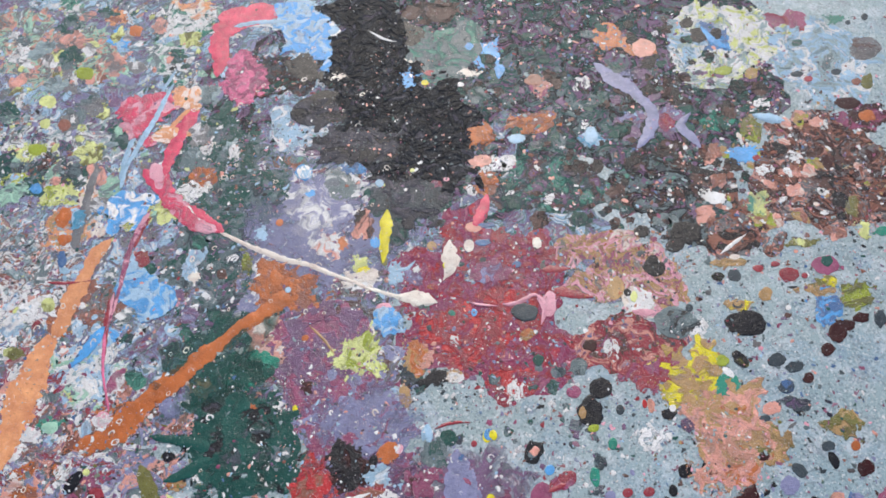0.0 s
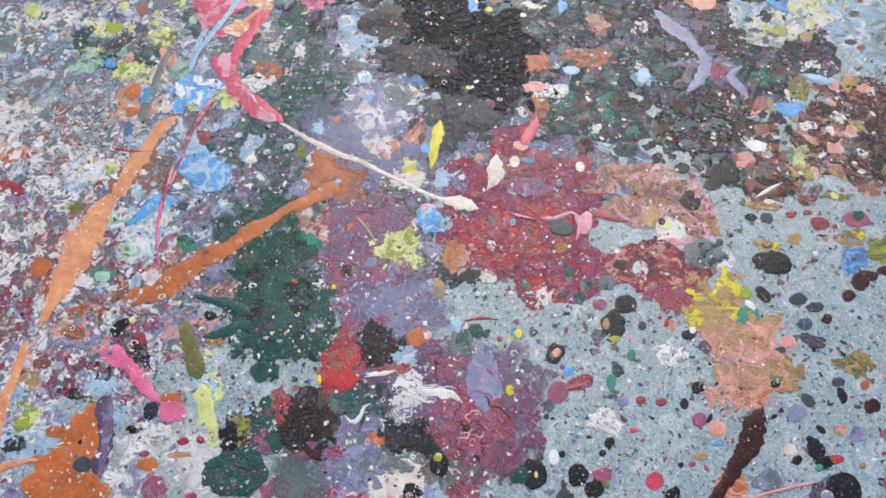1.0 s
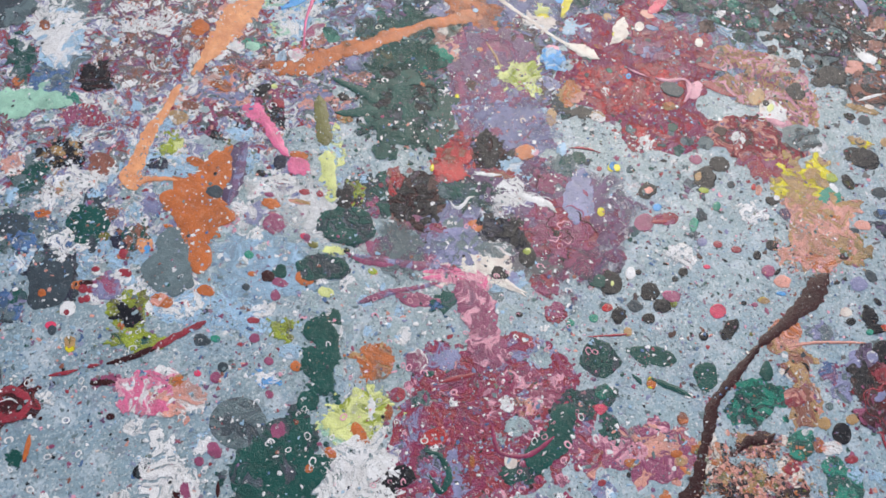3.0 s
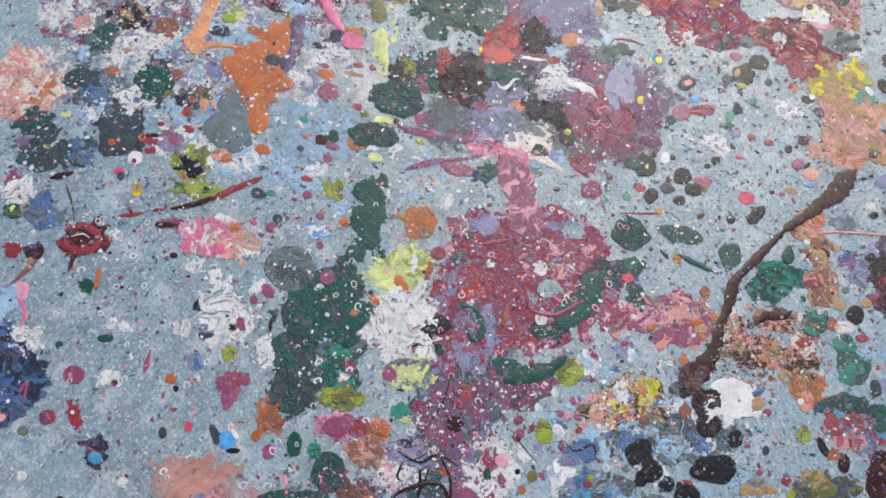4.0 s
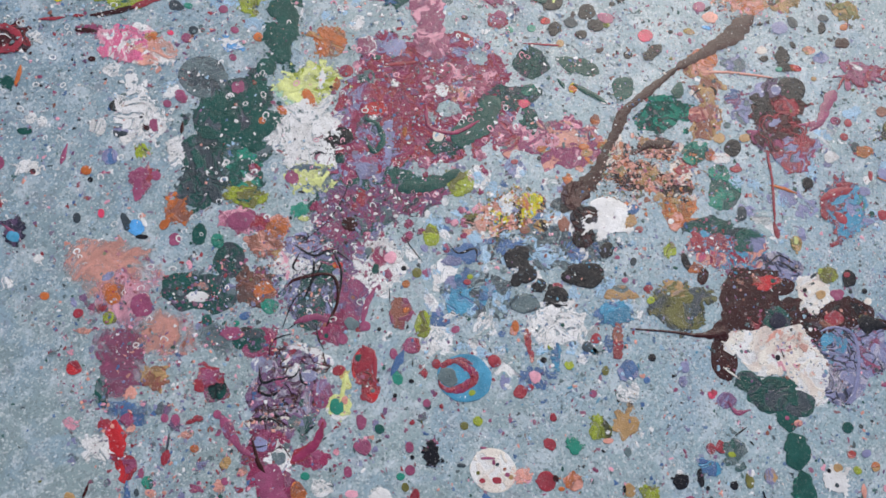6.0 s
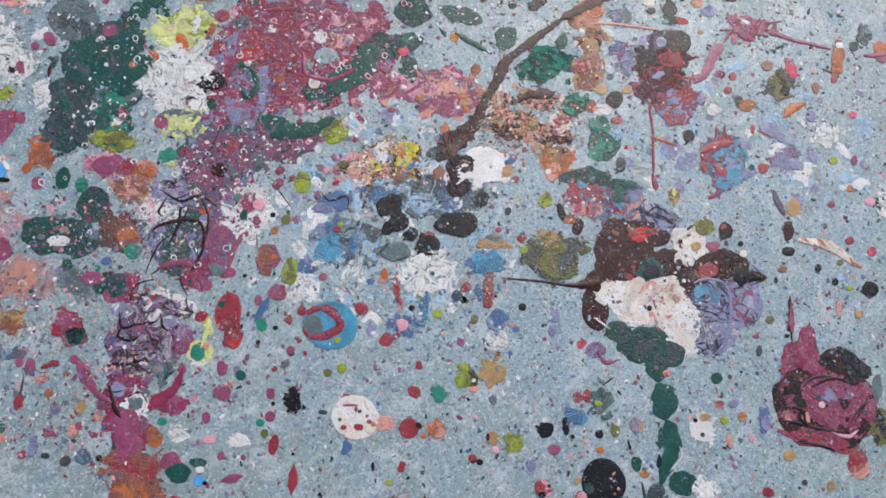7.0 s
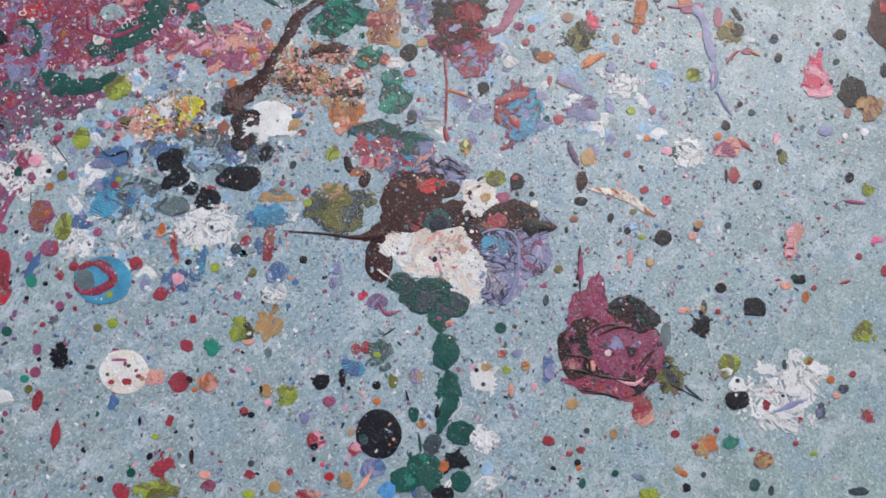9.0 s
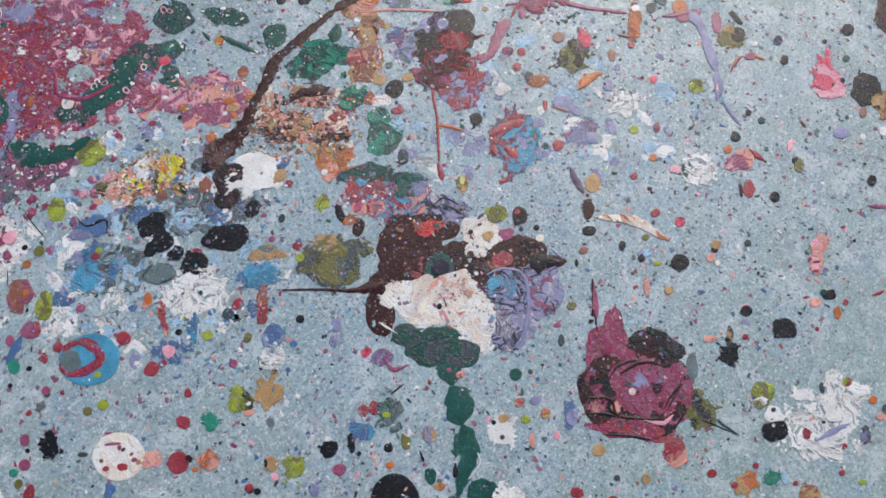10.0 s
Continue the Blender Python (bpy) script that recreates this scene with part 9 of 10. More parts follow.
blob("O", 0.781, -0.126, 0.0216, 0.0074, 57, "b")
blob("O", 0.936, -0.203, 0.0066, 0.0059, 87, "r")
blob("k/V", 1.040, 0.106, 0.0097, 0.0083, 86, "b")
blob("G", 1.159, 0.134, 0.0074, 0.0062, 83, "r")
blob("r/P", 1.143, 0.081, 0.0346, 0.0244, 106, "s")
blob("P", 1.158, 0.061, 0.0272, 0.0122, 37, "b")
blob("K", 1.168, 0.091, 0.0058, 0.0042, 104, "r")
blob("K", 1.213, 0.096, 0.0322, 0.0267, 86, "b")
blob("K/T", 1.241, 0.088, 0.0195, 0.0159, 61, "b")
blob("T/h", 1.257, 0.092, 0.0241, 0.0201, 79, "b")
blob("h", 1.221, 0.054, 0.0113, 0.0064, 110, "b")
blob("K", 1.142, 0.189, 0.0125, 0.0104, 84, "r")
blob("K", 1.114, 0.146, 0.0049, 0.0041, 84, "r")
blob("V", 1.201, -0.003, 0.0141, 0.0097, 43, "b")
strand("h", (1.131, -0.016, 0.0043), (1.143, -0.024, 0.0043))
blob("W", 1.236, 0.009, 0.0059, 0.0050, 79, "r")
blob("C", 1.234, 0.316, 0.1232, 0.0722, 108, "b")
spot("Q/C", 1.196, 0.306, 0.0260, 0.0211, 84, "b")
blob("W/S", 1.264, 0.037, 0.0083, 0.0070, 78, "b")
blob("K", 1.244, 0.172, 0.0140, 0.0076, 110, "b")

blob("C/R", 0.549, -0.201, 0.0417, 0.0327, 45, "s")
blob("C/M", 0.576, -0.236, 0.0516, 0.0377, 42, "s")
blob("R/V", 0.598, -0.253, 0.0462, 0.0321, 41, "b")
blob("V/c", 0.602, -0.250, 0.0227, 0.0181, 46, "b")
blob("V", 0.541, -0.217, 0.0145, 0.0122, 107, "b")
blob("K/H", 0.515, -0.213, 0.0332, 0.0205, 118, "b")
ripples("R", 8, 0.573, -0.231, 0.0606, 0.0506, 108)
strand("R", (0.561, -0.280, 0.0052), (0.593, -0.322, 0.0041), (0.631, -0.385, 0.0050))
strand("R", (0.629, -0.386, 0.0061), (0.650, -0.409, 0.0100))
blob("K", 0.544, -0.140, 0.0243, 0.0214, 96, "r")
blob("W/V", 0.517, -0.160, 0.0103, 0.0091, 97, "b")
strand("M", (0.610, -0.097, 0.0284), (0.607, -0.124, 0.0195), (0.614, -0.168, 0.0150), (0.583, -0.197, 0.0064))
strand("M", (0.619, -0.157, 0.0129), (0.606, -0.196, 0.0106))
blob("M/R", 0.644, -0.030, 0.0452, 0.0194, 38, "s")
blob("M/W", 0.616, -0.033, 0.0216, 0.0137, 41, "b")
strand("M", (0.680, -0.017, 0.0100), (0.727, -0.003, 0.0067), (0.785, 0.020, 0.0056))
strand("R", (0.613, -0.092, 0.0044), (0.611, -0.058, 0.0044))
blob("M", 0.625, -0.072, 0.0114, 0.0063, 116, "b")
blob("M/C", 0.637, -0.150, 0.0097, 0.0086, 64, "b")
blob("R/k", 0.658, -0.140, 0.0080, 0.0071, 91, "b")
blob("R", 0.664, -0.169, 0.0080, 0.0070, 90, "b")
blob("h", 0.701, -0.083, 0.0111, 0.0096, 67, "r")
blob("l/K", 0.737, -0.105, 0.0290, 0.0252, 88, "s")
blob("K/T", 0.749, -0.110, 0.0168, 0.0124, 109, "b")
blob("r/S", 0.741, -0.068, 0.0182, 0.0126, 111, "s")
strand("O", (0.773, -0.156, 0.0053), (0.779, -0.133, 0.0128), (0.791, -0.111, 0.0097))
blob("k", 0.689, -0.174, 0.0089, 0.0072, 106, "b")
blob("O/T", 0.707, -0.174, 0.0157, 0.0108, 42, "b")
blob("W/C", 0.661, -0.218, 0.0135, 0.0107, 46, "b")
blob("O/h", 0.809, 0.003, 0.0292, 0.0094, 107, "b")
strand("h", (0.788, -0.027, 0.0033), (0.813, -0.018, 0.0055))
blob("c/k", 0.823, 0.084, 0.0236, 0.0140, 112, "b")
blob("k", 0.817, 0.051, 0.0107, 0.0084, 100, "b")
blob("O", 0.861, 0.079, 0.0147, 0.0124, 85, "r")
blob("W", 0.794, 0.036, 0.0079, 0.0066, 61, "b")
blob("M", 0.883, 0.071, 0.0221, 0.0114, 40, "b")
blob("V", 0.763, -0.190, 0.0178, 0.0146, 178, "b")
blob("V", 0.785, -0.191, 0.0119, 0.0079, 171, "b")
blob("V/M", 0.808, -0.220, 0.0243, 0.0206, 56, "s")
ripples("W", 3, 0.807, -0.221, 0.0211, 0.0176, 53)
strand("V", (0.819, -0.219, 0.0209), (0.844, -0.226, 0.0125))
blob("R", 0.737, -0.208, 0.0108, 0.0041, 118, "b")
blob("V", 0.816, -0.125, 0.0087, 0.0074, 59, "b")
blob("R/u", 0.720, -0.296, 0.0491, 0.0426, 100, "s")
blob("u/V", 0.740, -0.297, 0.0341, 0.0307, 76, "s")
blob("u/g", 0.741, -0.268, 0.0187, 0.0155, 50, "b")
strand("R", (0.681, -0.304, 0.0103), (0.695, -0.278, 0.0145), (0.720, -0.250, 0.0125))
strand("R", (0.712, -0.308, 0.0123), (0.739, -0.314, 0.0164))
strand("R", (0.707, -0.330, 0.0102), (0.693, -0.315, 0.0123))
blob("V", 0.741, -0.242, 0.0114, 0.0084, 43, "b")
blob("R", 0.788, -0.263, 0.0105, 0.0091, 60, "b")
blob("G", 0.770, -0.273, 0.0064, 0.0050, 108, "r")
blob("K", 0.648, -0.288, 0.0118, 0.0100, 106, "r")
strand("O", (0.591, -0.331, 0.0041), (0.615, -0.322, 0.0062), (0.641, -0.316, 0.0041))
blob("L", 0.887, -0.174, 0.0086, 0.0072, 57, "b")
blob("M", 0.918, -0.151, 0.0076, 0.0052, 110, "b")
blob("K", 1.044, -0.101, 0.0088, 0.0072, 57, "b")
blob("W*", 0.859, -0.138, 0.0268, 0.0211, 50, "s")
strand("O", (0.747, -0.205, 0.0032), (0.774, -0.199, 0.0032))
blob("K", 0.895, -0.369, 0.0111, 0.0079, 41, "b")
blob("C", 0.879, -0.337, 0.0172, 0.0090, 116, "b")
blob("T", 0.866, -0.294, 0.0156, 0.0120, 108, "b")
strand("v", (0.822, -0.287, 0.0102), (0.842, -0.304, 0.0143), (0.861, -0.316, 0.0081))
blob("W*", 1.011, -0.185, 0.0269, 0.0221, 56, "s")
blob("G", 0.994, -0.193, 0.0158, 0.0092, 112, "b")
blob("P", 0.974, -0.205, 0.0075, 0.0061, 53, "b")
blob("M/S", 1.066, -0.134, 0.0220, 0.0181, 60, "b")
blob("R", 1.098, -0.175, 0.0157, 0.0092, 111, "b")
strand("C", (0.934, -0.437, 0.0049), (0.953, -0.473, 0.0068), (0.960, -0.491, 0.0134))
blob("V/b", 0.991, -0.359, 0.0121, 0.0059, 37, "b")
blob("K", 0.989, -0.369, 0.0070, 0.0049, 110, "b")
blob("K", 0.901, -0.427, 0.0059, 0.0029, 117, "r")
blob("h", 0.902, -0.403, 0.0080, 0.0058, 42, "b")
blob("k", 0.933, -0.549, 0.0093, 0.0048, 117, "b")
blob("l/K", 0.924, -0.493, 0.0079, 0.0066, 48, "b")


blob("M/V", 0.148, -1.054, 0.0177, 0.0142, 138, "b")



blob("y", -1.147, 0.401, 0.0221, 0.0148, 133, "b")
blob("O", -0.842, 0.266, 0.0160, 0.0110, 127, "b")
blob("u/b", -0.812, 0.262, 0.0204, 0.0111, 97, "b")
blob("O", -0.821, 0.217, 0.0108, 0.0088, 162, "b")
blob("B", -0.923, 0.315, 0.0130, 0.0105, 153, "b")
blob("R", -0.955, -0.001, 0.0156, 0.0119, 158, "b")
strand("B", (-0.684, 0.063, 0.0135), (-0.698, 0.025, 0.0244), (-0.717, -0.012, 0.0109))
strand("R", (-0.696, 0.113, 0.0058), (-0.682, 0.054, 0.0090), (-0.665, 0.003, 0.0044))
blob("l/y", -0.834, -0.006, 0.0150, 0.0093, 6, "b")
blob("W/P", -0.753, -0.136, 0.0222, 0.0117, 10, "s")
blob("x", -0.715, -0.120, 0.0154, 0.0106, 3, "b")
blob("O", -0.830, -0.129, 0.0174, 0.0133, 168, "b")
blob("O/h", -0.806, -0.161, 0.0203, 0.0116, 8, "b")
blob("V", -0.521, -0.064, 0.0162, 0.0127, 1, "b")
blob("K", -0.504, -0.137, 0.0097, 0.0083, 143, "b")
blob("O/h", -0.409, -0.039, 0.0228, 0.0082, 173, "b")
blob("W/P", -0.631, -0.100, 0.0142, 0.0118, 153, "s")
strand("o", (-0.780, 0.034, 0.0181), (-0.779, -0.033, 0.0481), (-0.782, -0.081, 0.0599), (-0.780, -0.149, 0.0373), (-0.778, -0.192, 0.0223), (-0.776, -0.234, 0.0119))
blob("Q/h", -0.257, -0.146, 0.0282, 0.0212, 10, "s")
blob("Q", -0.254, -0.184, 0.0278, 0.0169, 13, "s")
blob("K/C", -0.207, -0.112, 0.0267, 0.0252, 171, "s")
blob("b/W", -0.163, -0.118, 0.0169, 0.0155, 7, "s")
blob("W*", -0.139, -0.175, 0.0306, 0.0247, 110, "s")
strand("W", (-0.132, -0.168, 0.0092), (-0.097, -0.163, 0.0156), (-0.069, -0.160, 0.0110), (-0.050, -0.168, 0.0036))
strand("W", (-0.215, -0.169, 0.0037), (-0.186, -0.155, 0.0066), (-0.168, -0.145, 0.0038))
strand("W", (-0.226, -0.237, 0.0027), (-0.209, -0.244, 0.0045), (-0.201, -0.223, 0.0027))
strand("V", (-0.053, -0.097, 0.0283), (-0.030, -0.130, 0.0407), (-0.011, -0.173, 0.0216))
blob("M/R", -0.025, -0.186, 0.0566, 0.0519, 20, "s")
blob("K", -0.029, -0.205, 0.0170, 0.0106, 16, "s")
blob("K/N", -0.110, -0.246, 0.0382, 0.0227, 15, "s")
blob("V/c", -0.176, -0.300, 0.0412, 0.0367, 120, "b")
blob("O", -0.164, -0.259, 0.0116, 0.0105, 5, "b")
blob("R/M", -0.216, -0.293, 0.0177, 0.0086, 14, "b")
blob("K", -0.059, -0.270, 0.0178, 0.0158, 107, "b")
spot("L", -0.065, -0.262, 0.0062, 0.0047, 15, "b")
blob("w", -0.120, -0.318, 0.0330, 0.0207, 14, "s")
blob("K", -0.089, -0.318, 0.0147, 0.0132, 11, "b")
blob("K/C", -0.272, -0.268, 0.0381, 0.0336, 129, "s")
blob("G/c", -0.232, -0.220, 0.0201, 0.0137, 12, "b")
blob("c/W", -0.121, -0.285, 0.0290, 0.0153, 15, "b")
blob("h/R", -0.170, -0.144, 0.0279, 0.0095, 15, "b")
blob("M/C", -0.090, -0.118, 0.0278, 0.0191, 15, "b")
blob("Y", -0.285, -0.193, 0.0076, 0.0037, 111, "b")
ripples("W", 5, -0.096, -0.165, 0.0411, 0.0139, 15)
ripples("M", 6, -0.023, -0.194, 0.0493, 0.0445, 19)
ripples("P", 4, -0.023, -0.194, 0.0448, 0.0400, 19)
ripples("C", 5, -0.025, -0.186, 0.0494, 0.0448, 19)

blob("k/c", -1.179, -0.286, 0.0541, 0.0429, 4, "b")
blob("G/c", -1.079, -0.352, 0.0516, 0.0204, 133, "s")
blob("W/b", -1.041, -0.292, 0.0554, 0.0453, 3, "s")
blob("W*", -1.077, -0.257, 0.0624, 0.0278, 27, "s")
blob("D/c", -0.991, -0.377, 0.0372, 0.0305, 160, "b")
blob("x", -1.010, -0.431, 0.0441, 0.0337, 10, "s")
blob("x", -0.968, -0.405, 0.0359, 0.0211, 23, "b")
blob("h/O", -1.044, -0.401, 0.0140, 0.0113, 162, "b")
blob("O/h", -1.091, -0.273, 0.0148, 0.0120, 156, "b")
blob("W*", -0.937, -0.194, 0.0216, 0.0097, 27, "s")
blob("M/R", -0.893, -0.401, 0.0458, 0.0244, 25, "b")
blob("G/c", -0.897, -0.548, 0.0324, 0.0246, 149, "s")
blob("S/W", -0.936, -0.544, 0.0268, 0.0201, 149, "b")
blob("D/c", -0.811, -0.635, 0.0516, 0.0230, 26, "b")
blob("k", -0.857, -0.638, 0.0325, 0.0252, 5, "b")
blob("h", -0.800, -0.479, 0.0185, 0.0153, 1, "b")
blob("K/T", -0.886, -0.487, 0.0301, 0.0207, 19, "s")
blob("N/c", -0.716, -0.420, 0.0199, 0.0115, 25, "b")
spatter("WWbcDVAS", 1512, -0.816, -0.527, 0.181, 0.149, 158, 0.0018, 0.0070)
strand("o", (-0.783, -0.261, 0.0139), (-0.772, -0.327, 0.0158), (-0.768, -0.381, 0.0242), (-0.754, -0.434, 0.0193), (-0.740, -0.472, 0.0315))
strand("o", (-0.726, -0.471, 0.0126), (-0.706, -0.451, 0.0095), (-0.675, -0.434, 0.0053))

blob("T/h", -0.078, -1.180, 0.0203, 0.0181, 7, "s")
blob("M/R", -0.011, -1.131, 0.0202, 0.0175, 18, "b")
blob("G/K", 0.012, -1.145, 0.0157, 0.0131, 23, "b")
blob("R", -0.015, -1.155, 0.0107, 0.0085, 139, "b")
blob("R/Q", -0.192, -1.239, 0.0122, 0.0103, 13, "b")
blob("r", -0.023, -1.377, 0.0101, 0.0087, 156, "r")
blob("t/G", 0.010, -1.311, 0.0101, 0.0082, 143, "b")
strand("C", (-0.062, -1.359, 0.0025), (-0.058, -1.371, 0.0041), (-0.055, -1.382, 0.0049))
strand("k", (-0.008, -1.237, 0.0034), (0.005, -1.259, 0.0042))
blob("R", 0.010, -1.268, 0.0106, 0.0069, 113, "b")
blob("R/h", 0.009, -1.204, 0.0124, 0.0035, 54, "b")
blob("M", -0.013, -1.215, 0.0079, 0.0067, 145, "b")
blob("M", -0.028, -1.223, 0.0070, 0.0058, 144, "b")
blob("O/T", 0.038, -1.234, 0.0069, 0.0058, 18, "b")
blob("T/l", 0.090, -1.227, 0.0080, 0.0073, 173, "b")
blob("V/D", 0.070, -1.306, 0.0165, 0.0066, 131, "b")
blob("D/c", -0.000, -1.347, 0.0230, 0.0041, 131, "b")
blob("M", 0.064, -1.324, 0.0067, 0.0056, 18, "b")
blob("k", 0.093, -1.307, 0.0067, 0.0041, 30, "b")
blob("R/k", 0.122, -1.297, 0.0088, 0.0068, 59, "b")
blob("S", 0.024, -1.321, 0.0084, 0.0057, 28, "b")
blob("R", 0.132, -1.245, 0.0059, 0.0041, 29, "b")
blob("O/T", -0.071, -1.392, 0.0108, 0.0080, 142, "b")
blob("k", 0.006, -1.332, 0.0058, 0.0041, 137, "b")
blob("M/V", 0.063, -1.184, 0.0138, 0.0085, 132, "b")
blob("M", 0.036, -1.174, 0.0072, 0.0066, 168, "b")
blob("W*", -0.082, -1.312, 0.0254, 0.0207, 19, "s")
strand("Q", (-0.090, -1.267, 0.0170), (-0.068, -1.287, 0.0253), (-0.047, -1.304, 0.0217))
blob("R", -0.093, -1.281, 0.0129, 0.0108, 15, "b")
blob("M/R", -0.073, -1.255, 0.0112, 0.0093, 18, "b")
blob("M/R", -0.026, -1.307, 0.0144, 0.0107, 139, "b")
spot("S", -0.086, -1.276, 0.0036, 0.0032, 167, "r")
spatter("MRPSVmcWD", 2520, -0.029, -1.152, 0.215, 0.196, 177, 0.0018, 0.0070)

spatter("WWbAcwSWV", 864, -0.724, -0.423, 0.211, 0.171, 0, 0.0020, 0.0090)
blob("W*", -0.818, -0.515, 0.0380, 0.0207, 20, "s")
blob("W*", -0.757, -0.620, 0.0289, 0.0224, 177, "s")

spatter("WWwAb", 612, -0.467, -0.980, 0.300, 0.231, 140, 0.0020, 0.0060)
spatter("WbWAcVMh", 432, -0.717, -0.680, 0.261, 0.173, 28, 0.0020, 0.0090)
spatter("MKkhcGRVS", 324, -0.609, -0.809, 0.283, 0.253, 172, 0.0020, 0.0060)
blob("W*", -0.805, -0.860, 0.0305, 0.0259, 0, "s")
blob("W*", -0.406, -0.836, 0.0452, 0.0233, 129, "s")

spatter("bWADcbu", 396, 0.408, -0.774, 0.241, 0.131, 33, 0.0020, 0.0090)

strand("K", (-0.028, -0.887, 0.0027), (0.010, -0.884, 0.0044), (0.029, -0.859, 0.0033), (0.062, -0.858, 0.0028))
strand("K", (0.010, -0.884, 0.0033), (0.030, -0.916, 0.0043), (0.039, -0.955, 0.0027))
strand("K", (0.029, -0.859, 0.0028), (0.063, -0.881, 0.0038), (0.085, -0.922, 0.0032))
strand("M", (0.048, -0.993, 0.0071), (0.071, -0.966, 0.0107), (0.105, -0.954, 0.0053))
spatter("VMmWcKb", 252, 0.033, -0.879, 0.134, 0.105, 135, 0.0020, 0.0060)


def droplets():
    """All the smallest round drops, in their own colours."""
    bm = bmesh.new()
    me = bpy.data.meshes.new("paint_droplets")
    rng = random.Random(11)
    slots = {}
    for token, x, y, edge, top, lip in DROPLETS:
        before = len(bm.faces)
        puddle(bm, rng, edge, x, y, top, lip)
        slot = slots.setdefault(token, len(slots))
        bm.faces.ensure_lookup_table()
        for f in bm.faces[before:]:
            f.material_index, f.smooth = slot, True
    bm.to_mesh(me)
    bm.free()
    for token in slots:
        me.materials.append(paint(token))
    return tagged(new("paint_droplets", me), "scattered small round paint droplets of many colours on concrete", "paint droplets", kind="stuff")


def flecks():
    """The flecks along the edges of the spills, as one mesh."""
    rng = random.Random(23)
    verts, faces, slots, order = [], [], [], {}
    for token, x, y, r, z in FRINGE:
        slot = order.setdefault(token[0], len(order))
        start, n = len(verts), 7 if r < 0.002 else 10
        verts.append((x, y, z + 0.0001))
        long, tilt, rough = rng.uniform(0.5, 1), rng.uniform(0, 3.14), rng.choice((0.08, 0.25))
        for i in range(n):
            th = 6.283185 * i / n
            rad = r * max(0.4, 1 + rng.gauss(0, rough))
            ux, uy = rad * math.cos(th), rad * long * math.sin(th)
            verts.append((x + ux * math.cos(tilt) - uy * math.sin(tilt), y + ux * math.sin(tilt) + uy * math.cos(tilt), z - 0.0001))
        for i in range(n):
            faces.append((start, start + 1 + i, start + 1 + (i + 1) % n))
            slots.append(slot)
    me = bpy.data.meshes.new("paint_flecks")
    me.from_pydata(verts, [], faces)
    for code in order:
        me.materials.append(paint(code, code not in "WwPS"))
    me.polygons.foreach_set("material_index", slots)
    return tagged(new("paint_flecks", me), "tiny paint flecks thrown around the larger splashes on concrete", "paint flecks", kind="stuff")


# pale chips and worn-off grit, the white ones also standing in for glints, over the thickest paint, and over the rest
# of the floor
spatter("WwSWPc", 1300, -0.4, 0.3, 0.95, 0.75, 0, 0.0014, 0.0055, "paint_chips", clump=0.95)
spatter("WKhcGSMRA", 900, 0.05, 0.5, 1.1, 0.6, 0, 0.0014, 0.006, "paint_chips", clump=0.9)
spatter("WWAcWbD", 5200, -0.45, -0.4, 0.75, 0.5, 0, 0.002, 0.009, "paint_chips", clump=0.9)
spatter("KkMRGDhlVcW", 1000, 0.55, -0.4, 1.0, 0.85, 0, 0.002, 0.006, "paint_chips")
spatter("WWwPSMcbDRKMV", 1900, -0.15, -0.3, 0.95, 0.6, 0, 0.0014, 0.006, "paint_chips", clump=0.85)
spatter("WbwVDcWMK", 1500, 0.55, -0.5, 0.6, 0.45, 0, 0.0014, 0.005, "paint_chips", clump=0.9)
rings("W", 110, -0.4, -0.45, 0.6, 0.55)
rings("P", 90, -0.05, -0.5, 0.22, 0.3)
rings("w", 90, -0.6, 0.25, 0.5, 0.5)
spatter("WWwcKkMhGWAb", 3600, 0.0, -0.32, 0.95, 0.5, 0, 0.001, 0.004, "paint_chips", clump=0.6)
rings("W", 120, -0.28, -0.88, 0.4, 0.3)


blob("N/K", -0.193, 0.396, 0.0695, 0.0609, 177, "b")
blob("K#", -0.378, 0.826, 0.0925, 0.0449, 4, "b")
blob("K", -0.398, 0.569, 0.0579, 0.0428, 179, "b")
blob("K#", -0.345, 0.690, 0.1052, 0.0874, 114, "b")
blob("K#", -0.274, 0.597, 0.1095, 0.0966, 171, "b")
blob("K#", -0.211, 0.520, 0.1330, 0.1156, 109, "b")
blob("K#", -0.171, 0.461, 0.0837, 0.0801, 132, "b")
blob("N/K", -0.387, 0.559, 0.0345, 0.0233, 1, "b")
blob("N/K", -0.320, 0.484, 0.0779, 0.0431, 4, "s")
blob("N", -0.264, 0.487, 0.0389, 0.0324, 177, "s")
blob("K#", -0.180, 0.512, 0.0789, 0.0658, 105, "s")
blob("K", -0.465, 0.662, 0.0388, 0.0340, 136, "s")
blob("K#", -0.269, 0.669, 0.0661, 0.0576, 114, "b")
spatter("KkKNK", 468, -0.240, 0.573, 0.254, 0.186, 104, 0.0018, 0.0075)
spatter("KkcSNhKGW", 396, -0.257, 0.571, 0.220, 0.169, 106, 0.0020, 0.0090)
spatter("cWhSMGk", 216, -0.260, 0.584, 0.166, 0.113, 104, 0.0020, 0.0050)
blob("B", -0.244, 0.657, 0.0202, 0.0138, 103, "s")
blob("Y", -0.211, 0.650, 0.0076, 0.0071, 163, "r")
strand("W", (-0.353, 0.773, 0.0027), (-0.315, 0.754, 0.0054), (-0.287, 0.749, 0.0027))
blob("w", -0.389, 0.647, 0.0153, 0.0073, 4, "s")
blob("b%W", -0.408, 0.414, 0.0158, 0.0138, 130, "r")
blob("k/N", -0.191, 0.384, 0.0479, 0.0399, 1, "b")
blob("M/R", -0.151, 0.416, 0.0128, 0.0111, 1, "b")
blob("P", -0.134, 0.430, 0.0064, 0.0050, 4, "r")
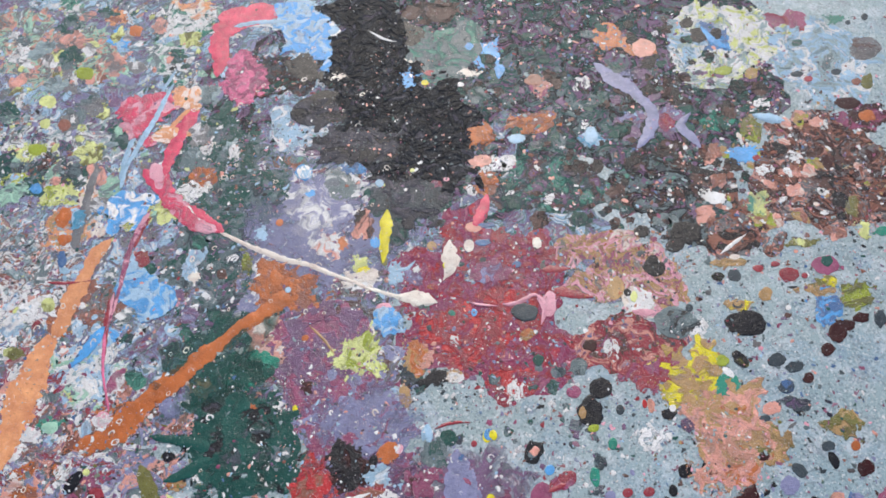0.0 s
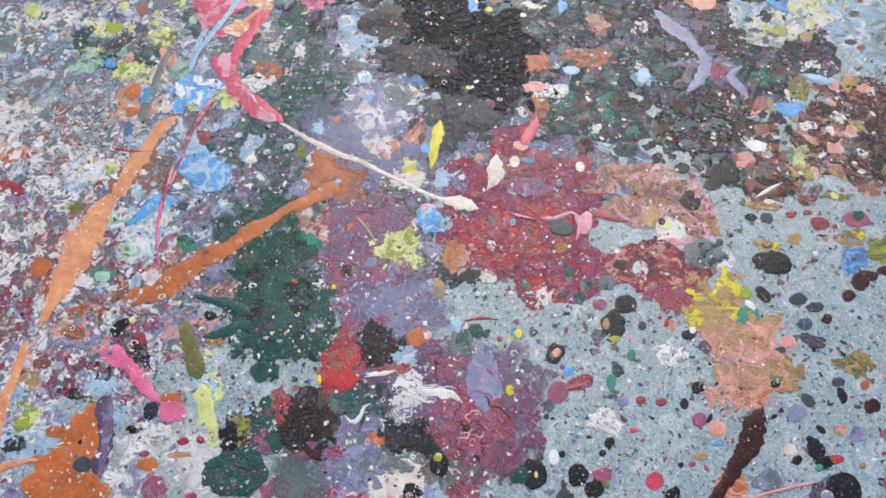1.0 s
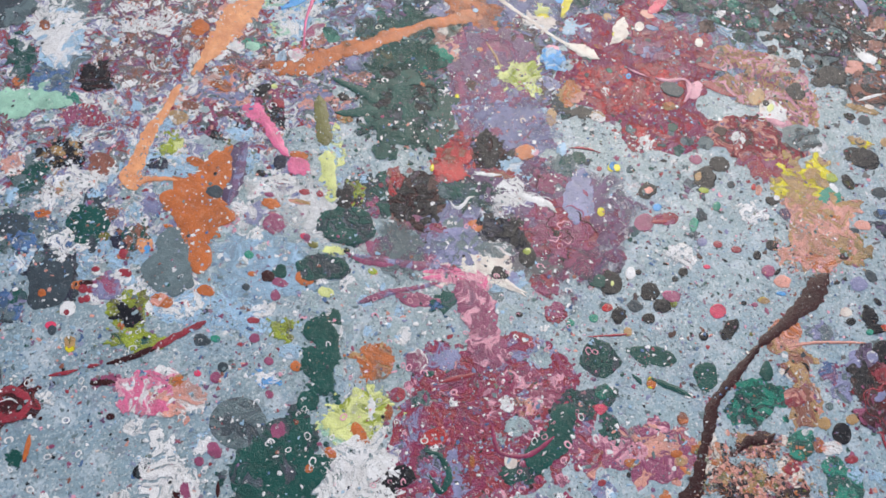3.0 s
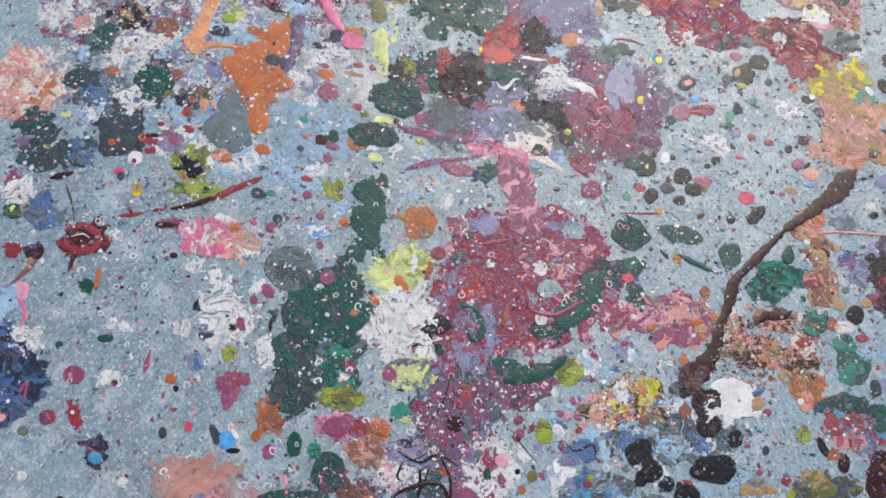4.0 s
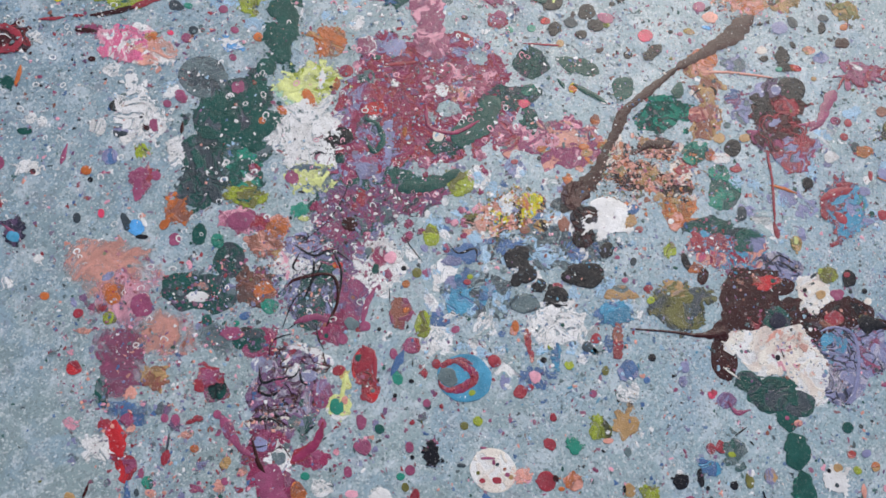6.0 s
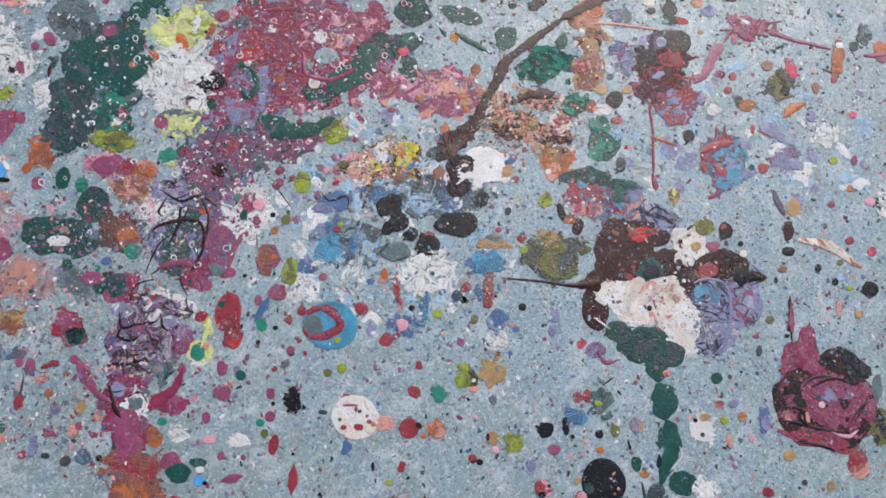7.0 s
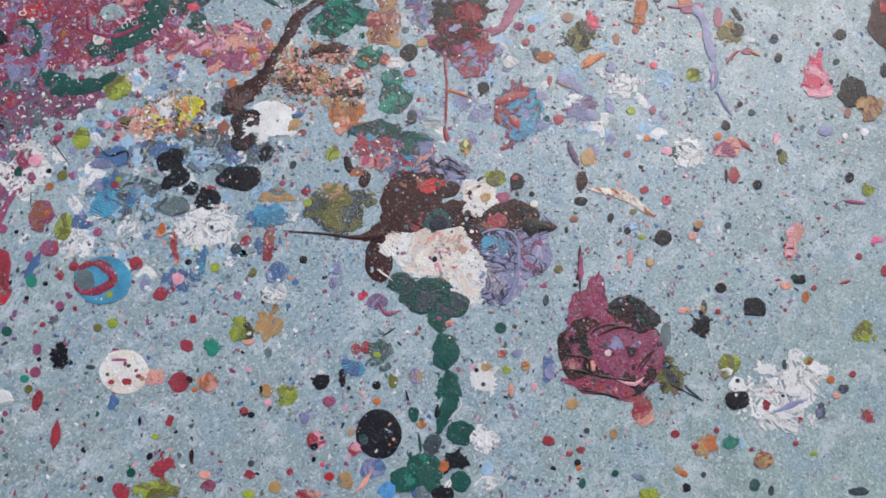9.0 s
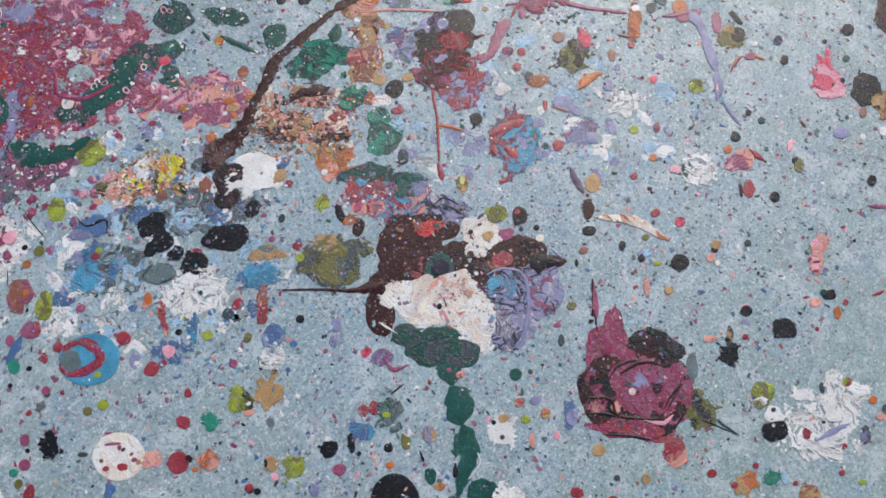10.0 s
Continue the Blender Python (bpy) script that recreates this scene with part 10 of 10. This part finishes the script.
strand("Y", (-0.233, 0.352, 0.0101), (-0.230, 0.319, 0.0221), (-0.226, 0.290, 0.0163), (-0.224, 0.262, 0.0064))
blob("O/h", -0.080, 0.539, 0.0224, 0.0219, 112, "s")
blob("y", -0.201, 0.442, 0.0054, 0.0050, 170, "r")
blob("b", -0.258, 0.407, 0.0090, 0.0084, 140, "b")
spot("k", 0.040, 0.184, 0.0212, 0.0155, 9, "b")
strand("P", (0.000, 0.193, 0.0040), (0.024, 0.200, 0.0071), (0.052, 0.218, 0.0061), (0.070, 0.202, 0.0060), (0.069, 0.168, 0.0039))
blob("P", 0.082, 0.203, 0.0187, 0.0096, 94, "b")
strand("P", (-0.058, 0.190, 0.0030), (-0.038, 0.188, 0.0040), (-0.007, 0.189, 0.0020))
strand("w", (-0.187, 0.185, 0.0072), (-0.152, 0.185, 0.0246), (-0.125, 0.183, 0.0143), (-0.112, 0.182, 0.0041))
strand("w", (-0.106, 0.288, 0.0086), (-0.102, 0.266, 0.0233), (-0.105, 0.238, 0.0084))
blob("B%b", -0.193, 0.136, 0.0249, 0.0234, 160, "b")
blob("Y", -0.108, 0.254, 0.0071, 0.0055, 5, "b")
blob("M/V", -0.027, 0.254, 0.0299, 0.0218, 8, "b")

blob("G/K", -0.388, -0.109, 0.0672, 0.0647, 4, "s")
blob("G", -0.393, -0.138, 0.0460, 0.0414, 17, "s")
blob("k/G", -0.381, -0.116, 0.0309, 0.0298, 4, "b")
blob("G", -0.381, -0.203, 0.0200, 0.0170, 19, "b")
blob("G^", -0.471, 0.034, 0.1192, 0.0803, 25, "b")
strand("G", (-0.499, -0.176, 0.0088), (-0.464, -0.156, 0.0177), (-0.431, -0.132, 0.0288))
strand("G", (-0.544, -0.110, 0.0091), (-0.489, -0.111, 0.0158), (-0.440, -0.114, 0.0247))
strand("O", (-0.376, 0.165, 0.0326), (-0.409, 0.130, 0.0248), (-0.442, 0.097, 0.0197), (-0.473, 0.060, 0.0219), (-0.502, 0.022, 0.0337), (-0.529, -0.018, 0.0261), (-0.557, -0.055, 0.0164))
blob("O/h", -0.407, 0.177, 0.0337, 0.0285, 28, "s")
blob("O", -0.407, 0.190, 0.0187, 0.0113, 115, "r")
spot("b", -0.379, 0.171, 0.0057, 0.0056, 83, "r")
blob("G", -0.415, -0.040, 0.0232, 0.0189, 23, "b")

strand("M/P", (-0.144, -0.364, 0.0283), (-0.101, -0.397, 0.0406), (-0.058, -0.435, 0.0523), (-0.028, -0.467, 0.0556))
strand("G", (0.058, -0.710, 0.0223), (0.101, -0.671, 0.0206), (0.126, -0.621, 0.0152))
blob("w", 0.064, -0.589, 0.0089, 0.0067, 116, "r")
spatter("PMWRVc", 144, 0.009, -0.531, 0.135, 0.125, 101, 0.0020, 0.0050)


# swirls and strings that were poured last
pool("K/C", "m", (0.350, -0.573, 0.0269, 0.0233, 90), (0.366, -0.600, 0.0223, 0.0181, 102))
pool("K", "m", (0.404, -0.655, 0.0347, 0.0227, 38), (0.383, -0.672, 0.0182, 0.0122, 38))
pool("K", "m", (0.292, -0.696, 0.0221, 0.0192, 50), (0.319, -0.710, 0.0179, 0.0158, 95), (0.348, -0.717, 0.0123, 0.0106, 100))
blob("K", 0.381, -0.714, 0.0200, 0.0169, 49, "r")
blob("W", 0.386, -0.550, 0.0358, 0.0314, 74, "s")
blob("k/c", 0.343, -0.756, 0.0249, 0.0152, 36, "m")
blob("W*", 0.405, -0.751, 0.0374, 0.0282, 41, "s")
blob("H/C", 0.314, -0.546, 0.0269, 0.0204, 107, "m")
pool("c", "m", (-0.577, -0.582, 0.0453, 0.0348, 1), (-0.595, -0.539, 0.0418, 0.0256, 131))
pool("O", "m", (-0.631, -0.427, 0.0306, 0.0237, 3), (-0.592, -0.463, 0.0506, 0.0386, 5), (-0.614, -0.377, 0.0434, 0.0221, 126), (-0.581, -0.504, 0.0257, 0.0208, 151), (-0.550, -0.533, 0.0296, 0.0212, 135), (-0.649, -0.465, 0.0242, 0.0160, 12), (-0.610, -0.418, 0.0349, 0.0265, 139))
spot("k", -0.595, -0.420, 0.0161, 0.0123, 6, "m")
pool("N/K", "m", (-0.298, 0.485, 0.0666, 0.0366, 5), (-0.416, 0.553, 0.0519, 0.0343, 1))
pool("G/k", "m", (-0.360, -0.369, 0.0462, 0.0376, 11), (-0.356, -0.347, 0.0262, 0.0228, 4))
pool("G/k", "m", (-0.349, -0.447, 0.0428, 0.0224, 20), (-0.370, -0.463, 0.0226, 0.0192, 2))
pool("B%W", "b", (-0.725, 0.288, 0.0504, 0.0375, 169), (-0.741, 0.253, 0.0254, 0.0185, 127), (-0.693, 0.317, 0.0247, 0.0146, 0))
pool("B%b", "m", (-0.653, 0.135, 0.0429, 0.0361, 132), (-0.613, 0.119, 0.0379, 0.0327, 7), (-0.621, 0.092, 0.0168, 0.0149, 142))
pool("b%B", "b", (-0.486, 0.752, 0.0600, 0.0526, 143), (-0.437, 0.708, 0.0371, 0.0305, 118), (-0.527, 0.815, 0.0377, 0.0225, 1))
pool("r/P", "b", (-0.773, 0.527, 0.0509, 0.0332, 176), (-0.775, 0.478, 0.0311, 0.0248, 148), (-0.739, 0.545, 0.0303, 0.0241, 158), (-0.733, 0.446, 0.0236, 0.0158, 176))
pool("r", "m", (-0.639, 0.781, 0.0568, 0.0319, 1), (-0.599, 0.807, 0.0354, 0.0209, 1), (-0.656, 0.695, 0.0594, 0.0145, 107), (-0.665, 0.749, 0.0303, 0.0188, 179))
blob("p/M", -0.586, 0.620, 0.0544, 0.0415, 120, "b")
pool("o%w", "b", (-0.699, 0.466, 0.0350, 0.0188, 2), (-0.694, 0.564, 0.0363, 0.0281, 127))
strand("r", (-0.679, 0.516, 0.0115), (-0.673, 0.469, 0.0212), (-0.682, 0.427, 0.0270), (-0.677, 0.373, 0.0180))
strand("r/P", (-0.709, 0.398, 0.0207), (-0.672, 0.351, 0.0332), (-0.607, 0.290, 0.0297), (-0.539, 0.267, 0.0157))
strand("b", (-0.730, 0.592, 0.0066), (-0.742, 0.488, 0.0127), (-0.759, 0.392, 0.0098), (-0.755, 0.335, 0.0083))
strand("b", (-0.645, 0.754, 0.0098), (-0.592, 0.772, 0.0127), (-0.519, 0.783, 0.0056))
strand("M/P", (-0.681, 0.296, 0.0081), (-0.692, 0.221, 0.0117), (-0.682, 0.108, 0.0062), (-0.681, 0.049, 0.0036))
strand("p", (-0.681, 0.049, 0.0073), (-0.661, -0.014, 0.0047), (-0.626, -0.081, 0.0045))
strand("m/V", (-0.606, -0.307, 0.0141), (-0.579, -0.373, 0.0155), (-0.560, -0.430, 0.0075))
blob("o", -0.739, -0.466, 0.0234, 0.0179, 149, "m")
blob("p", -0.498, -0.305, 0.0214, 0.0181, 1, "m")
strand("p", (-0.600, -0.256, 0.0093), (-0.555, -0.284, 0.0162), (-0.521, -0.297, 0.0090))
strand("b", (0.429, 0.643, 0.0095), (0.460, 0.641, 0.0165), (0.489, 0.635, 0.0094))
strand("R/e", (0.281, -0.919, 0.0127), (0.302, -0.898, 0.0082), (0.339, -0.900, 0.0137), (0.335, -0.926, 0.0117), (0.312, -0.947, 0.0081))
strand("y", (0.166, -1.017, 0.0054), (0.175, -1.034, 0.0071), (0.182, -1.054, 0.0062))
strand("e", (0.180, -1.097, 0.0096), (0.187, -1.126, 0.0121), (0.174, -1.166, 0.0171))
strand("e/M", (1.007, -0.516, 0.0299), (0.995, -0.488, 0.0195), (0.987, -0.462, 0.0072))
strand("k", (1.195, -0.543, 0.0068), (1.212, -0.546, 0.0034), (1.235, -0.548, 0.0026))
strand("M", (0.938, -0.442, 0.0045), (0.952, -0.465, 0.0090), (0.966, -0.490, 0.0107))
strand("C", (0.598, -0.645, 0.0047), (0.629, -0.625, 0.0085), (0.651, -0.603, 0.0208))
strand("C", (1.034, -0.553, 0.0026), (1.054, -0.523, 0.0052), (1.080, -0.507, 0.0026))
strand("C", (1.116, -0.566, 0.0026), (1.121, -0.533, 0.0043), (1.130, -0.516, 0.0017))
strand("C", (1.007, -0.608, 0.0043), (1.038, -0.594, 0.0043), (1.059, -0.609, 0.0042), (1.104, -0.591, 0.0034), (1.126, -0.577, 0.0017))
strand("C", (0.004, -0.952, 0.0037), (0.010, -0.930, 0.0056), (0.052, -0.895, 0.0047), (0.084, -0.920, 0.0056), (0.095, -0.968, 0.0046))
strand("e", (0.011, -0.554, 0.0060), (0.039, -0.584, 0.0068), (0.080, -0.569, 0.0068), (0.104, -0.524, 0.0049))


droplets()
flecks()
